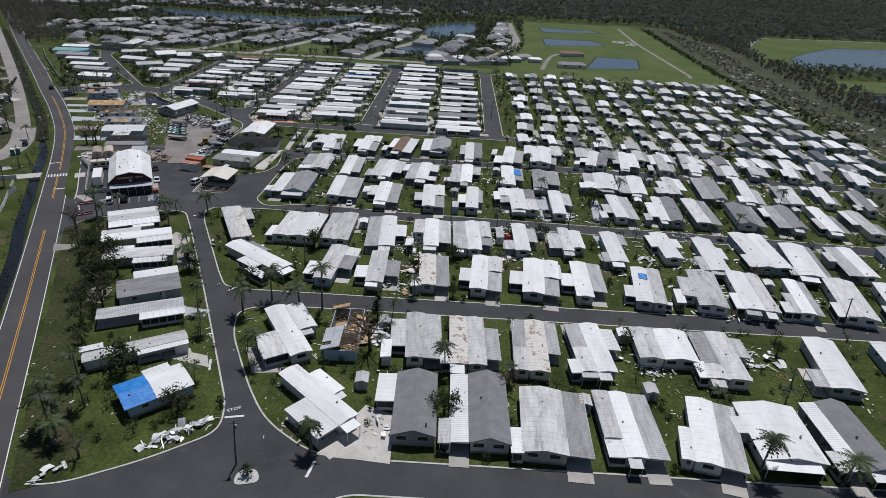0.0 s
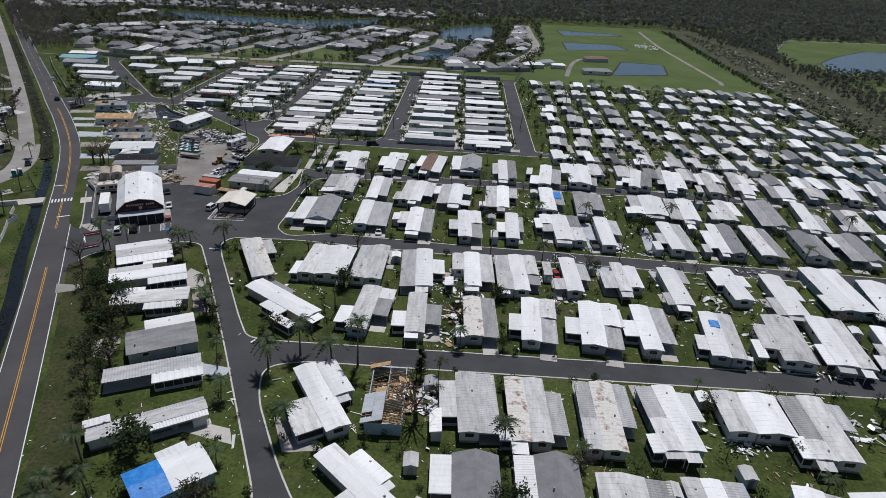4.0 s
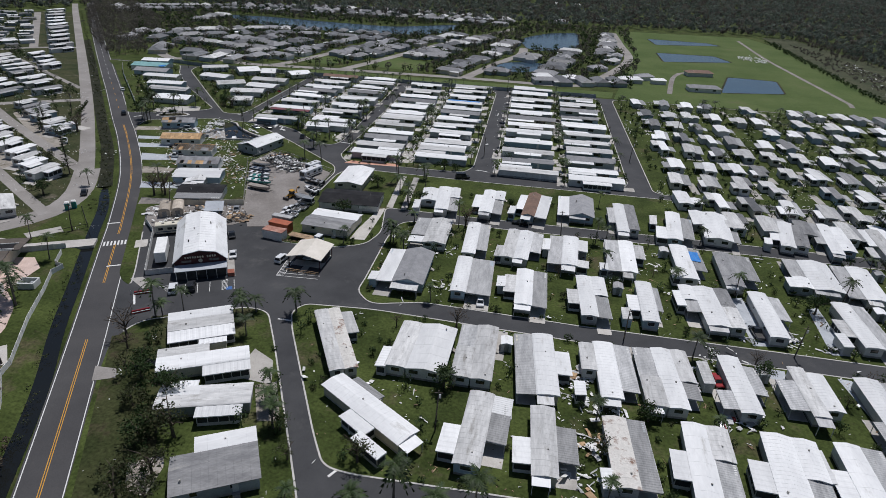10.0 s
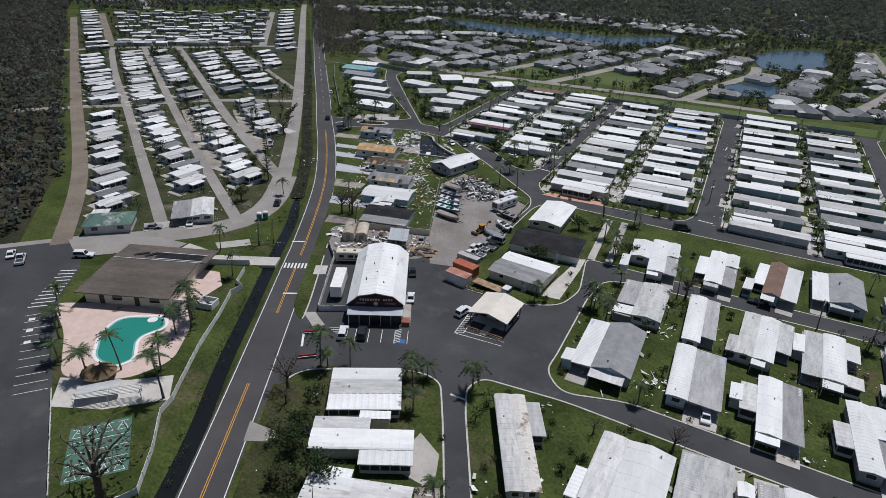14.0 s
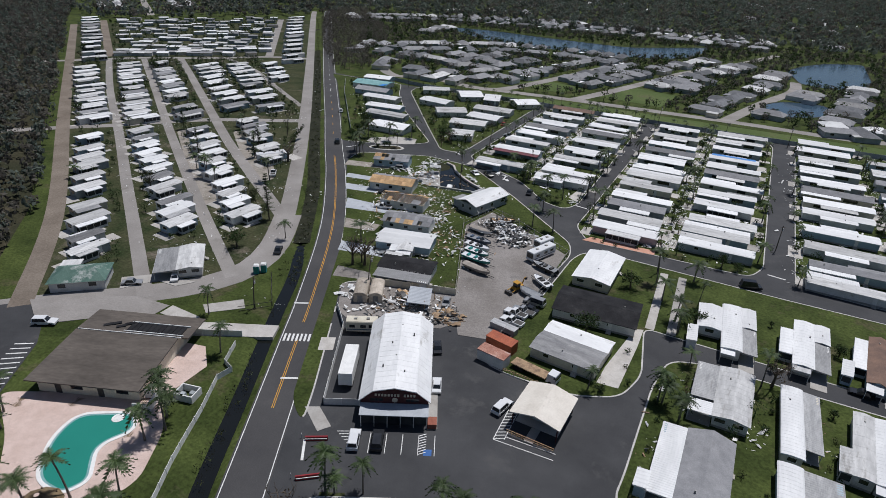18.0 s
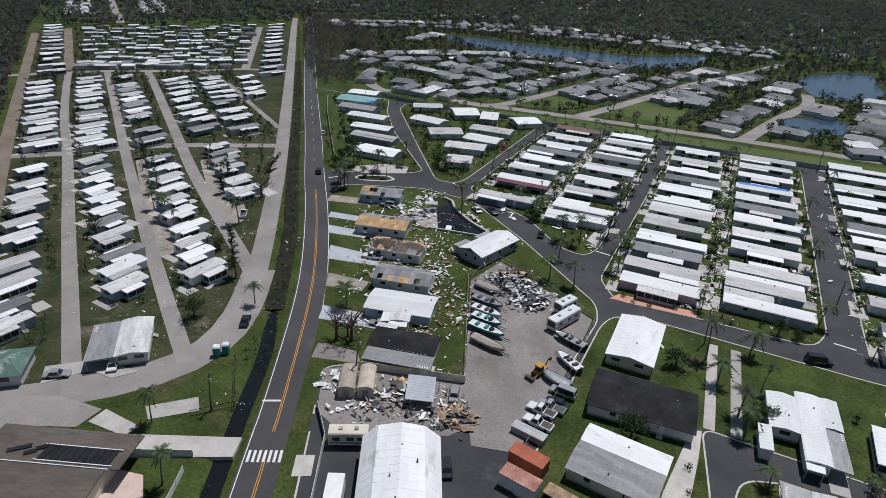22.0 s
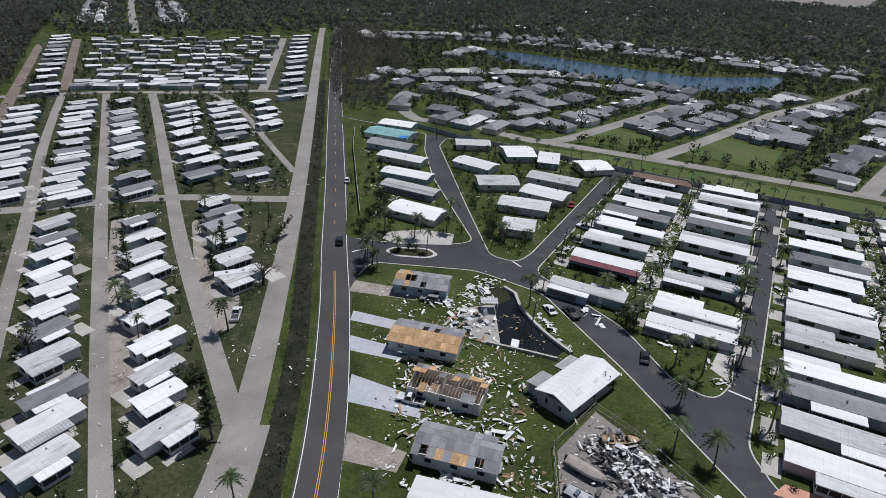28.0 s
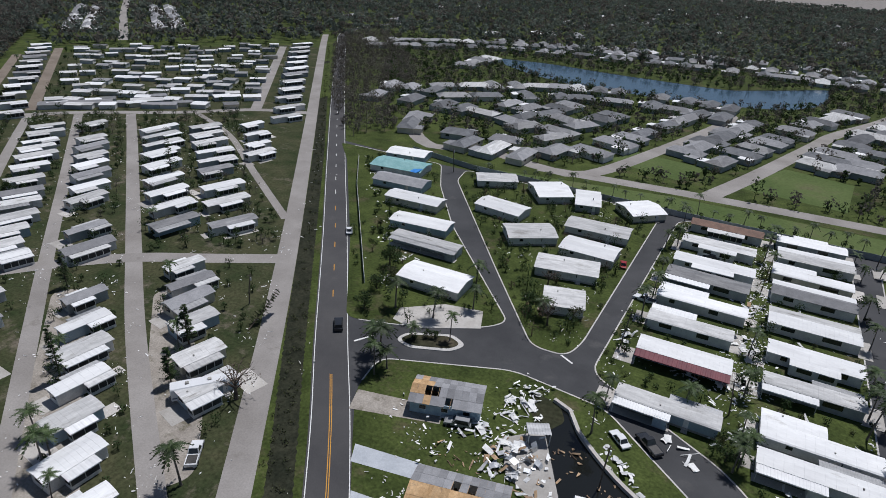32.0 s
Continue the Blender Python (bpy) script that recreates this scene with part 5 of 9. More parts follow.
# bare sandy yards along the backs of the western rows
for pts in ([(-263, 280), (-258, 285.5), (-224, 261), (-199, 243), (-191, 236), (-196, 229), (-211, 240), (-230, 254)],
            [(-244, 292), (-240, 297), (-222, 284), (-202, 268), (-193, 258), (-197, 252), (-212, 264)]):
    slab("yard", rounded(pts, 3), 0.022, "sand", "bare sandy yard strewn with scrap behind trailers", "ground", h=0.02)


def simple_home(x, y, a, l, w, k, wall, kind="trailer"):
    """A far-off dwelling: walls, roof with eaves, windows."""
    root = thing("trailer" if kind == "trailer" else "bungalow", x, y, a, "%s %s with %s" % (WALL_WORDS[wall], "park trailer" if kind == "trailer" else "bungalow", ROOF_WORDS[k]),
                 kind, "far trailers" if kind == "trailer" else "bungalows by the lake")
    BUILT.append((x, y, radians(a), -l / 2, l / 2, -w / 2, w / 2))
    b = MB()
    z = 2.1 if kind == "trailer" else 2.6
    b.box(-l / 2, -w / 2, 0, l / 2, w / 2, z)
    part("body", b, wall, root)
    r = MB()
    if kind == "trailer":
        r.extrude([(-w / 2 - 0.4, 2.08), (0, 2.5), (w / 2 + 0.4, 2.08), (w / 2 + 0.4, 1.98), (-w / 2 - 0.4, 1.98)][::-1], -l / 2 - 0.2, l / 2 + 0.2)
    else:
        e = 0.5
        zb, zt, h = 2.55, 2.55 + 0.22 * w, l / 2 - w / 3
        q = [(-w / 2 - e, -l / 2 - e, zb), (w / 2 + e, -l / 2 - e, zb), (w / 2 + e, l / 2 + e, zb), (-w / 2 - e, l / 2 + e, zb)]
        r.face(q[::-1])
        t0, t1 = (0, -h, zt), (0, h, zt)
        r.face([q[0], q[1], t0])
        r.face([q[1], q[2], t1, t0])
        r.face([q[2], q[3], t1])
        r.face([q[3], q[0], t0, t1])
    if kind != "trailer":
        c, wl = (0.3 * l if (x * 7 + y * 3) % 2 < 1 else -0.3 * l), 0.34 * l
        b = MB()
        b.box(c - wl / 2, w / 2 - 0.05, 0, c + wl / 2, w / 2 + 3.2, 2.3)
        part("wing", b, wall, root)
        b = MB()
        b.hexa([(c - wl / 2 - 0.3, w / 2, 2.5), (c + wl / 2 + 0.3, w / 2, 2.5), (c + wl / 2 + 0.3, w / 2 + 3.6, 2.3), (c - wl / 2 - 0.3, w / 2 + 3.6, 2.3),
                (c - wl / 2 - 0.3, w / 2, 2.64), (c + wl / 2 + 0.3, w / 2, 2.64), (c + wl / 2 + 0.3, w / 2 + 3.6, 2.44), (c - wl / 2 - 0.3, w / 2 + 3.6, 2.44)])
        part("wing_roof", b, "wvDG"[int(x * 3 + y) % 4], root)
    ob = part("roof", r, k, root)
    ob.rotation_euler.z = radians(90)
    if kind != "trailer" and y < 462:
        for q in (-0.28, 0.28):
            g = MB()
            g.box(q * l - 0.8, -w / 2 - 0.04, 1.1, q * l + 0.8, -w / 2 + 0.04, 2.1)
            part("window", g, "glass", root)
    return root


rng = random.Random(5)
# crowded far trailers
for j in range(11):
    for i in range(13):
        u, v = (i + rng.uniform(-0.3, 0.3)) / 12, (j + rng.uniform(-0.35, 0.35)) / 10
        a0 = Vector((-414, 378)).lerp(Vector((-350, 432)), u)
        b0 = Vector((-548, 482)).lerp(Vector((-463, 575)), u)
        p = a0.lerp(b0, max(v, 0.0) ** 1.15)
        if rng.random() < 0.88:
            simple_home(p.x, p.y, rng.uniform(25, 60), rng.uniform(6.5, 9), rng.uniform(4.2, 6.2), rng.choice("wwwvvGD"), rng.choice(("wall_w", "wall_y", "wall_g")))
join_far([o for o in bpy.data.objects if o.name.startswith("trailer") and o.parent is None and o.location.y > 420], "far_trailers", "crowded white park trailers by the woods", "trailers")
root = simple_home(-410, 385, 52, 30, 7, "D", "wall_w")
root = simple_home(-391, 408, 52, 14, 7, "v", "wall_w")
# bungalows along the northern streets
LANES = [([(-262, 470), (-256, 452)], 1), ([(-240, 426), (-205, 424)], -1), ([(-176, 452), (-165, 490), (-143, 565)], 1), ([(-176, 452), (-165, 490), (-143, 565)], -1),
         ([(-128, 470), (-104, 539), (-94, 570), (-68, 625)], 1), ([(-128, 470), (-104, 539), (-94, 570), (-68, 625)], -1),
         ([(-56, 462), (-45, 500), (-30, 550)], 1), ([(-56, 462), (-45, 500), (-30, 550)], -1), ([(-290, 520), (-240, 560), (-190, 575), (-140, 572)], 1),
         ([(-290, 520), (-240, 560), (-190, 575), (-140, 572)], -1), ([(-330, 600), (-320, 660), (-260, 672), (-170, 668), (-110, 690)], 1),
]
LANES += [
    ([(-320, 500), (-290, 505), (-240, 500), (-200, 480)], 1), ([(-320, 500), (-290, 505), (-240, 500), (-200, 480)], -1),
         ([(-250, 462), (-215, 466), (-190, 462)], 1), ([(-86, 450), (-75, 505), (-60, 565), (-48, 610)], 1), ([(-86, 450), (-75, 505), (-60, 565), (-48, 610)], -1), ([(-150, 505), (-128, 560)], 1), ([(0, 460), (14, 520), (24, 580)], -1), ([(-222, 480), (-205, 540)], 1), ([(-222, 480), (-205, 540)], -1), ([(20, 560), (30, 620), (36, 690)], 1), ([(-20, 455), (30, 470)], 1)
]
LANES += [
    ([(-420, 640), (-360, 690), (-280, 720), (-150, 735), (-40, 730)], 1),
         ([(-420, 640), (-360, 690), (-280, 720), (-150, 735), (-40, 730)], -1), ([(-350, 740), (-200, 790), (-60, 790)], 1)]
taken = []
for pts, side in LANES:
    line = spline(pts, 1.0)
    d = 6.0
    while d < len(line) - 2:
        p, t = line[int(d)], (line[int(d) + 1] - line[int(d)]).normalized()
        q = p + Vector((t.y, -t.x)) * 13 * side
        d += rng.uniform(9.6, 12)
        if any(inside(np.array([q.x + u, q.x - u, q.x, q.x]), np.array([q.y, q.y, q.y + u, q.y - u]), pond).any() for pond in WATER.values() for u in (6,)):
            continue
        if any((q - o).length < 10.6 for o in taken) or -182 < q.x < -143 and 448 < q.y < 479 or -134 < q.x < -90 and 449 < q.y < 493:
            continue
        taken.append(q)
        simple_home(q.x, q.y, math.degrees(math.atan2(t.y, t.x)) + rng.choice((90, 90, 90, 0)), rng.uniform(13, 18), rng.uniform(6.8, 8.8), rng.choice("GSSSGGSDv"), rng.choice(("wall_w", "wall_g", "wall_y")), "bungalow")
join_far([o for o in bpy.data.objects if o.name.startswith("bungalow") and o.parent is None and o.location.y > 500], "far_bungalows", "grey-roofed bungalows beyond the lake", "bungalows")
FAR = []
# eastern homes, row by row
for y, x0, n, sx in ((236, 30, 15, 10.6), (252, 30, 15, 10.6), (272, 31, 15, 10.8), (290, 32, 15, 10.8), (312, 32, 14, 11), (330, 33, 14, 11), (352, 33, 14, 11), (372, 33, 14, 11.2), (396, 34, 13, 11.5)):
    for i in range(n):
        if rng.random() < 0.06:
            continue
        k = rng.choice("wwwwwwvvGDS")
        strips = rng.choice((k + "5 g2@0-60", k + "4 g3", "g3@30-100 " + k + "4", k + "4 w3@10-50", "g2@0-60 " + k + "4", "p2f " + k + "4 g2", "v3b " + k + "4 g3@0-50", "w2@5-45 " + k + "4 D2@40-100"))
        det = 1 if i < 7 and y < 320 else 0
        root = home(x0 + i * sx + rng.uniform(-0.8, 0.8), y - 1 + rng.uniform(-1, 1), 88 + rng.uniform(-5, 4), rng.uniform(10.6, 13.2), rng.uniform(6.8, 8.3) if len(strips) > 2 else 5.4, strips, det, None, "homes in the eastern rows",
                    patio=rng.choice(("", "s", "n")))
        if not det:
            FAR.append(root)
join_far(FAR, "far_homes", "crowded white-roofed homes of the far eastern rows", "mobile homes")
g = random.Random(5)
mb = MB()
for y, n in ((236, 15), (252, 15), (272, 15), (290, 15), (312, 14), (330, 14), (352, 14), (372, 14), (396, 13)):
    for i in range(n):
        if g.random() < 0.6:
            x = 37.6 + i * 10.9 + g.uniform(-0.5, 0.5)
            mb.box(x, y + g.uniform(-3.5, -1.5), 0.08, x + g.uniform(2.2, 3.4), y + g.uniform(5, 10), 0.118)
ob = part("paved_strip", mb, "concrete")
tagged(ob, "pale concrete drives between the eastern homes", "driveway", "", "stuff")
# houses about the green field and along the far road in the woods
for x, y, a, l, w, k in ((42, 467, 10, 14, 7, "w"), (52, 480, 30, 12, 7, "G"), (60, 470, 5, 9, 5, "w"), (94, 510, 12, 18, 7, "B"), (85, 456, 4, 19, 7, "G"), (-14, 455, 15, 11, 8, "w"), (4, 458, 15, 9, 6, "w"), (24, 500, 30, 12, 8, "G"),
                         (44, 560, 80, 11, 8, "G"), (38, 535, 60, 11, 8, "v"), (42, 600, 85, 11, 8, "G"), (44, 625, 85, 11, 8, "w"), (46, 650, 85, 11, 8, "G"), (46, 675, 85, 11, 8, "v")):
    simple_home(x, y, a, l, w, k, "wall_w", "bungalow")
FAR = []
for i in range(16):
    for s in (-1, 1):
        for q in (26, 40):
            p = Vector((-600, 553)) + Vector((-0.79, 0.61)) * i * 11 + Vector((0.61, 0.79)) * s * q
            FAR.append(simple_home(p.x, p.y, -38, 15, 8, rng.choice("GGDv"), "wall_g", "bungalow"))
for i in range(150):
    p = Vector((rng.uniform(-560, 60), rng.uniform(760, 1250)))
    if math.sin(p.x * 0.021 + 1.3) + math.sin(p.y * 0.027) > 0.2:
        FAR.append(simple_home(p.x, p.y, rng.choice((20, 70, 110)), rng.uniform(11, 20), rng.uniform(7, 10), rng.choice("GGvwD"), "wall_w", "bungalow"))
join_far(FAR, "far_houses", "grey-roofed houses half hidden in the far woods", "houses")


# ---- the barn-roofed hall and its forecourt ----
def hall():
    root = thing("community_hall", -103.12, 173.68, 26.3, "white barn-roofed hall with maroon gable front and glass porch", "hall")
    w, l = 11.97, 25.5
    e, s, t = 4.25, 6.15, 6.9
    b = MB()
    b.box(0.15, 2.2, 0, w - 0.15, l, e)
    part("wall", b, "wall_w", root)
    g = MB()
    g.extrude([(0.1, 2.9), (0.1, e), (2.3, s - 0.1), (w / 2, t - 0.1), (w - 2.3, s - 0.1), (w - 0.1, e), (w - 0.1, 2.9)][::-1], 1.9, 2.3)
    gab = part("gable_front", g, "maroon", root, "maroon boarded gable front")
    for i in range(13):
        mb = MB()
        mb.box(2.5 + i * 0.56, 1.82, 4.75, 2.85 + i * 0.56, 1.9, 5.25)
        if i != 8:
            part("sign_bar", mb, "cream", gab)
    mb = MB()
    mb.tube([(w / 2, 1.86, 4.0), (w / 2, 1.8, 4.0)], [0.5, 0.5], 14)
    part("emblem", mb, "cream", gab)
    for x in (1.7, 8.0):
        for j in range(3):
            mb = MB()
            mb.box(x + j * 0.75, 1.84, 3.7, x + j * 0.75 + 0.68, 1.9, 4.3)
            part("window", mb, "glass", gab)
    r = MB()
    top = [(-0.35, e - 0.35), (2.2, s), (w / 2, t), (w - 2.2, s), (w + 0.35, e - 0.35)]
    prof = top + [(x, z - 0.18) for x, z in reversed(top)]
    r.extrude(prof[::-1], 1.5, l + 0.3)
    part("roof", r, "w", root, "white ribbed barn roof")
    j = 2.1
    while j < l:
        mb = MB()
        for (xa, za), (xb, zb) in zip(top[:-1], top[1:]):
            mb.board((xa, j, za + 0.005), (xb, j, zb + 0.005), 0.05, 0.03)
        part("roof_seam", mb, "w", root)
        j += 1.5
    for x, y in ((3.4, 8), (5.6, 11), (4.6, 15), (7.4, 6.5), (8.6, 18), (6.2, 21)):
        mb = MB()
        mb.box(x - 0.15, y - 0.15, 6.1, x + 0.15, y + 0.15, 6.95, 0, 0.05)
        part("roof_vent", mb, "steel", root)
    p = MB()
    p.hexa([(0, -0.9, 2.75), (w, -0.9, 2.75), (w, 2.0, 3.1), (0, 2.0, 3.1), (0, -0.9, 2.85), (w, -0.9, 2.85), (w, 2.0, 3.2), (0, 2.0, 3.2)])
    part("porch_roof", p, "drive_blue", root, "pale metal porch roof")
    s_ = MB()
    s_.box(0.3, 0.2, 0, w - 0.3, 2.2, 2.7)
    part("porch_screen", s_, "screen", root, "dark screened porch")
    for i in range(6):
        mb = MB()
        x = 0.25 + i * (w - 0.6) / 5
        mb.box(x, -0.7, 0, x + 0.12, -0.58, 2.75)
        part("post", mb, "trim", root)
    mb = MB()
    mb.box(w / 2 - 1.2, -0.05, 0, w / 2 + 1.2, 0.2, 2.4)
    part("door", mb, "glass", root, "double glass door")
    mb = MB()
    mb.box(w - 0.1, -0.8, 0, w + 1.6, 12, 0.14)
    part("side_walk", mb, "concrete", root)
    mb = MB()
    mb.box(w - 0.1, -0.8, 0.1, w + 1.5, 1.2, 1.1)
    part("planter", mb, "redbrick", root, "red brick planter")


hall()
for x, y, a in ((-107.3, 167.0, 30), (-103.5, 159.7, 38)):
    root = thing("road_barrier", x, y, a, "red plastic road barrier with white stripe at the forecourt", "barrier", "road barriers", z=0.06)
    mb = MB()
    mb.extrude([(-0.28, 0), (-0.12, 0.75), (0.12, 0.75), (0.28, 0)], -1.9, 1.9)
    ob = part("body", mb, "car_r", root)
    ob.matrix_basis = pose(0, 0, 0, 0, 0, 90)
    mb = MB()
    mb.box(-1.8, -0.3, 0.3, 1.8, -0.2, 0.42)
    part("stripe", mb, "trim", root)
    mb = MB()
    mb.box(-2.6, 0.4, 0, -2.5, 0.5, 1.0)
    part("post", mb, "trim", root)


def pavilion():
    root = thing("pavilion", -79.9, 186.2, -3, "open pavilion with pale low gable roof and ramp", "pavilion")
    w, l = 8.7, 9.2
    r = MB()
    gable(r, 0, w, 0, l, 3.3, 1.1, 0.3, 0.2)
    part("roof", r, "cream_roof", root)
    for x in (0.2, w - 0.35):
        for y in (0.2, l / 2, l - 0.4):
            mb = MB()
            mb.box(x, y, 0, x + 0.18, y + 0.18, 3.25)
            part("post", mb, "maroon", root)
    mb = MB()
    mb.box(0.4, 1.6, 0, w - 0.4, l - 0.3, 0.2)
    part("floor", mb, "concrete", root)
    mb = MB()
    mb.box(0.6, 4.2, 0.2, w - 0.6, l - 0.6, 2.9)
    part("room", mb, "steel", root, "dark inner room")
    mb = MB()
    mb.box(3.4, 1.4, 2.2, 5.8, 4.2, 2.3)
    part("awning", mb, "wall_b", root, "pale blue awning")
    mb = MB()
    mb.box(3.6, -2.2, 0, 5.2, 1.6, 0.16)
    part("ramp", mb, "concrete", root)
    for i in range(10):
        mb = MB()
        x = 0.3 + i * 0.95
        mb.box(x, -2.2, 0, x + 0.08, -2.1, 1.0)
        part("rail_post", mb, "timber", root)
    for z in (0.5, 0.95):
        mb = MB()
        mb.box(0.3, -2.22, z, 8.9, -2.14, z + 0.08)
        part("rail", mb, "timber", root)


pavilion()


def club():
    root = thing("clubhouse", -158.7, 151.0, 21, "low clubhouse with brown flat roof and damaged solar panels", "clubhouse")
    w, l = 21.2, 23.0
    b = MB()
    b.box(1.2, 1.4, 0, w - 1.0, l - 0.5, 3.2)
    part("wall", b, "wall_y", root)
    r = MB()
    r.hexa([(0, 0, 3.15), (w, 0, 3.15), (w - 0.5, 15.5, 3.5), (-0.3, 15.5, 3.5), (0, 0, 3.35), (w, 0, 3.35), (w - 0.5, 15.5, 3.75), (-0.3, 15.5, 3.75)])
    part("roof", r, "club_roof", root, "stained brown built-up roof")
    r = MB()
    r.hexa([(-0.3, 15.8, 3.5), (w + 1.5, 15.8, 3.5), (w + 1.5, l + 0.4, 3.1), (-0.3, l + 0.4, 3.1), (-0.3, 15.8, 3.7), (w + 1.5, 15.8, 3.7), (w + 1.5, l + 0.4, 3.3), (-0.3, l + 0.4, 3.3)])
    part("back_roof", r, "club_roof", root, "stained brown built-up roof")
    for i in range(11):
        mb = MB()
        x = 9.6 + i * 1.03
        mb.hexa([(x, 16.4, 3.76), (x + 0.95, 16.4, 3.76), (x + 0.95, 19.4, 3.62), (x, 19.4, 3.62), (x, 16.4, 3.84), (x + 0.95, 16.4, 3.84), (x + 0.95, 19.4, 3.70), (x, 19.4, 3.70)])
        part("solar_panel", mb, "K", root)
    for i, (x, y) in enumerate(((4.2, 17.5), (5.6, 18.2), (7.0, 17.3), (8.2, 18.4))):
        mb = MB()
        mb.board((x, y, 3.75), (x + 1.6, y + 0.9, 3.78), 0.8, 0.04)
        part("loose_panel", mb, "K", root)
    for x0, x1, y, z in ((0, w, 15.6, 3.76), (9.2, 21.4, 16.2, 3.8), (9.2, 21.4, 19.5, 3.7)):
        mb = MB()
        mb.box(x0, y, z - 0.1, x1, y + 0.15, z + 0.08)
        part("roof_edge", mb, "trim", root)
    for x in (4.5, 12.5):
        mb = MB()
        mb.box(x, 1.3, 0, x + 1.1, 1.45, 2.2)
        part("door", mb, "steel", root)
    for x in (7.5, 16):
        mb = MB()
        mb.box(x, 1.32, 1.2, x + 2.2, 1.44, 2.2)
        part("window", mb, "glass", root)
    for a, c in (((w - 0.6, -1.6), (w + 2.2, -1.4)), ((w - 0.6, 2.2), (w + 2.2, 2.4))):
        mb = MB()
        mb.box(a[0], a[1], 0, c[0], c[1], 2.0)
        part("yard_wall", mb, "wall_w", root)
    mb = MB()
    mb.box(w + 2.0, -1.6, 0, w + 2.2, 2.4, 2.0)
    part("yard_wall", mb, "wall_w", root)


club()
slab("pool_deck", rounded([(-164, 149), (-139, 163), (-131, 156.5), (-125.5, 146.5), (-128.5, 138.6), (-139.5, 133.2), (-152, 143)], 3), 0.06, "brick_deck", "pink paved deck round the swimming pool", "pavement")
slab("terrace", [(-139.5, 133.2), (-128, 138.6), (-122, 143.5), (-117.5, 138.2), (-125.5, 131), (-134, 127.3)], 0.055, "concrete", "pale concrete terrace by the courts", "pavement")
slab("footpath", [(-141, 160), (-137.6, 158.5), (-137.5, 172.5), (-142.5, 177), (-147, 176)], 0.056, "brick_deck", "pink paved path beside the clubhouse", "pavement")
POOL = rounded([(-139.2, 139.8), (-145.0, 146.0), (-146.6, 152.0), (-138.7, 156.8), (-135.2, 154.0), (-137.6, 148.6), (-132.2, 143.2), (-133.6, 139.8)], 6, 8)
pool = slab("swimming_pool", POOL, 0.10, "pool", "kidney-shaped swimming pool with murky green water", "pool", kind="thing", h=0.06)
ring = [Vector(p) for p in POOL] + [Vector(POOL[0])]
sgn = 1 if sum(a.x * b.y - b.x * a.y for a, b in zip(ring[:-1], ring[1:])) > 0 else -1
ribbon("coping", ring, -0.1 * sgn, 0.5 * sgn, 0.16, "trim", parent=pool, thick=0.1)
ribbon("tile_band", ring, -0.45 * sgn, -0.12 * sgn, 0.115, "T", parent=pool)
court = thing("shuffleboard_court", -126, 125.4, -43, "green shuffleboard courts with white lines", "court", kind="structure")
mb = MB()
mb.box(0, 0, 0.0, 12.5, 9.3, 0.06)
part("surface", mb, "court", court)
for i in range(4):
    for q, sg in ((0.6, 1), (10.0, -1)):
        mb = MB()
        yy = 1.25 + i * 2.25
        tip = q + (0 if sg > 0 else 2.0)
        for p0, p1 in (((q, yy - 0.8), (q, yy + 0.8)), ((q + 2, yy - 0.8), (q + 2, yy + 0.8)), ((q, yy), (q + 2, yy - 0.8)), ((q, yy), (q + 2, yy + 0.8)), ((q + 1, yy - 0.5), (q + 1, yy + 0.5))):
            mb.board((*p0, 0.07), (*p1, 0.07), 0.09, 0.01)
        part("target", mb, "paint", court)
for x in (3.8, 6.2, 8.8):
    mb = MB()
    mb.box(x, 0.2, 0.06, x + 0.1, 9.1, 0.07)
    part("line", mb, "paint", court)
shade = thing("shade_frame", -131, 130, -43, "bent white shade frame with slatted benches", "shade frame")
for i in range(6):
    mb = MB()
    mb.board((0.4 * i, 0, 2.2 + 0.05 * i), (1.2 + 0.3 * i, 11, 2.4 - 0.1 * i), 0.12, 0.08)
    part("beam", mb, "trim", shade)
for x in (0.2, 2.4):
    for y in (0.2, 5.4, 10.6):
        mb = MB()
        mb.box(x, y, 0, x + 0.12, y + 0.12, 2.3)
        part("post", mb, "trim", shade)
mb = MB()
mb.box(-1.4, 0.5, 2.3, 0.9, 7.5, 2.38)
part("roof_sheet", mb, "g", shade)
for i in range(3):
    mb = MB()
    r0 = 1.05 - 0.3 * i
    mb.extrude([(r0 * math.cos(t), r0 * math.sin(t)) for t in [2 * math.pi * k / 14 for k in range(14)]], 0, 0.03)
    ob = part("pool_step", mb, "trim", pool, "white curved pool step")
    ob.matrix_basis = pose(-139.9, 154.6, 0.125 + 0.012 * i, 90, 0, 0)
root = thing("pump_enclosure", -133.9, 164.4, 12, "white walled pump enclosure on the lawn", "enclosure", z=0.02)
for b in ((-1.9, -1.5, 1.9, -1.3), (-1.9, 1.3, 1.9, 1.5), (-1.9, -1.3, -1.7, 1.3), (1.7, -1.3, 1.9, 1.3)):
    mb = MB()
    mb.box(b[0], b[1], 0, b[2], b[3], 1.5)
    part("wall", mb, "trim", root)
for x, y in ((-0.8, -0.3), (0.7, 0.4)):
    mb = MB()
    mb.box(x - 0.5, y - 0.5, 0, x + 0.5, y + 0.5, 0.9, 0, 0.08)
    part("pump", mb, "wall_g", root)
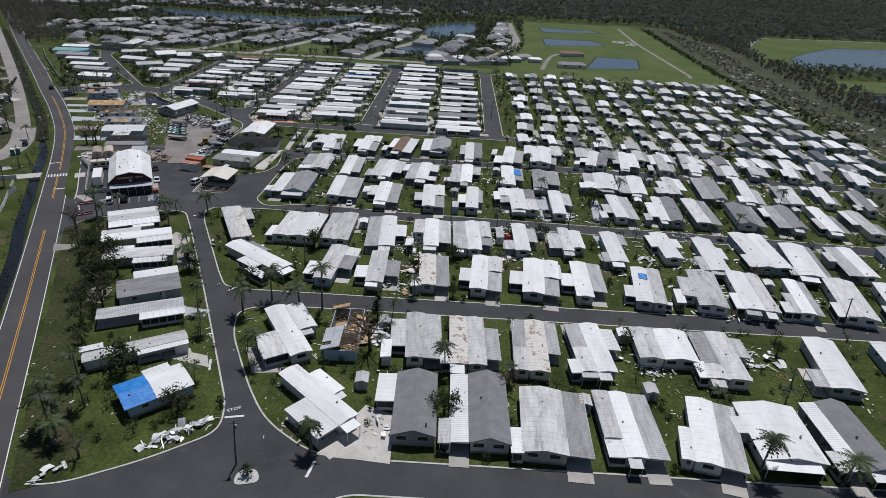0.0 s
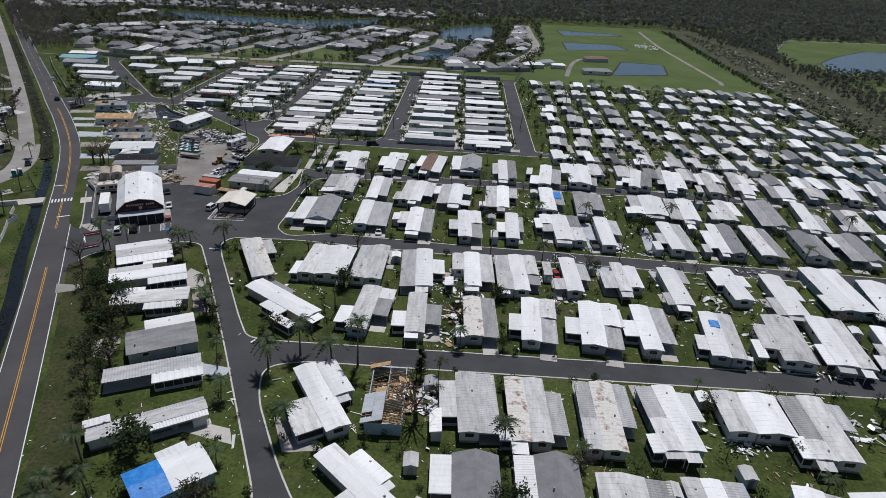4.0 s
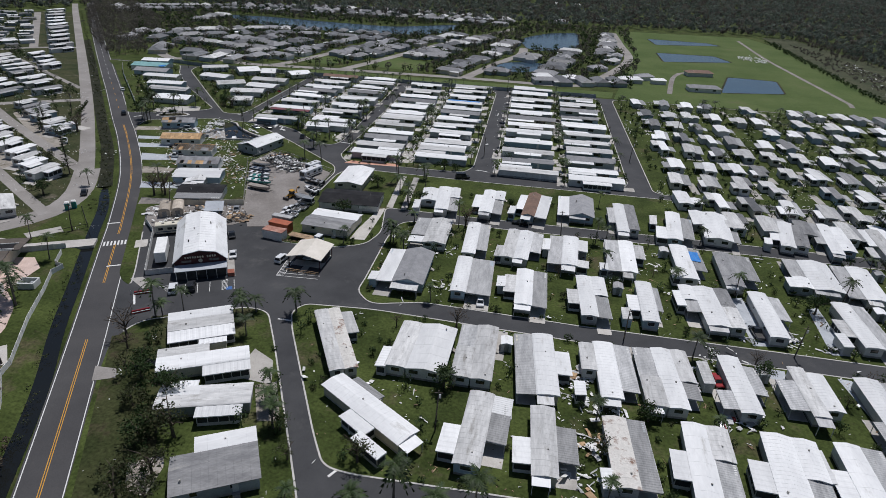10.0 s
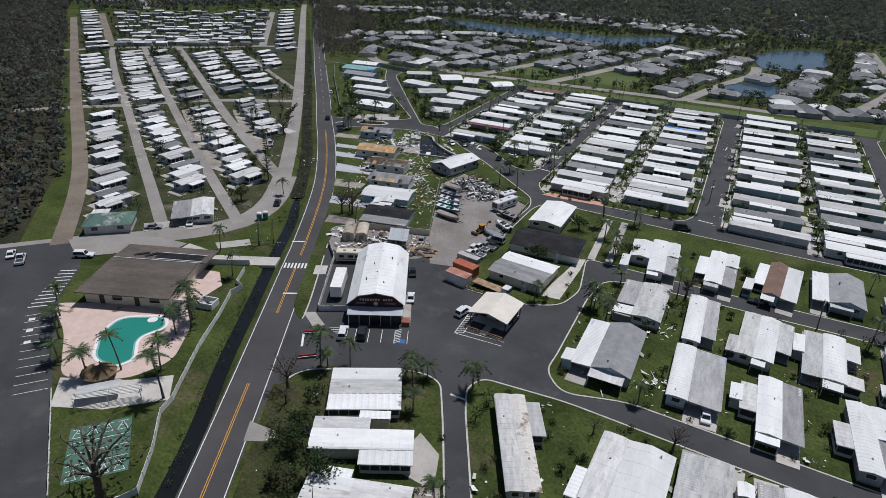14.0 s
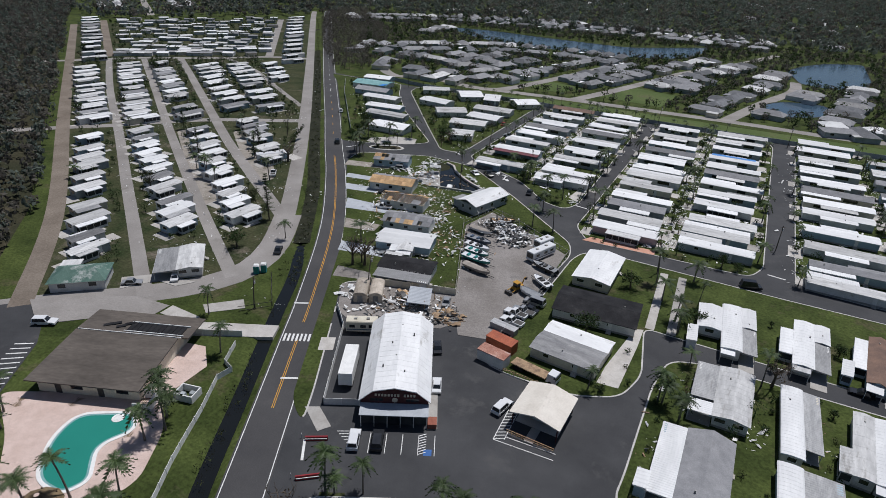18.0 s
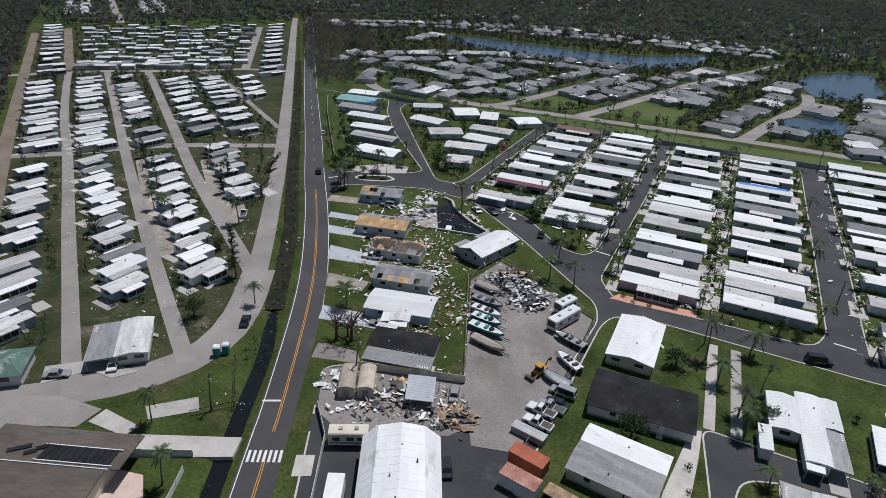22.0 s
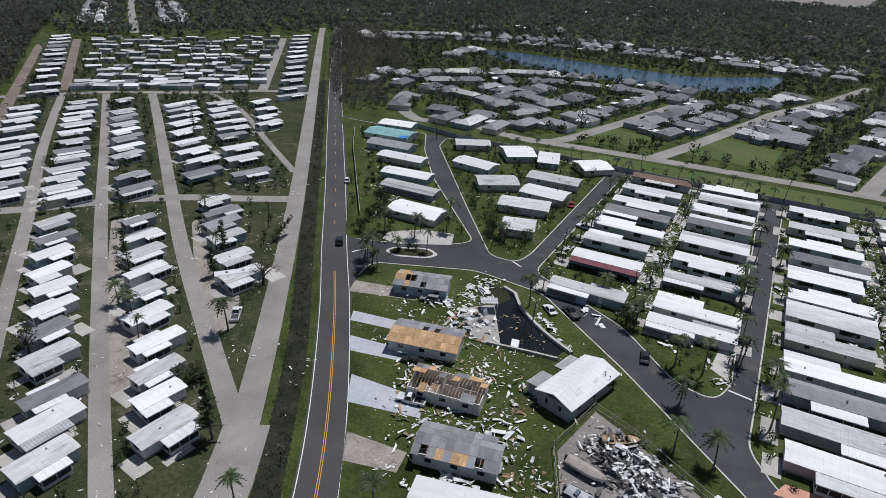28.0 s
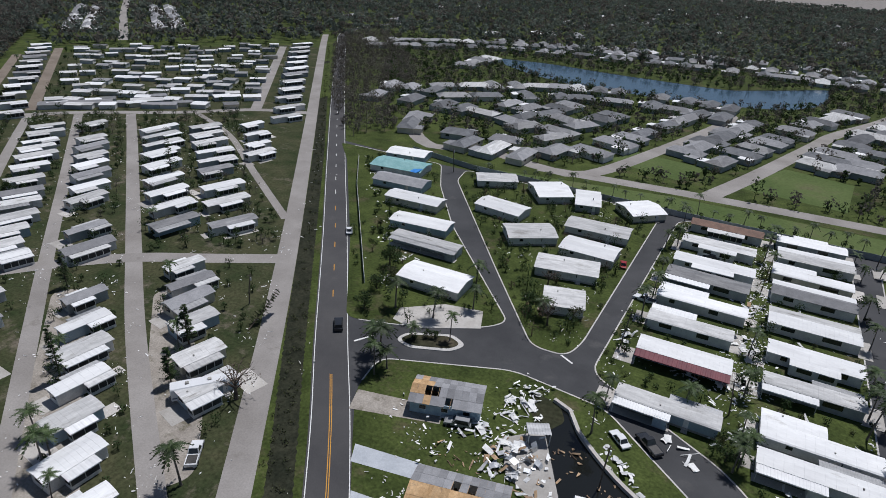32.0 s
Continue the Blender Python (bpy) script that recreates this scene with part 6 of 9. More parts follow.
for x, y, a in ((-157.5, 148.0, 30), (-134.6, 152.6, 70), (-149.5, 152.6, 10), (-140.4, 159.6, -40)):
    mb = MB()
    for k in range(9):
        c = math.cos(0.35 * k)
        mb.face([(0, 0.25 * k, 0.02), (0.04, 0.25 * k + 0.2, 0.03), (0.75 * abs(c) + 0.25, 0.25 * k + 0.5, 0.05)])
        mb.face([(0, 0.25 * k, 0.02), (-0.04, 0.25 * k + 0.2, 0.03), (-0.75 * abs(c) - 0.25, 0.25 * k + 0.45, 0.05)])
    ob = part("fallen_frond", mb, "dead_leaf")
    ob.matrix_world = pose(x, y, 0.065, 0, 0, a)
    tagged(ob, "dry brown palm frond fallen on the pool deck", "frond", "fallen palm fronds")
tiki = thing("thatched_hut", -133.5, 136.8, 20, "collapsed brown thatched hut by the pool", "hut")
mb = MB()
for i in range(10):
    t0, t1 = 2 * math.pi * i / 10, 2 * math.pi * (i + 1) / 10
    mb.face([(3.3 * math.cos(t0), 3.0 * math.sin(t0), 1.2), (3.3 * math.cos(t1), 3.0 * math.sin(t1), 1.2), (0.4 * math.cos(t1), 0.4 * math.sin(t1), 2.9), (0.4 * math.cos(t0), 0.4 * math.sin(t0), 2.9)])
part("thatch", mb, "dead_leaf", tiki)
for i in range(6):
    mb = MB()
    mb.tube([(2.6 * math.cos(i), 2.4 * math.sin(i), 0), (2.5 * math.cos(i), 2.3 * math.sin(i), 1.9)], [0.1, 0.09], 6)
    part("post", mb, "bark", tiki)

# western car park with its bays
slab("car_park", [(-250, 120), (-205, 152), (-188, 170.5), (-178, 166.5), (-172, 161.4), (-163.2, 148.6), (-160.5, 147.2), (-117.2, 115), (-96, 99), (-120, 70)], 0.045, "asphalt", "dark asphalt car park", "pavement", h=0.04)
bays = thing("parking_bay", -164, 143, 0, "white painted parking bays on asphalt", "road marking", kind="structure")
for i in range(11):
    f = i / 10
    p, q = Vector((-164.1, 142.9)).lerp(Vector((-142.4, 126.1)), f), Vector((-160.9, 146.4)).lerp(Vector((-138.7, 130.2)), f)
    mb = MB()
    mb.board((p.x + 164, p.y - 143, 0.055), (q.x + 164, q.y - 143, 0.055), 0.12, 0.01)
    part("line", mb, "paint", bays)
for i in range(11):
    f = i / 10
    p, q = Vector((-166.8, 145.2)).lerp(Vector((-175.4, 159.0)), f), Vector((-163.4, 148.4)).lerp(Vector((-172.4, 161.0)), f)
    mb = MB()
    mb.board((p.x + 164, p.y - 143, 0.055), (q.x + 164, q.y - 143, 0.055), 0.3, 0.01)
    part("hatch", mb, "paint", bays)
for i in range(3):
    p = Vector((-161.8, 142.8)).lerp(Vector((-155, 137.2)), i / 2)
    mark(p.x, p.y, 50, 1.2, 1.0, "bay_symbol", "paint", 0.062, "white painted symbol in a parking bay")
# forecourt paint
fore = thing("parking_bay", -103, 173, 25, "white painted bays before the hall", "road marking", kind="structure")
for i in range(5):
    mb = MB()
    x = 2.4 + i * 2.75
    mb.box(x, -6.0, 0.045, x + 0.12, -1.4, 0.055)
    part("line", mb, "paint", fore)
for i in range(8):
    mb = MB()
    mb.board((10.7, -5.8 + i * 0.6, 0.05), (12.0, -5.2 + i * 0.6, 0.05), 0.16, 0.01)
    part("hatch", mb, "paint", fore)
for i in range(7):
    mb = MB()
    mb.board((-3.4 + i * 0.5, -1.4 - i * 0.62, 0.05), (-0.4, -1.2 - i * 0.62, 0.05), 0.14, 0.01)
    part("hatch", mb, "paint", fore)
side = thing("hatched_bay", -81.2, 182.2, 2, "white hatched bay beside the pavilion", "road marking", kind="structure")
for i in range(9):
    mb = MB()
    mb.board((0, i * 0.85 - 0.4, 0.05), (1.7, i * 0.85 + 0.5, 0.05), 0.16, 0.01)
    part("hatch", mb, "paint", side)
for p, q in (((0, -0.6), (0, 7.6)), ((1.75, 0.2), (1.75, 7.6)), ((0, -0.6), (10.6, -0.6)), ((1.75, 0.9), (10.6, 0.9))):
    mb = MB()
    mb.board((*p, 0.052), (*q, 0.052), 0.14, 0.01)
    part("line", mb, "paint", side)
mark(-89.6, 173.4, 25, 1.4, 1.4, "bay_symbol", "blue_sign", 0.05, "blue painted parking bay symbol")
for x, y, a, w in ((-107.8, 164.1, -58, 4.6), (-72.0, 163.3, -2, 3.4), (-34.4, 81.3, 12, 3.2), (-48.6, 124.3, 58, 3.6), (-18.8, 70.6, 80, 3.4), (-152.5, 318.6, -28, 3.4), (-95.0, 291.2, -10, 4.4),
                   (-37.6, 272.5, -8, 4.4), (-172.0, 322.3, -5, 3.6), (-192.2, 302.6, 60, 4.5)):
    mark(x, y, a, w, 0.45)
slab("kerb_apron", [(-114.0, 172.5), (-111.7, 173.8), (-107.0, 170.7), (-108.4, 168.6)], 0.1, "concrete", "pale concrete apron at the corner", "pavement")

# driveways and slabs
for pts, m_, label in (
        ([(-18.5, 73.7), (-6.4, 72.6), (-6.8, 84.1), (-12.2, 86.2)], "concrete", "wide pale concrete drive"),
        ([(-182.0, 283.1), (-166, 288.0), (-167, 292.2), (-183.6, 288.3)], "sand", "sandy concrete drive"),
        ([(-174.3, 273.0), (-162.6, 275.2), (-163.2, 278.6), (-175.9, 276.6)], "drive_blue", "pale blue-grey painted drive"),
        ([(-168.0, 263.7), (-154.5, 266.6), (-156, 270.3), (-170.8, 268.2)], "drive_blue", "pale blue-grey painted drive"),
        ([(-159.2, 250.6), (-145.4, 253.6), (-147.5, 258.4), (-163.0, 257.6)], "drive_blue", "pale blue-grey painted drive"),
        ([(-151.4, 238.6), (-142.5, 240.8), (-143.2, 245.4), (-154.6, 244.4)], "sand", "sandy concrete drive"),
        ([(-144.6, 226.0), (-127.5, 229.4), (-128.8, 233.2), (-137.7, 232.6), (-146.8, 231.1)], "drive_blue", "pale blue-grey painted drive"),
        ([(-137.6, 213.8), (-127.8, 216.6), (-130.4, 219.8), (-139.4, 218.8)], "gravel", "worn gravel drive"),
        ([(-188.5, 170.6), (-180, 177.8), (-169.6, 183.4), (-160.6, 184.2), (-160.6, 179.2), (-166, 176.6), (-178, 165.6), (-182.7, 167.6)], "oldroad", "bleached asphalt apron behind the clubhouse"),
        ([(-66.1, 228.3), (-64.3, 229.0), (-64.3, 221.9), (-65.0, 205.8), (-69.2, 205.5), (-68.8, 211.5)], "concrete", "pale concrete apron"),
        ([(30.6, 194.8), (33.9, 196), (35.4, 175.4), (30.4, 174.6)], "drive_blue", "pale blue-grey painted drive"), ([(48.8, 193.9), (51.6, 195.1), (50.9, 175), (46.7, 174.6)], "drive_blue", "pale blue-grey painted drive"),
        ([(30.5, 166.6), (34.1, 166.4), (31.6, 154.8), (29.6, 154.4)], "drive_blue", "pale blue-grey painted drive"), ([(44.3, 166), (47, 165.8), (48.1, 156), (45.5, 154.7)], "drive_blue", "pale blue-grey painted drive"),
        ([(-27.2, 168.8), (-23.2, 168.6), (-23.8, 158.1), (-26.3, 158.3)], "concrete", "sandy concrete drive"),
        ([(-64.2, 230), (-62.2, 230), (-63.2, 258.8), (-65.2, 258.8)], "concrete", "long concrete footpath"),
        ([(-59.6, 230), (-57.6, 230), (-58.6, 258.8), (-60.6, 258.8)], "concrete", "long concrete footpath"),
        ([(-191, 312.2), (-186, 311.2), (-172.5, 319.2), (-175, 326), (-184, 324), (-192, 317)], "concrete", "curved pale concrete forecourt"),
        ([(-154.6, 188.2), (-148.4, 194.4), (-145.6, 191.8), (-151.6, 186.0)], "concrete", "cracked concrete pad"),
        ([(-160, 181), (-152, 181.4), (-151.5, 184.2), (-160, 184.6)], "concrete", "pale concrete apron behind the clubhouse"),
        ([(-176, 183.6), (-171.6, 190.6), (-166.2, 190.8), (-163.5, 194.6), (-173.5, 193.4), (-180, 187.4)], "concrete", "pale concrete drive"),
        ([(-55.8, 100), (-53, 96.5), (-43.6, 94.2), (-45.2, 97.8)], "concrete", "pale concrete drive"),
        ([(-58.2, 112), (-51, 111), (-50.6, 114), (-57.4, 115)], "drive_blue", "pale blue painted drive"),
        ([(-75, 143), (-66.6, 142), (-69, 149), (-74, 152)], "concrete", "rounded pale concrete pad"),
        ([(-81.3, 119.5), (-76.6, 122.4), (-75.4, 119.9), (-75, 114.1), (-78.5, 114.7)], "sand", "bare sandy patch behind a home"),
        ([(-69.5, 141.3), (-65.9, 143), (-61.4, 133.1), (-65.3, 132.3)], "sand", "bare sandy patch before a home"),
        ([(-99.1, 136.6), (-101.2, 140.7), (-96.8, 140.8), (-95.5, 138.3)], "oldroad", "short asphalt drive off the road"),
        ([(-99.7, 310.7), (-97.4, 312.1), (-97.4, 294.4), (-101.2, 297.2)], "concrete", "pale paved strip at the end of a home"),
        ([(-38.6, 101.2), (-33.2, 101.8), (-28.6, 94.2), (-35.0, 93.2)], "concrete", "pale concrete drive"),
        ([(-88.5, 267.3), (-86.8, 270.6), (-68.5, 271.2), (-68.5, 268.4)], "salmon", "salmon-coloured patio strip")):
    slab("driveway", pts, 0.115, m_, label, "driveway", h=0.1)
slab("boat_yard", [(-121.5, 258.6), (-118.4, 271.7), (-111.4, 268.2), (-90, 255.5), (-90.2, 235.4), (-92.2, 208.4), (-99.6, 206.4), (-107, 220.2), (-109, 226)], 0.116, "gravel",
     "grey-brown gravel boat yard", "pavement", h=0.1)
slab("service_yard", [(-133.4, 211.9), (-128.2, 215.5), (-107.2, 220.6), (-103.6, 216.4), (-101, 211.4), (-104, 206.6), (-113, 203.2), (-121.8, 199.2), (-127.4, 201.4)], 0.112, "gravel", "pale gravel service yard strewn with rubble", "pavement", h=0.1)
CANAL = [(-154, 305), (-147, 303), (-144.2, 298.7), (-138.8, 293.6), (-133.9, 290), (-129, 287.6), (-130.4, 283.4), (-141.8, 281.5), (-145.4, 287.1), (-148.9, 295.5)]
slab("canal", rounded(CANAL, 1.2), 0.1, "ditchwater", "dark weedy canal basin", "water", h=0.1)
slab("mud_bank", rounded([(-155.2, 305.2), (-149.2, 304.2), (-146.8, 300.2), (-149.2, 295.6), (-153, 299)], 1.2), 0.125, "wild", "weedy brown mud at the head of the canal", "ground", h=0.1)
slab("dock", [(-155, 290.5), (-149.3, 296), (-141.7, 281.7), (-145.4, 280.4), (-151.5, 283.4)], 0.36, "concrete", "cracked grey concrete dock beside the canal", "dock", h=0.3)
root = thing("boat_shed", -149.6, 293.2, -62, "small open boat shed with pale metal roof on the dock", "shed", z=0.36)
mb = MB()
corrugated(mb, -1.5, 1.5, -2.0, 2.0, 2.3, 2.5, 0.5)
part("roof", mb, "g", root)
for x in (-1.35, 1.35):
    for y in (-1.8, 1.8):
        mb = MB()
        mb.box(x - 0.06, y - 0.06, 0, x + 0.06, y + 0.06, 2.26)
        part("post", mb, "post", root)
mb = MB()
mb.box(-0.9, -1.3, -0.1, 0.9, 1.3, 0.5, 0, 0.1)
ob = part("floating_box", mb, "trim")
ob.matrix_world = pose(-139.2, 283.6, 0.12, 6, 3, 15)
tagged(ob, "white plastic dock box afloat in the canal", "box")


# ---- fences and walls ----
def fence(name, pts, h, m_, label, step=2.4, rails=(0.2, 0.95), slats=0, solid=False, z=0.0):
    root = thing(name, 0, 0, 0, label, "fence", kind="", z=z)
    line = [Vector(p) for p in pts]
    for a, b in zip(line[:-1], line[1:]):
        n = max(1, int((b - a).length / step))
        for i in range(n):
            p, q = a.lerp(b, i / n), a.lerp(b, (i + 1) / n)
            mb = MB()
            mb.box(p.x - 0.07, p.y - 0.07, 0, p.x + 0.07, p.y + 0.07, h + 0.1)
            part("post", mb, m_, root)
            mb = MB()
            if solid:
                mb.board((p.x, p.y, h / 2), (q.x, q.y, h / 2), 0.06, h)
            else:
                for f in rails:
                    mb.board((p.x, p.y, h * f), (q.x, q.y, h * f), 0.05, 0.12)
                for j in range(slats):
                    s = p.lerp(q, (j + 0.5) / slats)
                    mb.box(s.x - 0.05, s.y - 0.05, 0.1 * h, s.x + 0.05, s.y + 0.05, h)
            part("panel", mb, m_, root)
    return root


WF = [(-114.2, 114.0), (-107.7, 116.2), (-105.5, 121.2), (-110.5, 128.5), (-115.9, 134.9), (-116.7, 138.2), (-120.4, 145), (-124.2, 152.1), (-126.5, 157.3), (-129, 163), (-132.8, 170.4), (-132.2, 173.6), (-135, 174.7), (-137.6, 180.4)]
fence("picket_fence", WF[:6], 1.3, "trim", "white vinyl panel fence along the lawn", 2.4, solid=True)
fence("picket_fence", WF[5:], 1.3, "trim", "white vinyl panel fence along the lawn", 2.4, solid=True)
fence("panel_fence", [(-153.5, 176), (-138.6, 183.4)], 1.4, "trim", "white panel fence beside the culvert walk", 2.4, solid=True)
fence("rail_fence", [(-116.0, 114.5), (-137.5, 130.2)], 0.9, "trim", "white rail fence beside the car park", 3.0, (0.5, 0.95))
fence("picket_fence", [(-111.5, 174.6), (-122.2, 196.4), (-128.0, 202.4)], 1.5, "trim", "white panel fence beside the hall yard", 2.6, solid=True)
fence("panel_fence", [(-111.5, 174.6), (-105.6, 177.6)], 1.5, "trim", "white panel fence of the hall yard", 2.4, solid=True)
fence("panel_fence", [(-127.4, 215.2), (-107, 221)], 1.8, "wall_y", "battered pale panel fence of the yard", 2.6, solid=True, z=0.1)
fence("mesh_fence", [(-107.2, 221), (-122.4, 259), (-118.8, 272.6)], 1.4, "skirt", "sagging wire fence of the boat yard", 3.2, (0.1, 0.95), z=0.1)
fence("mesh_fence", [(-118.8, 272.6), (-111, 269.2), (-89.4, 255.8), (-89.4, 235), (-91.5, 207)], 1.4, "skirt", "sagging wire fence of the boat yard", 3.2, (0.1, 0.95), z=0.1)
fence("rail_fence", [(-86.5, 199.6), (-74.5, 198.8)], 0.8, "timber", "low timber rail beside the forecourt", 2.4, (0.6, 0.95), z=0.1)
fence("panel_fence", [(-250, 421), (-219, 414.4), (-157.5, 413.2), (-88, 412.4), (16, 413.4)], 2.0, "wall_g", "pale grey boundary wall behind the homes", 9.0, solid=True)
fence("mesh_fence", [(-150, 205.8), (-141, 195.5), (-146, 190)], 1.3, "steel", "dark wire fence on the lawn", 3.0, (0.1, 0.95), z=0.0)
fence("panel_fence", [(-205.5, 322), (-246, 376), (-262, 400)], 1.6, "trim", "broken white vinyl fence beside the road", 3.2, solid=True, z=0.1)
ribbon("seawall", spline([(-150.4, 304.6), (-146.9, 303.1), (-144.1, 298.8), (-138.7, 293.7), (-133.8, 290.1), (-127.6, 286.6)], 2), -0.35, 0.35, 0.8, "concrete", "curved concrete seawall of the canal", "wall", thick=0.8)
ribbon("seawall", [Vector(p) for p in ((-144.6, 280.8), (-141.8, 281.3), (-136, 282.3), (-129.6, 283.2))], -0.25, 0.25, 0.7, "concrete", "straight concrete seawall of the canal", "wall", thick=0.7)
slab("traffic_island", rounded([(-186.4, 305.8), (-185.5, 309.3), (-176.6, 313.8), (-172.4, 311.8), (-174.0, 308.2), (-182.3, 304.6)], 1.6), 0.16, "kerb", "kerbed planted traffic island", "traffic island", h=0.14)
slab("planting_bed", rounded([(-185.4, 306.2), (-184.9, 308.6), (-176.8, 312.8), (-173.6, 311.4), (-174.8, 308.8), (-182.2, 305.6)], 1.4), 0.22, "wild", "planted bed on the traffic island", "planting bed", h=0.1)
slab("traffic_island", rounded([(-29.8, 66.4), (-30, 69.2), (-27.2, 70.2), (-25.8, 67.4)], 1.4), 0.16, "kerb", "small kerbed planted island", "traffic island", h=0.14)


# ---- wrecked houses ----
def wreck(x, y, a, l, w, wall, mode, label, seed):
    """A house with its roof torn off or bared; local x runs across, y along."""
    r_ = random.Random(seed)
    root = thing("wrecked_house", x, y, a - 90, label, "house", "hurricane-wrecked houses", z=0.1)
    h, t = 2.6, 0.16
    for nm, b in (("wall", (0.3, 0.3, 0.3 + t, l - 0.3)), ("wall", (w - 0.3 - t, 0.3, w - 0.3, l - 0.3)), ("wall", (0.3 + t, 0.3, w - 0.3 - t, 0.3 + t)), ("wall", (0.3 + t, l - 0.3 - t, w - 0.3 - t, l - 0.3)),
                  ("partition", (0.3 + t, l * 0.4, w - 0.3 - t, l * 0.4 + 0.1)), ("partition", (w * 0.5, l * 0.4 + 0.1, w * 0.5 + 0.1, l - 0.3 - t))):
        mb = MB()
        mb.box(b[0], b[1], 0, b[2], b[3], h)
        part(nm, mb, wall, root)
    mb = MB()
    mb.box(0.3, 0.3, 0, w - 0.3, l - 0.3, 0.12)
    part("floor", mb, "wood_bits", root)
    for q in (0.2, 0.5, 0.8):
        window(root, w - 0.3, q * l, 1.1, 1.3, 1.0, "e")
    c, rise = w / 2, 1.1
    n = int(l / 0.62)
    for i in range(n + 1):
        yy = i * l / n
        for xa, za, xb, zb in ((-0.3, h + 0.05, c, h + rise), (c, h + rise, w + 0.3, h + 0.05)):
            if mode == "rafters" and r_.random() < 0.14:
                continue
            if mode not in ("rafters", "collapsed") and i % 2:
                continue
            mb = MB()
            if mode == "collapsed" and i > 0.4 * n:
                mb.board((xa + r_.uniform(-0.5, 0.5), yy + r_.uniform(-1.2, 1.2), r_.uniform(0.6, 2.6)), (xb + r_.uniform(-0.5, 0.5), yy + r_.uniform(-1.2, 1.2), r_.uniform(0.4, 3.0)), 0.07, 0.16)
            else:
                mb.board((xa, yy, za), (xb, yy, zb), 0.07, 0.16)
            part("rafter", mb, "timber", root)
    m = int(l / 1.22)
    for i in range(m):
        for side in (0, 1):
            for j in range(2):
                u0, u1 = j / 2, (j + 1) / 2 - 0.01
                if side == 0:
                    f = lambda u: (-0.35 + (c + 0.35) * u, h + 0.14 + rise * u)
                else:
                    f = lambda u: (c + (c + 0.35) * u, h + 0.14 + rise * (1 - u))
                if mode == "collapsed":
                    skip, mm = (r_.random() < 0.06 if side == 0 and i < 0.45 * m else r_.random() < 0.86), "drive_blue" if i < 0.45 * m else "ply"
                elif mode == "rafters":
                    skip, mm = r_.random() < (0.9 if side else 0.55), r_.choice(("ply", "D", "ply"))
                elif mode == "plywood":
                    skip, mm = r_.random() < 0.03, "ply" if side else "G"
                elif mode == "patchy":
                    skip, mm = r_.random() < (0.3 if side and j else 0.04), "ply" if r_.random() < (0.35 if side and j else 0.06) else "G"
                else:
                    skip, mm = r_.random() < 0.03, "ply" if i < m * 0.3 and r_.random() < 0.55 else "G"
                if skip:
                    continue
                (xa, za), (xb, zb) = f(u0), f(u1)
                y0, y1 = i * l / m, (i + 1) * l / m - 0.015
                mb = MB()
                mb.hexa([(xa, y0, za), (xb, y0, zb), (xb, y1, zb), (xa, y1, za), (xa, y0, za + 0.05), (xb, y0, zb + 0.05), (xb, y1, zb + 0.05), (xa, y1, za + 0.05)])
                part("roof_sheet", mb, mm, root)
    return root


wreck(-174.5, 294.6, 17, 13.3, 7.2, "wall_b", "corner", "blue-grey house with torn shingles and bared plywood", 1)
wreck(-163.2, 275.6, 12.7, 15.0, 8.2, "wall_w", "plywood", "white house with roof stripped to bare plywood", 2)
wreck(-151.8, 264.0, 9, 14.6, 7.2, "wall_w", "rafters", "white house with bare roof rafters", 3)
wreck(-143.0, 250.6, 12, 14.4, 7.4, "wall_w", "patchy", "white house with half its roof torn off", 4)
wreck(-22.6, 98.2, 91, 16.2, 7.0, "wall_b", "collapsed", "collapsed blue home with splintered rafters", 5)


def sheet_thing(x, y, a, w, l, z, m_, name, label, tilt=4):
    mb = MB()
    corrugated(mb, -w / 2, w / 2, -l / 2, l / 2, 0.0, 0.0, 0.5)
    ob = part(name, mb, m_)
    ob.matrix_world = pose(x, y, z, tilt, tilt * 0.6, a)
    return tagged(ob, label, "sheet metal")


root = thing("white_shed", -129.0, 268.3, -18, "grey-walled building with white gable roof and lean-to", "building", z=0.1)
mb = MB()
mb.box(0.2, 0.2, 0, 7.4, 15.4, 3.1)
part("wall", mb, "wall_g", root)
mb = MB()
gable(mb, 0, 7.6, 0, 15.6, 3.2, 1.3, 0.35, 0.18, 0, False, 1.4)
part("roof", mb, "w", root)
for q in (2.2, 5.2):
    window(root, q, 0.2, 1.2, 0.9, 1.3, "s")
for q in (3, 8, 13):
    window(root, 7.4, q, 1.2, 1.2, 1.1, "e")
mb = MB()
corrugated(mb, -3.2, 0.2, 1.0, 6.0, 2.5, 2.8, 0.5)
part("lean_to", mb, "g", root)
mb = MB()
corrugated(mb, -2.6, 0.2, 9.0, 14.5, 2.5, 2.8, 0.5)
part("lean_to", mb, "g", root)
mb = MB()
mb.box(-2.8, 1.3, 0, 0.2, 5.7, 2.4)
part("side_room", mb, "wall_g", root)
simple_home(-185.6, 181.4, 40, 11.5, 8.0, "E", "wall_w", "bungalow")
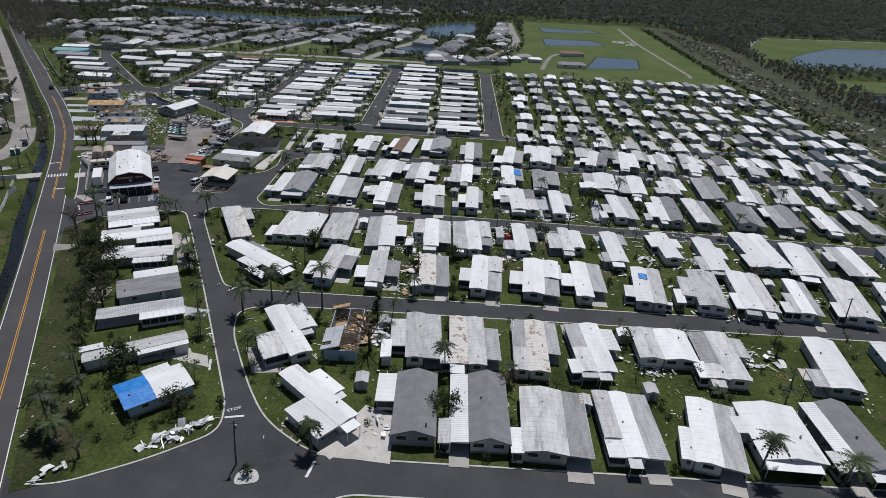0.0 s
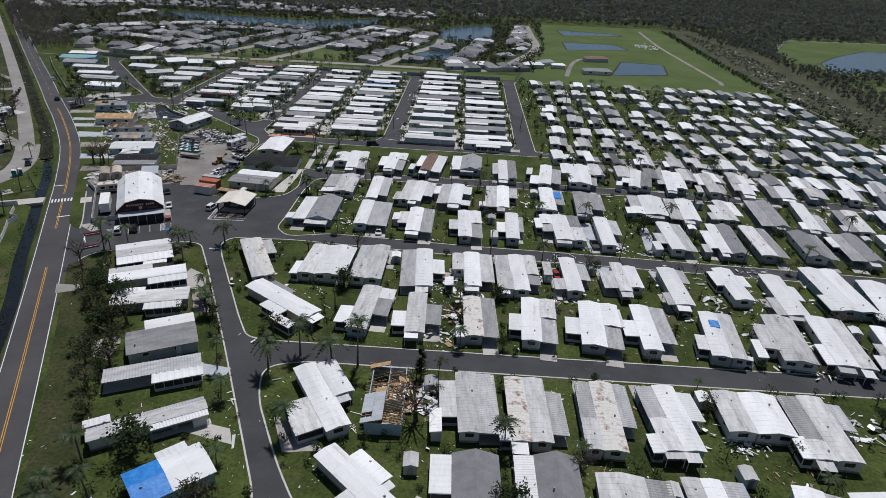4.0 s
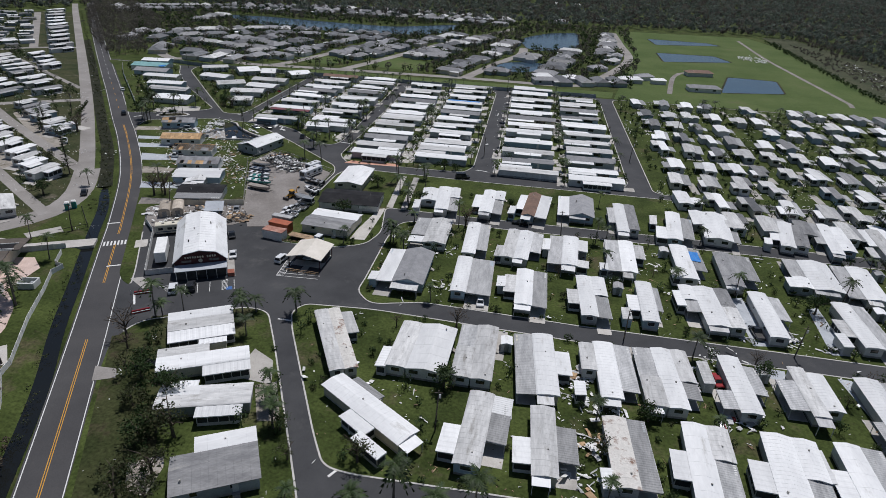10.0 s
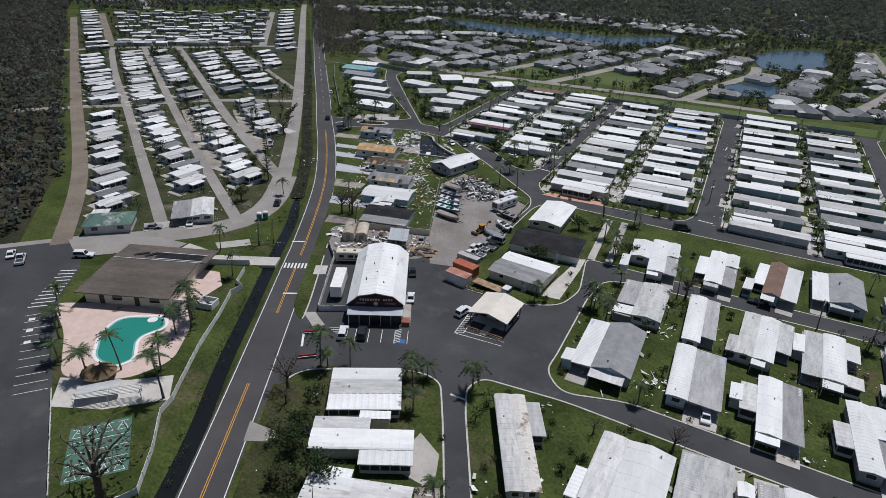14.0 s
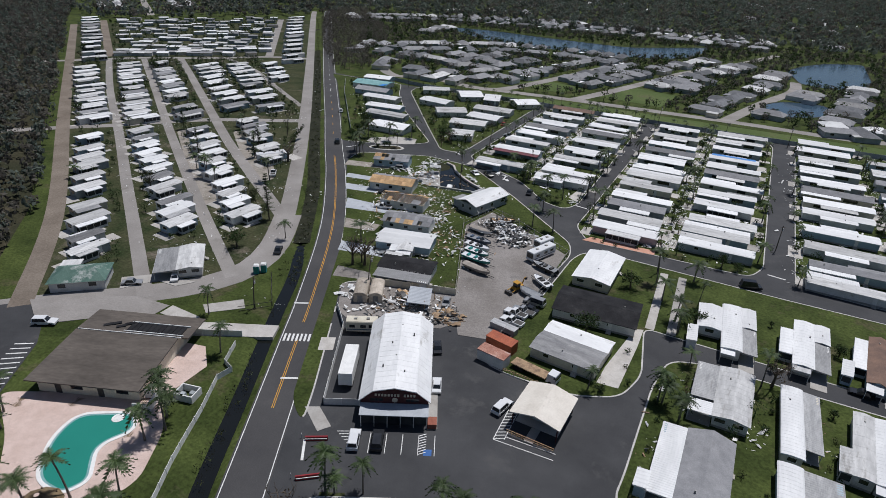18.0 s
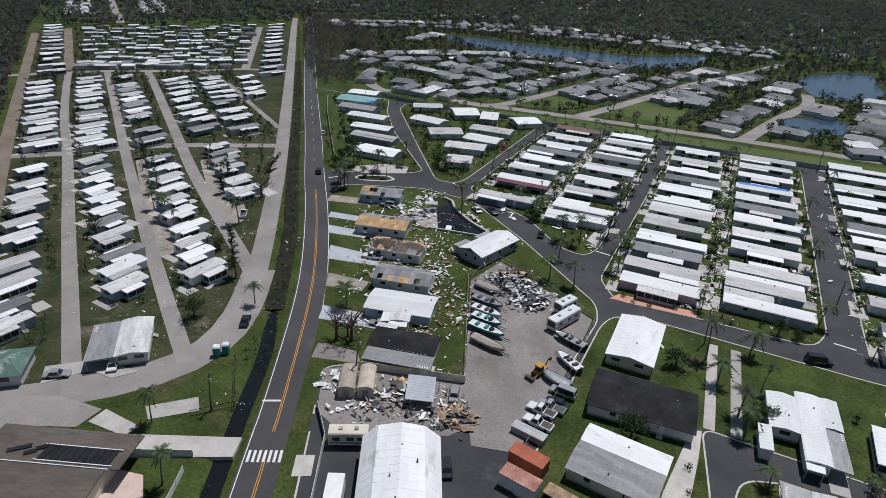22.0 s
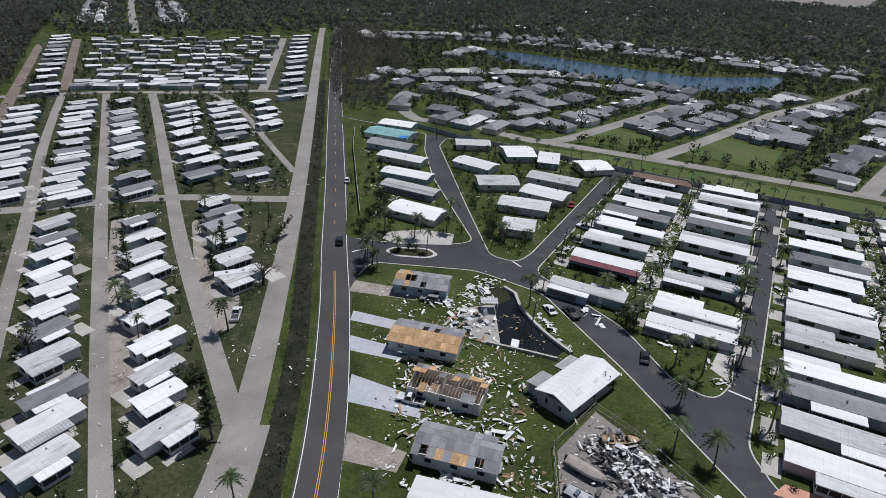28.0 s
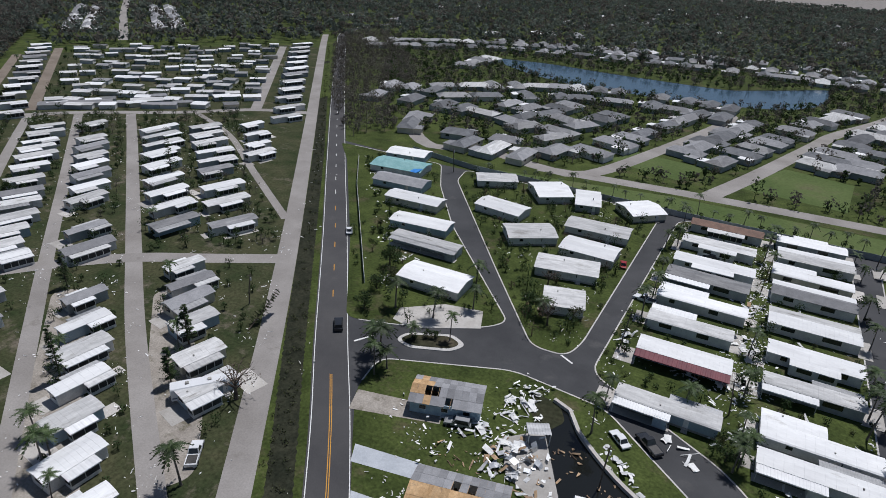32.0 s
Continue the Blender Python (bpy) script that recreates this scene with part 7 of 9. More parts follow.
for x, y, a in ((-126.3, 209.8, 26), (-123.1, 211.4, 26)):
    root = thing("barrel_shed", x, y, a, "tan barrel-roofed storage shed, battered", "shed", "sheds in the yard", z=0.11)
    mb = MB()
    mb.box(-1.5, -3.4, 0, 1.5, 3.4, 1.9)
    part("body", mb, "tan_tin", root)
    mb = MB()
    prof = [(1.6 * math.cos(t), 1.9 + 0.8 * math.sin(t)) for t in [math.pi * i / 8 for i in range(9)]]
    mb.extrude(prof, -3.5, 3.5)
    part("roof", mb, "tan_tin", root)
    mb = MB()
    mb.box(-0.6, -3.46, 0, 0.6, -3.39, 1.8)
    part("door", mb, "D", root)
sheet_thing(-112.7, 213.4, 22, 5.2, 6.4, 2.3, "drive_blue", "roof_sheet", "pale blue-grey metal roof sheet over rubble", 5)
for x, y in ((-115.0, 211.6), (-110.6, 211.8), (-114.8, 216.2), (-110.4, 216.4)):
    mb = MB()
    mb.box(-0.06, -0.06, 0, 0.06, 0.06, 2.2)
    ob = part("post", mb, "timber")
    ob.matrix_world = pose(x, y, 0.11)
    tagged(ob, "bare timber post holding up a loose roof sheet", "post", "posts in the yard")


# ---- vehicles ----
def car(paint, kind):
    """A car, pickup or van along +y."""
    root = new("car" if kind != "pickup" else "pickup_truck")
    L, w = {"car": (4.6, 1.8), "suv": (4.8, 1.9), "pickup": (5.6, 1.95), "van": (5.2, 2.0)}[kind]
    hi = {"car": 1.42, "suv": 1.75, "pickup": 1.8, "van": 2.1}[kind]
    b = MB()
    k = 0.72 if kind == "car" else 0.95
    prof = [(-L / 2, 0.35), (-L / 2, k - 0.08), (-L / 2 + 0.15, k), (L / 2 - 1.2, k), (L / 2 - 0.25, k - 0.1), (L / 2, k - 0.25), (L / 2, 0.35)]
    n = len(prof)
    for s, ww in ((-1, w / 2 - 0.06), (-1, w / 2), (1, w / 2), (1, w / 2 - 0.06)):
        b.v += [(s * ww, y, z) for y, z in prof]
    for r in range(3):
        for i in range(n):
            j = (i + 1) % n
            b.f.append((r * n + i, (r + 1) * n + i, (r + 1) * n + j, r * n + j))
            b.m.append(0)
    b.f += [tuple(range(n)), tuple(3 * n + i for i in reversed(range(n)))]
    b.m += [0, 0]
    part("body", b, paint, root)
    f0, f1 = {"car": (-1.45, 0.95), "suv": (-2.25, 1.0), "pickup": (-0.6, 1.25), "van": (-2.5, 1.6)}[kind]
    g, rf = MB(), MB()
    i0, i1 = f0 + 0.45, f1 - 0.6
    if kind in ("suv", "van"):
        i0 = f0 + 0.15
    a = w / 2 - 0.06
    c = w / 2 - 0.24
    lo = [(-a, f0, k - 0.02), (a, f0, k - 0.02), (a, f1, k - 0.02), (-a, f1, k - 0.02)]
    up = [(-c, i0, hi - 0.05), (c, i0, hi - 0.05), (c, i1, hi - 0.05), (-c, i1, hi - 0.05)]
    g.hexa(lo + up)
    part("cabin", g, paint, root)
    for nm, i, out in (("rear_window", 0, (0, -0.012)), ("side_window", 1, (0.012, 0)), ("windscreen", 2, (0, 0.012)), ("side_window", 3, (-0.012, 0))):
        j = (i + 1) % 4
        p = [Vector(lo[i]), Vector(lo[j]), Vector(up[j]), Vector(up[i])]
        mid = sum(p, Vector()) / 4
        q = MB()
        o = Vector((*out, 0.006))
        near = [mid + (v - mid) * 0.86 for v in p]
        q.hexa([tuple(v - o) for v in near] + [tuple(v + o) for v in near])
        part(nm, q, "glass", root)
    rf.box(-c - 0.02, i0 - 0.02, hi - 0.06, c + 0.02, i1 + 0.02, hi, 0, 0.06)
    part("roof", rf, paint, root)
    if kind == "pickup":
        bed = MB()
        bed.box(-0.8, -L / 2 + 0.2, k - 0.02, 0.8, -0.75, k + 0.02)
        part("load_bed", bed, "steel", root)
    for sx in (-1, 1):
        for yy in (-L / 2 + 0.95, L / 2 - 0.95):
            wh = MB()
            wh.tube([(sx * (w / 2 - 0.2), yy, 0.33), (sx * (w / 2 + 0.02), yy, 0.33)], [0.33, 0.33], 12)
            part("wheel", wh, "tyre", root)
    return root


CARS = {}


def put_car(x, y, a, paint, kind, label, z=0.06):
    key = (paint, kind)
    m = pose(x, y, z, 0, 0, a)
    if key not in CARS:
        CARS[key] = car(paint, kind)
        CARS[key].matrix_world = m
        ob = CARS[key]
    else:
        ob = copy_thing(CARS[key], m)
    return tagged(ob, label, "car" if kind != "pickup" else "pickup", "parked cars")


PARKED = [
    (-101.5, 169.6, 25, "car_w", "suv", "white car parked before the hall"), (-98.0, 171.4, 25, "car_k", "suv", "dark red-brown car parked before the hall"),
    (-82.6, 189.4, -12, "car_w", "suv", "white estate car on the forecourt"), (-199.4, 303.4, 36, "car_k", "suv", "dark car on the asphalt road"),
    (-187.9, 157.6, 50, "car_w", "pickup", "white pickup in the car park"), (-192.5, 158.2, 50, "car_w", "car", "white car in the car park"), (-176.9, 166.4, -60, "car_w", "suv", "white car beside the clubhouse"),
    (-30.3, 179.6, 5, "car_w", "car", "white car on a concrete drive"), (-91.5, 142.6, -65, "car_k", "car", "dark car beside a home"), (-175.4, 186.6, -55, "car_s", "car", "silver car on a drive"),
    (-22.3, 227.6, 85, "car_k", "car", "small dark cart on the street"), (-43.6, 262.6, -75, "car_k", "van", "dark van parked by the street"),
    (-131.6, 230.2, 100, "car_s", "car", "silver car under a tree"), (-149.0, 256.6, 100, "car_w", "pickup", "white pickup buried in scrap"), (-163.2, 289.6, 105, "car_s", "suv", "silver car on a sandy drive"),
    (-137.2, 300.6, 46, "car_w", "car", "white car parked by the canal"), (-169.0, 193.6, 40, "car_w", "car", "white car under a carport"),
    (-157.4, 217.2, 30, "car_k", "car", "dark wrecked car on the verge"), (-196.4, 261.2, 35, "car_w", "pickup", "white pickup on a gravel patch"), (-91.4, 220.0, 80, "car_w", "pickup", "white pickup in the boat yard"),
    (-91.0, 216.6, 80, "car_w", "pickup", "white pickup in the boat yard"), (-132.4, 301.9, 46, "car_k", "pickup", "dark pickup with white cover on the street"), (-113.8, 293.4, 10, "car_k", "car", "small dark cart by the kerb"),
    (-152.4, 367.6, 10, "car_r", "car", "red car on a drive"), (-143.4, 351.8, 80, "car_w", "pickup", "white pickup beside scrap"), (53.0, 126.0, 70, "car_w", "van", "white van at the kerb"),
    (-95.8, 189.0, 25, "car_w", "car", "white cart beside the hall"), (-101.2, 199.8, 30, "car_k", "car", "dark cart behind the hall"), (-90.2, 221.8, 82, "car_s", "pickup", "silver pickup in the boat yard")
]
PARKED += [
    (-107.4, 216.8, 20, "car_s", "car", "grey cart in the yard"), (-226, 344, 36, "car_w", "car", "white car on the asphalt road"),
    (-400, 577, 36, "car_k", "car", "dark car on the asphalt road"), (-132, 386, 90, "car_k", "car", "dark car beside a home"), (-89.4, 223.4, 82, "car_k", "car", "dark car in the boat yard"),
    (18.6, 160.0, 10, "car_r", "car", "dark red car between two homes"), (32.4, 179.4, 2, "car_k", "pickup", "dark pickup on a blue-grey drive"),
    (-89.2, 226.8, 84, "car_s", "van", "grey van in the boat yard"),
    (-154.8, 267.0, 100, "car_k", "car", "dark car beside a wrecked house"),
]
for p in PARKED:
    put_car(*p)


def boat(hull, deck, L=7.0, w=2.3, cover=""):
    root = new("motor_boat")
    rings = [(-0.5, 0.95, 0.6), (-0.3, 1.0, 0.45), (0.0, 1.0, 0.42), (0.25, 0.85, 0.45), (0.42, 0.45, 0.6), (0.5, 0.05, 0.9)]
    b = MB()
    for f, ww, zb in rings:
        s = ww * w / 2
        b.v += [(-s, f * L, 1.35 + 0.15 * (f > 0.2)), (-s * 0.8, f * L, zb + 0.2), (0, f * L, zb), (s * 0.8, f * L, zb + 0.2), (s, f * L, 1.35 + 0.15 * (f > 0.2))]
    for i in range(len(rings) - 1):
        for j in range(4):
            b.f.append((i * 5 + j, i * 5 + j + 1, (i + 1) * 5 + j + 1, (i + 1) * 5 + j))
            b.m.append(0)
    b.f.append((4, 3, 2, 1, 0))
    b.m.append(0)
    part("hull", b, hull, root)
    d = MB()
    for i in range(len(rings) - 1):
        (f0, w0, _), (f1, w1, _) = rings[i], rings[i + 1]
        up = 0.32 if cover else -0.08
        d.face([(-w0 * w / 2 * 0.93, f0 * L, 1.3), (0, f0 * L, 1.3 + up), (0, f1 * L, 1.35 + up * (i < 4)), (-w1 * w / 2 * 0.93, f1 * L, 1.36)])
        d.face([(w0 * w / 2 * 0.93, f0 * L, 1.3), (0, f0 * L, 1.3 + up), (0, f1 * L, 1.35 + up * (i < 4)), (w1 * w / 2 * 0.93, f1 * L, 1.36)])
    part("cover" if cover else "deck", d, cover or deck, root)
    if not cover:
        for yy in (-0.28, -0.02):
            mb = MB()
            mb.box(-0.7, yy * L - 0.4, 1.25, 0.7, yy * L + 0.4, 1.65, 0, 0.1)
            part("seat", mb, hull if hull != "car_w" else "steel", root)
        mb = MB()
        mb.hexa([(-0.8, 0.12 * L, 1.3), (0.8, 0.12 * L, 1.3), (0.6, 0.2 * L, 1.3), (-0.6, 0.2 * L, 1.3), (-0.75, 0.1 * L, 1.85), (0.75, 0.1 * L, 1.85), (0.7, 0.11 * L, 1.85), (-0.7, 0.11 * L, 1.85)])
        part("windscreen", mb, "glass", root)
    mb = MB()
    mb.box(-0.25, -0.5 * L - 0.5, 0.5, 0.25, -0.5 * L, 1.7, 0, 0.06)
    part("outboard_motor", mb, "steel", root)
    t = MB()
    t.board((-0.6, -0.45 * L, 0.4), (-0.6, 0.3 * L, 0.4), 0.1, 0.12)
    t.board((0.6, -0.45 * L, 0.4), (0.6, 0.3 * L, 0.4), 0.1, 0.12)
    t.board((0, 0.2 * L, 0.4), (0, 0.68 * L, 0.45), 0.12, 0.12)
    part("trailer_frame", t, "steel", root)
    for s in (-1, 1):
        wh = MB()
        wh.tube([(s * 0.9, -0.15 * L, 0.32), (s * 1.1, -0.15 * L, 0.32)], [0.32, 0.32], 10)
        part("wheel", wh, "tyre", root)
    return root


for x, y, a, hull, deck, cover, L, label in (
        (-115.8, 256.0, -103, "car_w", "canvas", "canvas", 7.2, "white motor boat under a tan cover on its trailer"), (-113.6, 249.8, -100, "hull_n", "car_s", "", 8.0, "navy motor boat on its trailer"),
        (-112.2, 245.8, -100, "car_w", "car_w", "", 7.6, "white motor boat on its trailer"), (-111.0, 242.6, -100, "hull_g", "car_w", "", 7.4, "green and white motor boat on its trailer"),
        (-109.6, 239.0, -99, "hull_g", "car_w", "", 8.6, "teal and white motor boat on its trailer"), (-107.4, 234.2, -104, "canvas", "canvas", "canvas", 8.2, "tan-covered motor boat on its trailer"),
        (-92.4, 244.0, 72, "steel", "car_s", "", 7.6, "dark motor boat on its trailer"), (-90.6, 236.4, 55, "car_w", "car_w", "", 6.6, "white motor boat tipped on its trailer"),
        (-91.4, 229.6, 70, "car_w", "canvas", "car_s", 6.4, "grey-covered boat on its trailer"), (-138.5, 245.8, 100, "car_w", "car_s", "", 6.4, "white boat stranded beside a wrecked house"),
        (-112.4, 265.6, -60, "steel", "wood_bits", "", 7.0, "dark boat tipped into the scrap")):
    ob = boat(hull, deck, L, 2.4, cover)
    ob.matrix_world = pose(x, y, 0.11, 0, 0, a)
    tagged(ob, label, "boat", "boats in the yard")


def caravan(x, y, a, L, label, wall="car_w"):
    root = thing("caravan", x, y, a, label, "caravan", "caravans", z=0.11)
    mb = MB()
    mb.extrude([(-1.25, 0.5), (-1.25, 2.75), (-1.1, 2.95), (1.1, 2.95), (1.25, 2.75), (1.25, 0.5)], -L / 2, L / 2)
    part("body", mb, wall, root)
    for yy in (-0.3, 0.05, 0.32):
        mb = MB()
        mb.box(1.22, yy * L - 0.6, 1.5, 1.3, yy * L + 0.6, 2.2)
        part("window", mb, "glass", root)
    mb = MB()
    mb.box(-1.0, -L / 2 - 0.06, 1.2, 1.0, -L / 2 + 0.02, 2.6)
    part("end_window", mb, "glass", root)
    for yy in (-0.2, 0.2):
        mb = MB()
        mb.box(-0.35, yy * L - 0.35, 2.94, 0.35, yy * L + 0.35, 3.2, 0, 0.06)
        part("roof_unit", mb, "skirt", root)
    for s in (-1, 1):
        for yy in (-0.6, 0.3):
            wh = MB()
            wh.tube([(s * 1.0, yy, 0.36), (s * 1.22, yy, 0.36)], [0.36, 0.36], 10)
            part("wheel", wh, "tyre", root)
    mb = MB()
    mb.box(1.24, -L / 2 + 0.2, 0.9, 1.27, L / 2 - 0.2, 1.15)
    part("stripe", mb, "hull_n", root)
    return root


caravan(-95.6, 250.6, -22, 9.2, "white caravan in the boat yard")
caravan(-96.8, 256.4, -24, 5.6, "small white caravan beside a larger one")
caravan(-118.2, 197.6, -63, 6.6, "white caravan beside the hall", "wall_y")
caravan(-207.2, 272.2, -40, 9.6, "white caravan among stripped trees")
root = thing("box_trailer", -112.4, 184.2, 25, "white box trailer behind the hall fence", "trailer", z=0.04)
mb = MB()
mb.box(-1.3, -4.6, 0.9, 1.3, 4.6, 3.6)
part("box", mb, "trim", root)
for s in (-1, 1):
    for yy in (-3.4, -2.4, 3.2):
        wh = MB()
        wh.tube([(s * 1.0, yy, 0.48), (s * 1.28, yy, 0.48)], [0.48, 0.48], 10)
        part("wheel", wh, "tyre", root)
for x, y, a, m1, m2, label in ((-89.6, 206.6, 78, "orange", "orange", "rust-orange steel shipping container"), (-89.4, 201.6, 80, "wall_w", "rust_top", "white container with rusty red roof"), (-91.6, 213.2, 80, "g", "g", "low grey steel storage container")):
    root = thing("shipping_container", x, y, a, label, "container", "containers", z=0.11)
    mb = MB()
    mb.box(-1.35 if m1 != "g" else -0.9, -3.1, 0, 1.35 if m1 != "g" else 0.9, 3.1, 2.5 if m1 != "g" else 1.3)
    part("body", mb, m1, root)
    mb = MB()
    corrugated(mb, -1.38 if m1 != "g" else -0.92, 1.38 if m1 != "g" else 0.92, -3.15, 3.15, 2.54 if m1 != "g" else 1.34, 2.6 if m1 != "g" else 1.4, 0.5)
    part("roof", mb, m2, root)
root = thing("flatbed_truck", -81.0, 202.0, -101, "white flatbed truck beside the kerb", "truck", z=0.05)
mb = MB()
mb.box(-1.2, 3.4, 0.6, 1.2, 5.4, 2.4, 0, 0.15)
part("cab", mb, "car_w", root)
mb = MB()
mb.box(-1.1, 4.9, 1.5, 1.1, 5.45, 2.2)
part("windscreen", mb, "glass", root)
mb = MB()
mb.box(-1.25, -4.6, 0.95, 1.25, 3.2, 1.15)
part("load_bed", mb, "wood_bits", root)
for s in (-1, 1):
    for yy in (-3.2, -2.2, 4.3):
        wh = MB()
        wh.tube([(s * 0.95, yy, 0.48), (s * 1.22, yy, 0.48)], [0.48, 0.48], 10)
        part("wheel", wh, "tyre", root)


def digger(x, y, a, size):
    root = thing("backhoe", x, y, a, "yellow backhoe loader parked in the boat yard", "digger", z=0.11)
    root.scale = (size, size, size)
    for nm, b, m_ in (("body", (-0.9, -1.2, 0.7, 0.9, 2.6, 1.6), "machine"), ("cab", (-0.85, -0.6, 1.6, 0.85, 1.0, 2.9), "glass"), ("cab_roof", (-1.0, -0.8, 2.9, 1.0, 1.2, 3.05), "machine"),
                      ("bucket", (-1.3, -3.9, 0.1, 1.3, -3.0, 1.0), "steel")):
        mb = MB()
        mb.box(*b, 0, 0.04)
        part(nm, mb, m_, root)
    for s in (-0.95, 0.95):
        mb = MB()
        mb.board((s, 0.4, 1.4), (s, -3.2, 0.7), 0.16, 0.25)
        part("loader_arm", mb, "machine", root)
    mb = MB()
    mb.tube([(0, 2.5, 1.2), (0, 3.6, 3.4), (0, 4.3, 3.6)], [0.2, 0.16, 0.12], 6)
    part("boom", mb, "machine", root)
    mb = MB()
    mb.box(-0.35, 4.0, 2.6, 0.35, 4.6, 3.4)
    part("hoe_bucket", mb, "steel", root)
    for s in (-1, 1):
        for yy, r in ((1.6, 0.75), (-0.9, 0.5)):
            wh = MB()
            wh.tube([(s * 0.75, yy, r), (s * 1.2, yy, r)], [r, r], 12)
            part("wheel", wh, "tyre", root)


digger(-95.2, 230.4, -22, 0.78)
for i, (x, y) in enumerate(((-154.3, 205.4), (-153.3, 206.9))):
    root = thing("portable_toilet", x, y, 33, "teal portable toilet with white roof on the grass", "toilet", "portable toilets")
    mb = MB()
    mb.box(-0.65, -0.65, 0, 0.65, 0.65, 2.1)
    part("cabin", mb, "portable", root)
    mb = MB()
    mb.box(-0.7, -0.7, 2.1, 0.7, 0.7, 2.4, 0, 0.2)
    part("roof", mb, "trim", root)
    mb = MB()
    mb.box(-0.45, -0.7, 0.1, 0.45, -0.64, 1.95)
    part("door", mb, "hull_g", root)


# ---- poles and cables ----
POLES = [(-30.6, 70.7, 9, 1.5), (-137.5, 288.5, 9, 1), (-126.8, 213.3, 9, 3), (67.9, 94.2, 8, -2), (-34.5, 135.8, 9, 1), (2, 171, 8, 0), (38, 172, 8, 2), (-10, 222, 8, -2), (-144, 193, 8, 2), (-66, 258, 9, -2),
         (-96, 300, 8, 2), (-38, 290, 8, 0), (-144, 330, 9, 3), (-90, 408, 10, 2), (-34, 409, 9, 0), (-225, 408, 9, -2), (20, 300, 8, 2), (-222, 300, 8, 3), (-121, 318, 8, -3), (72, 172, 8, 2), (95, 123, 8, -2)]
for x, y, h, lean in POLES:
    root = thing("utility_pole", x, y, 0, "leaning weathered wooden utility pole", "pole", "utility poles", z=0.05)
    mb = MB()
    mb.tube([(0, 0, 0), (lean * 0.12, 0, h * 0.5), (lean * 0.3, lean * 0.1, h)], [0.15, 0.13, 0.1], 7)
    part("shaft", mb, "pole", root)
    mb = MB()
    mb.board((lean * 0.28 - 0.7, 0.1, h - 0.6), (lean * 0.28 + 0.7, 0.1, h - 0.5), 0.1, 0.1)
    part("crossarm", mb, "pole", root)
    mb = MB()
    mb.tube([(lean * 0.28 + 0.25, 0.1, h - 1.6), (lean * 0.28 + 0.25, 0.1, h - 0.9)], [0.18, 0.18], 8)
    part("transformer", mb, "metal", root)


# ---- vegetation ----
def palm_meshes(seed, h, fronds, droop):
    r_ = random.Random(seed)
    lean = Vector((r_.uniform(-0.9, 0.3), r_.uniform(-0.5, 0.5), 0))
    tr = MB()
    pts = [tuple(lean * (f ** 1.6) * h * 0.12 + Vector((0, 0, f * h))) for f in (0, 0.25, 0.5, 0.75, 1)]
    tr.tube(pts, [0.24, 0.17, 0.15, 0.14, 0.15], 7)
    cr = MB()
    top = Vector(pts[-1])
    for i in range(fronds):
        az = 2 * math.pi * (i + r_.uniform(-0.3, 0.3)) / fronds
        up = r_.uniform(-0.25, 0.95)
        ln = r_.uniform(2.3, 3.3)
        d = Vector((math.cos(az), math.sin(az), 0))
        d = (d + Vector((-0.35, 0.1, 0))).normalized()
        side = Vector((-d.y, d.x, 0))
        prev = None
        n = 7
        for j in range(n + 1):
            f = j / n
            p = top + d * ln * f * math.cos(up * 0.7) + Vector((0, 0, ln * (math.sin(up) * f - droop * f * f)))
            if prev is not None:
                mid = (p + prev) / 2
                wl = 0.62 * math.sin(math.pi * min(1.0, 0.15 + 0.85 * f)) + 0.12
                for s in (-1, 1):
                    tip = mid + side * s * wl + d * 0.28 + Vector((0, 0, -0.30 * wl - 0.05))
                    cr.face([tuple(prev), tuple(prev + (p - prev) * 0.62), tuple(tip)])
                    tip2 = tip + d * 0.2
                    cr.face([tuple(prev + (p - prev) * 0.5), tuple(p), tuple(tip2)])
            prev = p
    return tr.mesh("trunk", ["palm_bark"]), cr.mesh("crown", ["palm_leaf"])


def leaf_cloud(mb, r_, n, c, rx, ry, rz, size):
    """Many small leaf blades in loose clumps within an egg shape."""
    clumps = []
    for i in range(max(5, n // 22)):
        v = Vector((r_.gauss(0, 1), r_.gauss(0, 1), r_.gauss(0, 1))).normalized() * r_.uniform(0.45, 1.0)
        clumps.append(Vector((v.x * rx, v.y * ry, v.z * rz)))
    for i in range(n):
        q = r_.choice(clumps)
        g = 0.24
        p = Vector(c) + q + Vector((r_.gauss(0, rx * g), r_.gauss(0, ry * g), r_.gauss(0, rz * g)))
        u = Vector((r_.gauss(0, 1), r_.gauss(0, 1), r_.gauss(0, 0.6))).normalized() * size * r_.uniform(0.6, 1.3)
        v = u.cross(Vector((r_.gauss(0, 1), r_.gauss(0, 1), r_.gauss(0, 1)))).normalized() * size * r_.uniform(0.3, 0.7)
        mb.face([tuple(p - u), tuple(p + v * 0.8 - u * 0.2), tuple(p + u), tuple(p - v)])


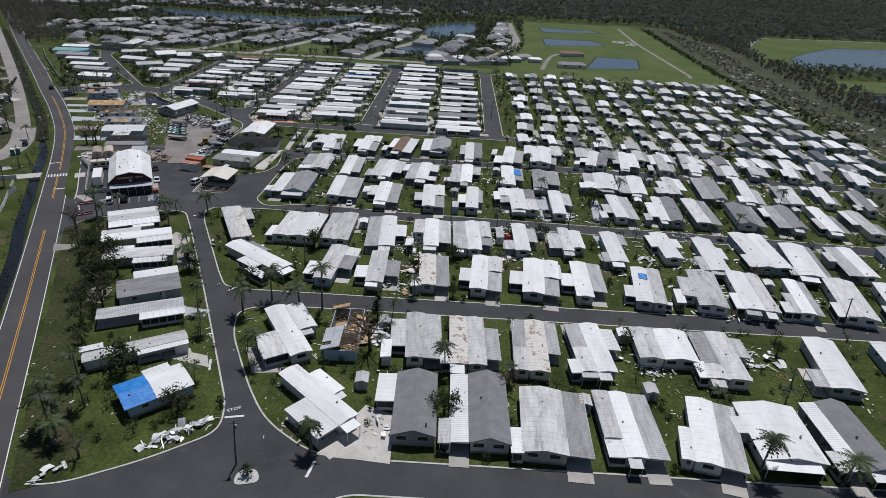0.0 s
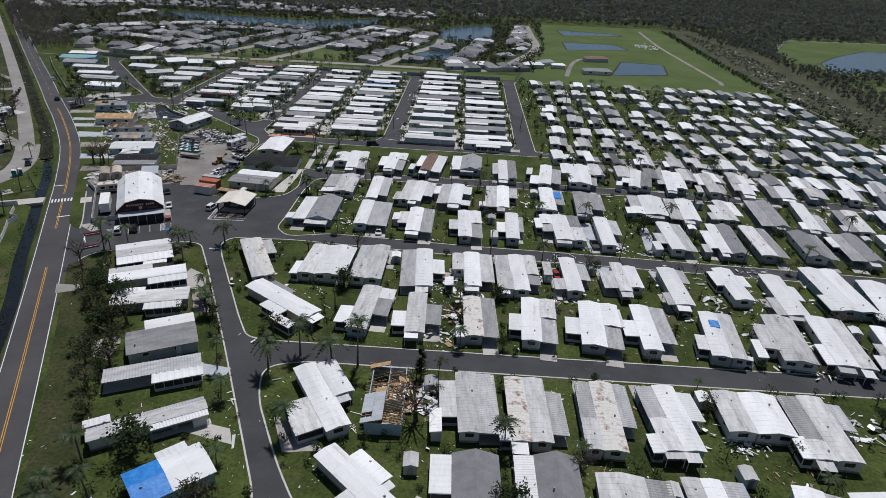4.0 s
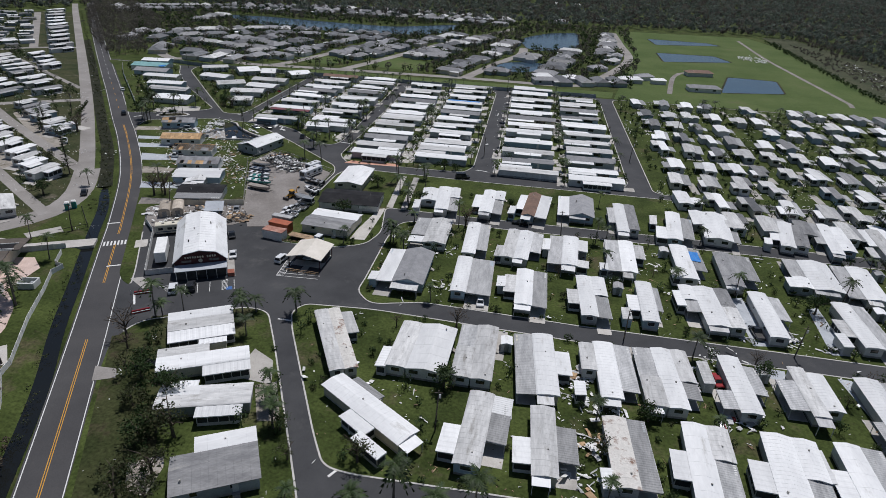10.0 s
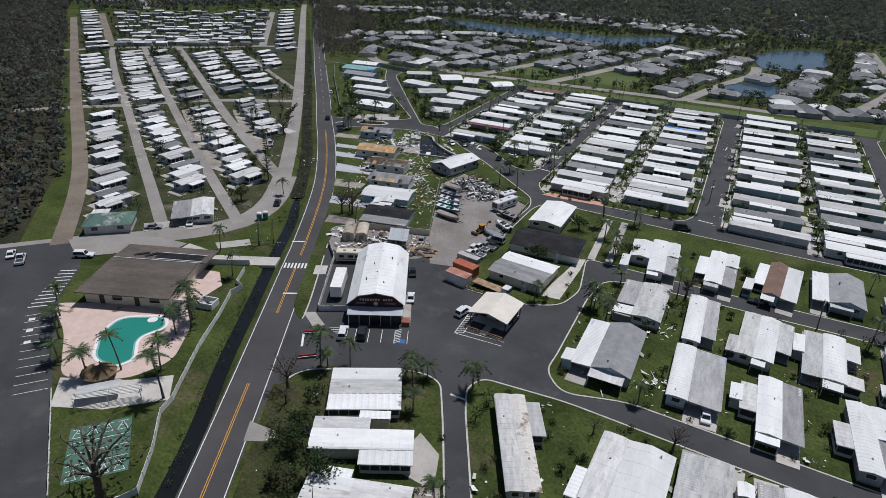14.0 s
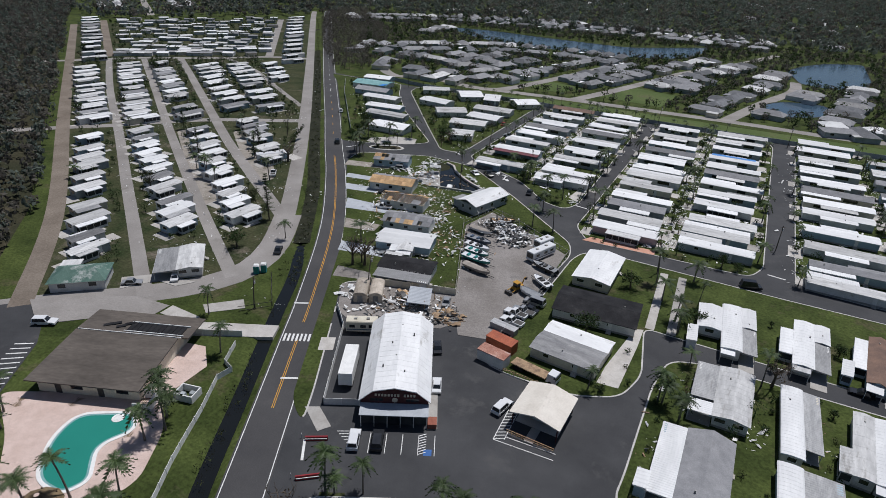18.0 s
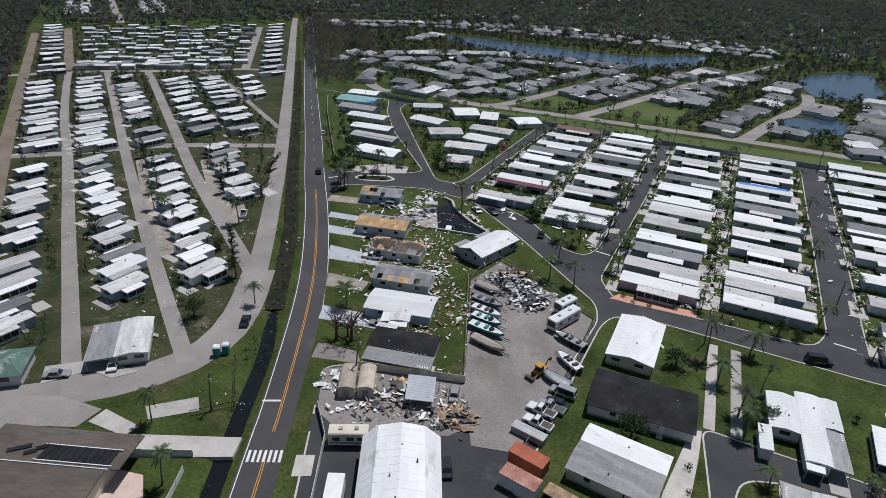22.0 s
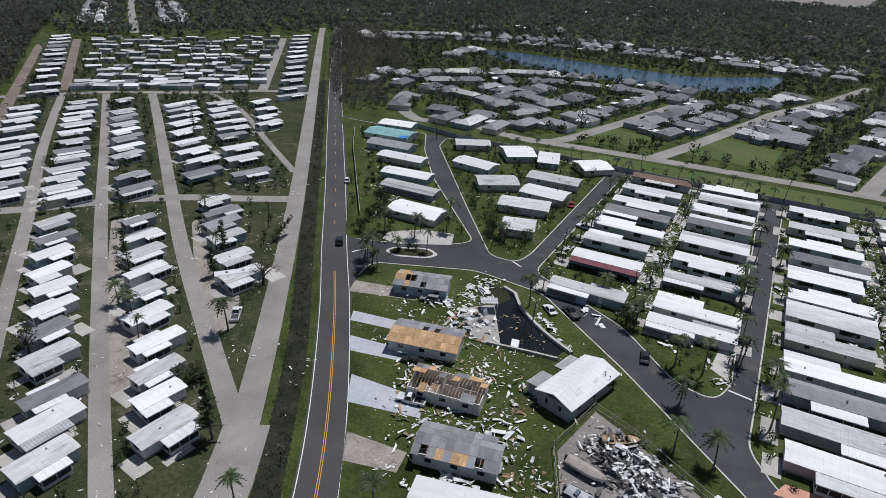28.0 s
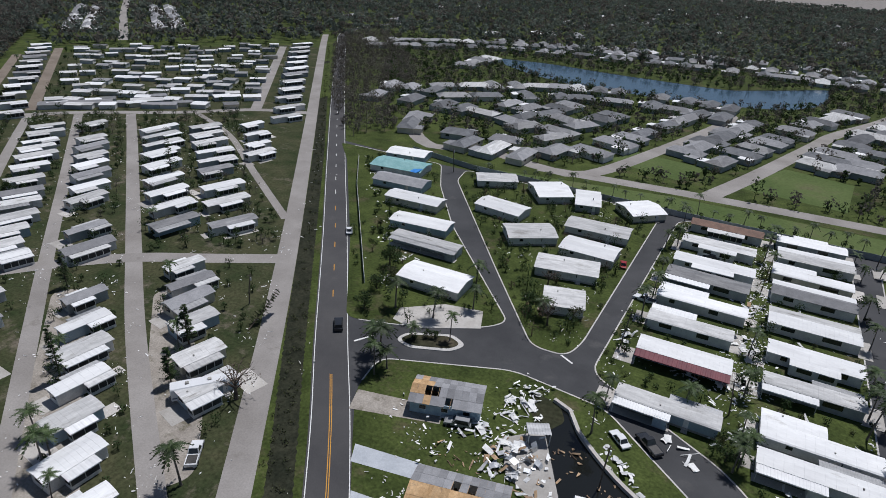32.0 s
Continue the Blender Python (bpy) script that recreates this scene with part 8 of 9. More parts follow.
def tree_meshes(seed, h, spread, n, size, leaf, bare=False):
    r_ = random.Random(seed)
    tr, cr = MB(), MB()
    tr.tube([(0, 0, 0), (0.1, 0.05, h * 0.3), (0.15, -0.1, h * 0.6)], [0.05 * h, 0.035 * h, 0.02 * h], 6)
    for i in range(9 if bare else 6):
        az = r_.uniform(0, 6.28)
        a = Vector((0.1, 0, h * r_.uniform(0.25, 0.55)))
        e = a + Vector((math.cos(az) * spread * 0.75, math.sin(az) * spread * 0.75, h * r_.uniform(0.2, 0.45)))
        m = (a + e) / 2 + Vector((0, 0, 0.06 * h))
        tr.tube([tuple(a), tuple(m), tuple(e)], [0.02 * h, 0.013 * h, 0.005 * h], 5)
        if bare:
            for j in range(8):
                s = m.lerp(e, r_.random())
                t = s + Vector((r_.gauss(0, 0.35), r_.gauss(0, 0.35), r_.uniform(0, 0.5))) * spread * 0.5
                tr.tube([tuple(s), tuple(t)], [0.006 * h, 0.003 * h], 3)
    leaf_cloud(cr, r_, n, (0, 0, h * 0.62), spread * 0.8, spread * 0.8, h * 0.30, size)
    return tr.mesh("trunk", ["bark"]), cr.mesh("crown", [leaf])


def pine_meshes(seed, h):
    r_ = random.Random(seed)
    tr, cr = MB(), MB()
    tr.tube([(0, 0, 0), (0.1, 0, h * 0.5), (0.05, 0.1, h)], [0.2, 0.13, 0.03], 7)
    z = h * 0.18
    while z < h:
        f = 1 - z / h
        for i in range(6):
            az = r_.uniform(0, 6.28)
            ln = (0.5 + 1.9 * f) * r_.uniform(0.7, 1.1)
            d = Vector((math.cos(az), math.sin(az), 0.12))
            s = Vector((-d.y, d.x, 0))
            tr.tube([(0, 0, z), tuple(Vector((0, 0, z)) + d * ln)], [0.035, 0.012], 3)
            for j in range(7):
                p = Vector((0, 0, z)) + d * ln * (j + 1) / 7
                for k in (-1, 1):
                    w = 0.42 * (1 - 0.6 * j / 7) + 0.1
                    cr.face([tuple(p), tuple(p + d * 0.22), tuple(p + s * k * w + d * 0.2 + Vector((0, 0, r_.uniform(-0.1, 0.2))))])
        z += h * 0.055
    return tr.mesh("trunk", ["bark"]), cr.mesh("crown", ["leaf"])


PALMS = [palm_meshes(i, (6.0, 7.5, 8.5, 5.0, 9.5, 7.0)[i], (15, 18, 16, 14, 13, 17)[i], (0.5, 0.65, 0.8, 0.55, 0.75, 0.9)[i]) for i in range(6)]
TREES = [tree_meshes(20, 5.5, 3.0, 520, 0.30, "leaf"), tree_meshes(21, 7.0, 3.6, 620, 0.34, "leaf"), tree_meshes(22, 4.5, 2.6, 420, 0.28, "leaf2"), tree_meshes(23, 6.0, 3.2, 300, 0.28, "leaf2")]
SHRUBS = [tree_meshes(30, 2.0, 1.3, 260, 0.18, "leaf"), tree_meshes(31, 1.5, 1.2, 220, 0.16, "leaf2"), tree_meshes(32, 2.8, 1.5, 300, 0.2, "leaf")]
BARE = [tree_meshes(40, 6.0, 3.2, 130, 0.2, "brownleaf", True), tree_meshes(41, 7.5, 4.0, 150, 0.22, "brownleaf", True)]
PINES = [pine_meshes(50, 11.0), pine_meshes(51, 14.0)]
KIND = {"palm": (PALMS, "palm_tree", ("wind-ragged palm tree with grey trunk", "palm")), "tree": (TREES, "broadleaf_tree", ("dark green leafy tree, wind-torn", "tree")),
        "shrub": (SHRUBS, "shrub", ("dark green garden shrub", "shrub")), "bare": (BARE, "stripped_tree", ("brown tree stripped of its leaves", "tree")),
        "pine": (PINES, "pine_tree", ("tall slender dark pine tree", "tree"))}
rng = random.Random(99)


def plant(kind, x, y, s=1.0, z=0.08, lean=0.0):
    for bx, by, ba, x0, x1, y0, y1 in BUILT:
        if abs(bx - x) < 30 and abs(by - y) < 30:
            c_, s_ = math.cos(ba), math.sin(ba)
            lx, ly = (x - bx) * c_ + (y - by) * s_, (y - by) * c_ - (x - bx) * s_
            if x0 - 0.2 < lx < x1 + 0.2 and y0 - 0.2 < ly < y1 + 0.2:
                return None
    sets, nm, (label, cat) = KIND[kind]
    tr, cr = rng.choice(sets)
    root = thing(nm, x, y, rng.uniform(0, 360), label, cat, nm.replace("_", " ") + "s", z=z)
    root.scale = (s, s, s * rng.uniform(0.85, 1.12))
    if lean:
        root.rotation_euler.x = radians(lean)
    for n_, me in (("trunk", tr), ("crown", cr)):
        ob = new(n_, me)
        ob.parent = root
    return root


PLANTED = {
    "palm": [(67.4, 73.8, 1.15), (54.9, 75.8, 1), (-19.7, 74.3, 0.7), (-38.4, 119.6, 1.1), (-31.6, 117.6, 1.1), (-26.3, 117, 1.1), (-42.9, 112.5, 0.8), (-34.6, 97.1, 0.9), (-64.2, 78.4, 0.8), (-61.5, 74.7, 0.7),
             (-60.6, 81.6, 0.8), (-135.7, 135.9, 1), (-131.7, 140, 0.9), (-125.3, 143.5, 0.9), (-130.7, 156.5, 1), (-131.7, 153.2, 0.9), (-118.6, 138, 1.1), (-158, 146.4, 0.9), (-150.7, 141, 1), (-144, 136.2, 0.9)],
    "palm ": [(-154.5, 143.8, 0.8), (-98.1, 159.2, 0.8), (-94.3, 161.3, 0.7), (-82.3, 164.6, 0.8), (-79.3, 165, 0.8), (-70.6, 166.6, 1.0), (-57.6, 206.1, 0.9), (-41.9, 177.6, 0.6), (-141.9, 233.2, 1), (-97.6, 268, 0.9),
              (-104.1, 268.4, 0.9), (-62.7, 244.2, 1), (-58.6, 236.2, 1), (-57.4, 231.3, 0.9), (-65.3, 252.4, 1), (-56.9, 258.5, 1), (-56.8, 205.8, 0.9), (-40.1, 220.6, 0.8), (-184.6, 297.4, 1.1), (-182.4, 296.4, 0.9),
              (-183.5, 317.3, 1), (-177.4, 325.5, 0.9)],
    "palm  ": [(-182, 337, 0.9), (-142, 299.9, 0.9), (-130.7, 309.7, 1), (-128.7, 316.2, 0.9), (-221.9, 251.3, 0.8), (-213.8, 247.6, 0.9), (-193.5, 255.9, 1), (-193, 316.5, 1.1), (-183.3, 307.5, 0.7), (-176.1, 311.3, 0.7),
               (-162.5, 331.7, 1), (-144.5, 386.1, 0.8), (-142.6, 344.7, 0.9), (-95.6, 372.2, 0.9), (-97.6, 331.1, 0.9), (-160.8, 224.3, 0.7), (-138.4, 177, 0.8), (-150.6, 186, 0.7), (-70.2, 203, 0.6), (-74, 214.6, 0.6),
               (-135.4, 161.5, 0.9), (-132.9, 158.8, 1), (40, 126, 0.8), (48, 128, 0.8)],
    "tree": [(-198.9, 245.6, 0.9), (-187.4, 240.2, 1.1), (-188.2, 236.9, 0.9), (-120.4, 305.2, 0.7), (-82.3, 124.4, 1.0), (-80.6, 126.6, 1.1), (-81.0, 116.2, 1.0), (-78.4, 112.6, 0.9), (-94.0, 139.6, 0.7), (-73.4, 112.1, 1.0), (-77.2, 126.3, 1.2), (-79.3, 130.3, 1.0), (-58.3, 91.2, 1.1), (-60, 94, 0.9), (-45.8, 126.5, 0.9), (-44, 81.3, 0.9), (-46, 83, 0.7), (-76.0, 118.0, 1.0), (-83, 135, 0.9), (-92.7, 142.6, 0.8), (-43.4, 83.2, 0.7), (-88, 132, 0.9), (-74.5, 106, 0.9), (-70.7, 246.3, 1), (-190.1, 212.5, 0.7),
             (-122.4, 313, 1), (-75.5, 221.5, 0.8), (-69.5, 208.5, 0.9), (-220.1, 230.2, 1), (-212, 278.7, 1), (-168.4, 213.6, 0.8), (-51.1, 269.9, 0.6), (-47.1, 270.2, 0.6), (-205.3, 333.3, 0.8), (-201.4, 321.3, 0.9),
             (-60.6, 131, 0.6), (-64.3, 136.6, 0.6), (-57, 125, 0.6), (3, 125.8, 0.5), (-90.6, 139, 0.8), (-71, 99.5, 0.8)],
    "palm   ": [(-63, 75.5, 1), (-60.5, 72.6, 0.9), (-65.5, 88.5, 0.9), (-62.4, 132, 0.7), (-53.1, 113.4, 0.7), (-44.5, 89.7, 0.6), (-49, 104.3, 0.7), (-43.4, 114.5, 0.9), (-64.2, 135.7, 0.8), (-61.9, 131.2, 0.8), (-65, 139, 0.7), (-77.6, 155.9, 0.8), (-80.8, 161.8, 0.8), (-99.6, 158.9, 0.9)],
    "shrub": [(-121.7, 308.8, 1.3), (-123.5, 309.5, 1.0), (-118.7, 278.6, 1.4), (-117.5, 280.5, 1.1), (-127, 309, 0.8), (-181, 309.6, 0.9), (-179, 310.6, 0.9), (-183, 308, 0.8), (-28.2, 68.4, 0.9), (-76, 226, 1.2), (-68, 203, 1.1)],
    "palm    ": [(-188.2, 299.3, 1), (-183.5, 293.6, 0.8), (-97.3, 336.9, 0.9), (-98.4, 324.2, 0.9), (-85.3, 334.5, 0.9), (-89.4, 298.7, 1), (-86.5, 303.4, 0.9), (-85.8, 296.6, 0.8), (-107.9, 293.9, 0.9), (-102.4, 294, 0.9), (-119.1, 303.1, 0.8), (-105.1, 281.2, 0.9)],
    "tree ": [(-165.8, 332.2, 0.8), (-155.9, 333.2, 0.8), (-155.9, 342.5, 0.7), (-156.6, 352.2, 0.7), (-201.3, 326.9, 0.9), (-198.9, 312.5, 0.8)],
    "bare ": [(-160.3, 328.5, 0.8), (-158, 338, 0.9), (-166, 345, 0.8)],
    "bare": [(-13.6, 102.6, 1.3), (-55.3, 70.2, 0.8), (-109.6, 118.2, 1.9), (-136.6, 221.2, 1.0), (-133.7, 222.4, 1.1), (-135.2, 223.4, 0.9), (-100.7, 150.3, 0.9), (-204.6, 268, 1), (-200.8, 274.6, 1.1), (-98.5, 147, 0.7)],
    "pine": [(-213.8, 271.4, 0.8), (-232.0, 262.0, 0.8), (-262.0, 283.0, 0.8), (-13.5, 114.2, 0.8), (-172.8, 231.6, 1), (-220.1, 233.2, 1), (-221, 281.9, 0.9), (-216, 226, 0.9), (-247, 300, 0.9), (-300, 345, 1)],
}
for k, spots in PLANTED.items():
    for x, y, s in spots:
        plant(k.strip(), x, y, s)
plant("pine", -214.6, 292.0, 0.8, 0.1, 62)
# palms and shrubs at the ends of the homes in the northern lanes
for name, x0, length, ys, kinds in COLUMNS:
    for y in ys:
        for xe in (x0 - 1.6, x0 + length + 1.6):
            q = rng.random()
            if q < 0.44:
                plant("palm", xe + rng.uniform(-0.8, 0.8), y + rng.uniform(0, 4), rng.uniform(0.6, 0.95))
            elif q < 0.8:
                plant("shrub", xe + rng.uniform(-0.8, 0.8), y + rng.uniform(0, 4), rng.uniform(0.7, 1.2))
for row, homes in HOME_ROWS.items():
    if row not in ("first_row", "second_row", "third_row", "fourth_row", "fifth_row", "sixth_row", "seventh_row"):
        continue
    for h in homes:
        if rng.random() < 0.6:
            plant(rng.choice(("shrub", "shrub", "palm")), h[0] - 1.0, h[1] + rng.uniform(-1.5, 1.0), rng.uniform(0.6, 1.0))
        if rng.random() < 0.55:
            plant(rng.choice(("shrub", "shrub", "tree")), h[0] - 1.1, h[1] + h[3] * rng.uniform(0.4, 1.0), rng.uniform(0.45, 0.85))
        if rng.random() < 0.3:
            plant(rng.choice(("palm", "palm", "tree", "bare")), h[0] - 1.2, h[1] + h[3] + rng.uniform(0.5, 2.5), rng.uniform(0.5, 0.9))
for i in range(40):
    plant("palm", rng.uniform(25, 140), rng.choice((232, 250, 268, 286, 308, 326, 348, 368, 392)) + rng.uniform(-2, 2), rng.uniform(0.6, 0.9))
for name, x, y, along, head, length, ds in WESTERN:
    u = Vector((math.cos(radians(along)), math.sin(radians(along))))
    for d in ds:
        if rng.random() < 0.62 and d > -20:
            p = Vector((x, y)) + u * (d + rng.uniform(-2, 2)) + Vector((rng.uniform(-2, 0), rng.uniform(-1, 1)))
            plant(rng.choice(("palm", "tree", "shrub", "palm")), p.x, p.y, rng.uniform(0.5, 0.9), 0.0)
for i in range(34):
    f = i / 33
    p = Vector((-215, 417)).lerp(Vector((-60, 416)), f)
    if rng.random() < 0.75:
        plant("palm", p.x, p.y + rng.uniform(-0.5, 1.5), rng.uniform(0.45, 0.7), 0.0)


# ---- woods: many small leaf blades, one mesh a wood ----
LANEWAYS = [(spline(pts, 4), w) for pts, w, m_ in WEST] + [(spline(pts, 4), 3.4) for pts in NORTH]


def wood(poly, spacing, height, blades, size, m_, label, seed, avoid=(), keep=1.0, broad=1.0, only=()):
    g = np.random.default_rng(seed)
    xs, ys = [p[0] for p in poly], [p[1] for p in poly]
    nx, ny = int((max(xs) - min(xs)) / spacing), int((max(ys) - min(ys)) / spacing)
    x, y = np.meshgrid(np.linspace(min(xs), max(xs), nx), np.linspace(min(ys), max(ys), ny))
    x, y = (x + g.uniform(-0.5, 0.5, x.shape) * spacing).ravel(), (y + g.uniform(-0.5, 0.5, y.shape) * spacing).ravel()
    ok = inside(x, y, poly) & (g.random(x.shape) < keep)
    for q in avoid:
        ok &= ~inside(x, y, q)
    for line, half in LANEWAYS:
        for p in line:
            if min(xs) - 5 < p.x < max(xs) + 5 and min(ys) - 5 < p.y < max(ys) + 5:
                ok &= (x - p.x) ** 2 + (y - p.y) ** 2 > (half + 1.4) ** 2
    if only:
        on = np.zeros(x.shape, bool)
        for q in only:
            on |= inside(x, y, q)
        ok &= on
    if height < 9:
        for bx, by, ba, x0, x1, y0, y1 in BUILT:
            if min(xs) - 20 < bx < max(xs) + 20 and min(ys) - 20 < by < max(ys) + 20:
                c_, s_ = math.cos(ba), math.sin(ba)
                lx, ly = (x - bx) * c_ + (y - by) * s_, (y - by) * c_ - (x - bx) * s_
                ok &= ~((lx > x0 - 0.7) & (lx < x1 + 0.7) & (ly > y0 - 0.7) & (ly < y1 + 0.7))
    x, y = x[ok], y[ok]
    n = len(x)
    h = height * g.uniform(0.55, 1.25, n)
    r = np.clip(h * g.uniform(0.28, 0.42, n) * broad, 0.8, spacing * 0.8)
    d = g.normal(size=(n, blades, 3))
    d /= np.linalg.norm(d, axis=2, keepdims=True)
    d *= g.uniform(0.5, 1.0, (n, blades, 1))
    c = np.stack([x, y, h * 0.62], 1)[:, None, :] + d * np.stack([r, r, h * 0.38], 1)[:, None, :]
    s = size * g.uniform(0.6, 1.4, (n, blades, 1))
    out = d + g.normal(0, 0.42, (n, blades, 3)) + np.array([0, 0, 0.25])
    u = np.cross(out, g.normal(size=(n, blades, 3)))
    u /= np.linalg.norm(u, axis=2, keepdims=True) + 1e-9
    w = np.cross(out, u)
    w /= np.linalg.norm(w, axis=2, keepdims=True) + 1e-9
    u, w = u * s, w * s * 0.6
    v = np.stack([c - u, c + w, c + u, c - w], 2).reshape(-1, 3)
    # trunks, one thin three-sided spike each
    t = np.stack([np.stack([x - 0.15, y, x * 0], 1), np.stack([x + 0.15, y, x * 0], 1), np.stack([x, y + 0.05, h * 0.85], 1)], 1).reshape(-1, 3)
    k = len(v)
    me = bpy.data.meshes.new("wood")
    v = np.concatenate([v, t])
    q = k // 4
    me.vertices.add(len(v))
    me.vertices.foreach_set("co", v.astype(np.float32).ravel())
    me.loops.add(len(v))
    me.loops.foreach_set("vertex_index", np.arange(len(v), dtype=np.int32))
    me.polygons.add(q + n)
    me.polygons.foreach_set("loop_start", np.concatenate([np.arange(q) * 4, k + np.arange(n) * 3]).astype(np.int32))
    me.update(calc_edges=True)
    me.materials.append(M[m_])
    return tagged(new("wood", me), label, "trees", "", "stuff")


PALE = [(-320, 1560), (-82, 1640), (40, 1680), (120, 2300), (-310, 1660)]
slab("far_clearing", PALE, 0.05, "gravel", "pale built-up strip beyond the woods", "backdrop")
LAKES = list(WATER.values()) + [MEADOW, [(262, 426), (268, 470), (400, 478), (420, 432)], [(-183, 448), (-174, 480), (-141, 473), (-149, 448)], [(-135, 450), (-116, 494), (-89, 487), (-93, 449)]]
# the "forest" woods carry distance haze in their leaf colour
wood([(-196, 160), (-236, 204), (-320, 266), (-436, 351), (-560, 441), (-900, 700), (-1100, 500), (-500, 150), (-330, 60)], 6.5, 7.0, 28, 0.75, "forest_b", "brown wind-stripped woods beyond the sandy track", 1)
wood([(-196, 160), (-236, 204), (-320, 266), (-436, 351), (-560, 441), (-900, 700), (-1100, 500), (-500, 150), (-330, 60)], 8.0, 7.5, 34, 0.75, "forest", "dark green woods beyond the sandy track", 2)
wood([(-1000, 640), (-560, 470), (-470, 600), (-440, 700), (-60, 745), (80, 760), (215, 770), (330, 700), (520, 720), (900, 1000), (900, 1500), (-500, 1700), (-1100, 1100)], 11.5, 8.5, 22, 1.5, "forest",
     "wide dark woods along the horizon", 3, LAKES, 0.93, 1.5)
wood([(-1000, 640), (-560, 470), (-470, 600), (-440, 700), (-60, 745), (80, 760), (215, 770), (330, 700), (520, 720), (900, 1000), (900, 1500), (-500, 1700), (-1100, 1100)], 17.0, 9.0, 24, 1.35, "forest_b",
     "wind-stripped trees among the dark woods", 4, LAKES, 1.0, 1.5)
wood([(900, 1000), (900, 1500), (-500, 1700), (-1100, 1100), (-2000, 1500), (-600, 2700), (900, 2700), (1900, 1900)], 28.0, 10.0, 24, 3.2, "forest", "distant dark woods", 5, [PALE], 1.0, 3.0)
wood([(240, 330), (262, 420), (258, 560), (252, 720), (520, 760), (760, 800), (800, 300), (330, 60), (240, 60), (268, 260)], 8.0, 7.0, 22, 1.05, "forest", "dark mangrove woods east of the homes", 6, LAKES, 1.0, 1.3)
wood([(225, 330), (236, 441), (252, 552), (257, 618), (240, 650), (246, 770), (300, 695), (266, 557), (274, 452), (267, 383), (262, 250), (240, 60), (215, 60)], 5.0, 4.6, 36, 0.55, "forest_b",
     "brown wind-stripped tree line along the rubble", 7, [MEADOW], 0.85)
wood([(198, 284), (200, 352), (192, 428), (201, 580), (213, 725), (206, 725), (196, 580), (187, 428), (194, 352), (192, 284)], 2.4, 2.8, 40, 0.34, "leaf", "hedge along the edge of the field", 51, (), 0.85, 1.5)
wood([(204, 284), (203, 430), (212, 600), (228, 720), (240, 650), (240, 560), (226, 441), (218, 330)], 3.6, 1.5, 22, 0.4, "forest_b", "low weeds over the rubble", 52, (), 0.6, 2.4)
wood([(-283, 420), (-330, 472), (-425, 600), (-468, 672), (-440, 700), (-330, 560), (-300, 480), (-270, 440)], 4.4, 7.0, 56, 0.4, "forest_b", "dark trees beside the asphalt road", 8, (), 1.0, 1.0)
TOWN = [(-330, 520), (-280, 445), (-200, 436), (40, 445), (60, 560), (75, 745), (-60, 745), (-440, 700)]
wood(TOWN, 6.2, 4.6, 40, 0.5, "leaf", "garden trees among the bungalows", 9, LAKES, 0.72, 1.25)
wood(TOWN, 19.0, 8.0, 50, 0.6, "leaf", "tall garden trees among the bungalows", 19, LAKES, 0.7, 0.9)
wood(TOWN, 7.0, 5.0, 40, 0.5, "forest_b", "wind-stripped garden trees among the bungalows", 10, LAKES, 0.8, 1.3)
wood([(-412, 368), (-352, 432), (-462, 580), (-558, 470)], 6.0, 3.6, 50, 0.3, "leaf", "small trees among the far trailers", 11, (), 0.75, 1.2)
wood([(-300, 262), (-420, 350), (-350, 425), (-235, 330)], 3.8, 3.4, 100, 0.2, "leaf", "small garden trees in the western park", 12, (), 0.75, 1.15)
wood([(-190, 180), (-300, 262), (-240, 325), (-176, 238), (-164, 205)], 4.2, 2.8, 100, 0.16, "leaf", "low garden trees in the western park", 41, (), 0.6, 1.2)
wood([(-300, 262), (-420, 350), (-350, 425), (-235, 330)], 6.5, 4.0, 90, 0.18, "forest_b", "wind-stripped small trees in the western park", 18, (), 0.5, 1.1)
wood([(24, 228), (192, 226), (194, 300), (190, 410), (26, 410)], 4.4, 2.8, 56, 0.24, "leaf", "garden shrubs among the eastern homes", 13, (), 0.75, 1.2)
wood([(150, 60), (202, 60), (204, 250), (160, 216), (152, 216)], 5.0, 2.4, 22, 0.45, "forest_b", "low battered scrub beside the homes", 14, (), 0.6)
# weeds in and along the ditch
for pts, sp, m_, seed in (([(p.x - 4.2, p.y) for p in DITCH if 205 < p.y < 610] + [(p.x + 2.2, p.y) for p in reversed(DITCH) if 205 < p.y < 610], 1.5, "leaf2", 15),
                          ([(p.x - 2.4, p.y) for p in DITCH if 60 < p.y < 185] + [(p.x + 0.6, p.y) for p in reversed(DITCH) if 60 < p.y < 185], 1.8, "leaf2", 16)):
    wood(pts, sp, 0.45, 16, 0.16, m_, "rank weeds in the roadside ditch", seed, (), 0.5, 2.4)
wood([(-105, 150), (-98, 158), (-92, 158), (-92, 140), (-80, 118), (-74, 96), (-64, 74), (-69, 88), (-95, 138)], 2.8, 1.6, 60, 0.2, "leaf2", "tangled shrubs along the road verge", 17, (), 0.3)


wood([(-119, 113), (-106, 115), (-103, 121), (-96, 112), (-92, 102), (-104, 100)], 1.6, 1.5, 40, 0.16, "brownleaf", "dry brown brush between the car park and the ditch", 22, (), 0.9, 1.6)
hedge = [tuple(p) for p in sideways(between(MAIN, 96, 152), 11.4)] + [tuple(p) for p in reversed(sideways(between(MAIN, 96, 152), 14.6))]
wood(hedge, 1.5, 2.6, 60, 0.17, "leaf", "dense dark hedge between the road and the homes", 20, (), 0.9, 1.3)
wood(hedge, 4.0, 4.2, 90, 0.2, "leaf2", "taller bushes in the roadside hedge", 21, (), 0.5, 1.1)


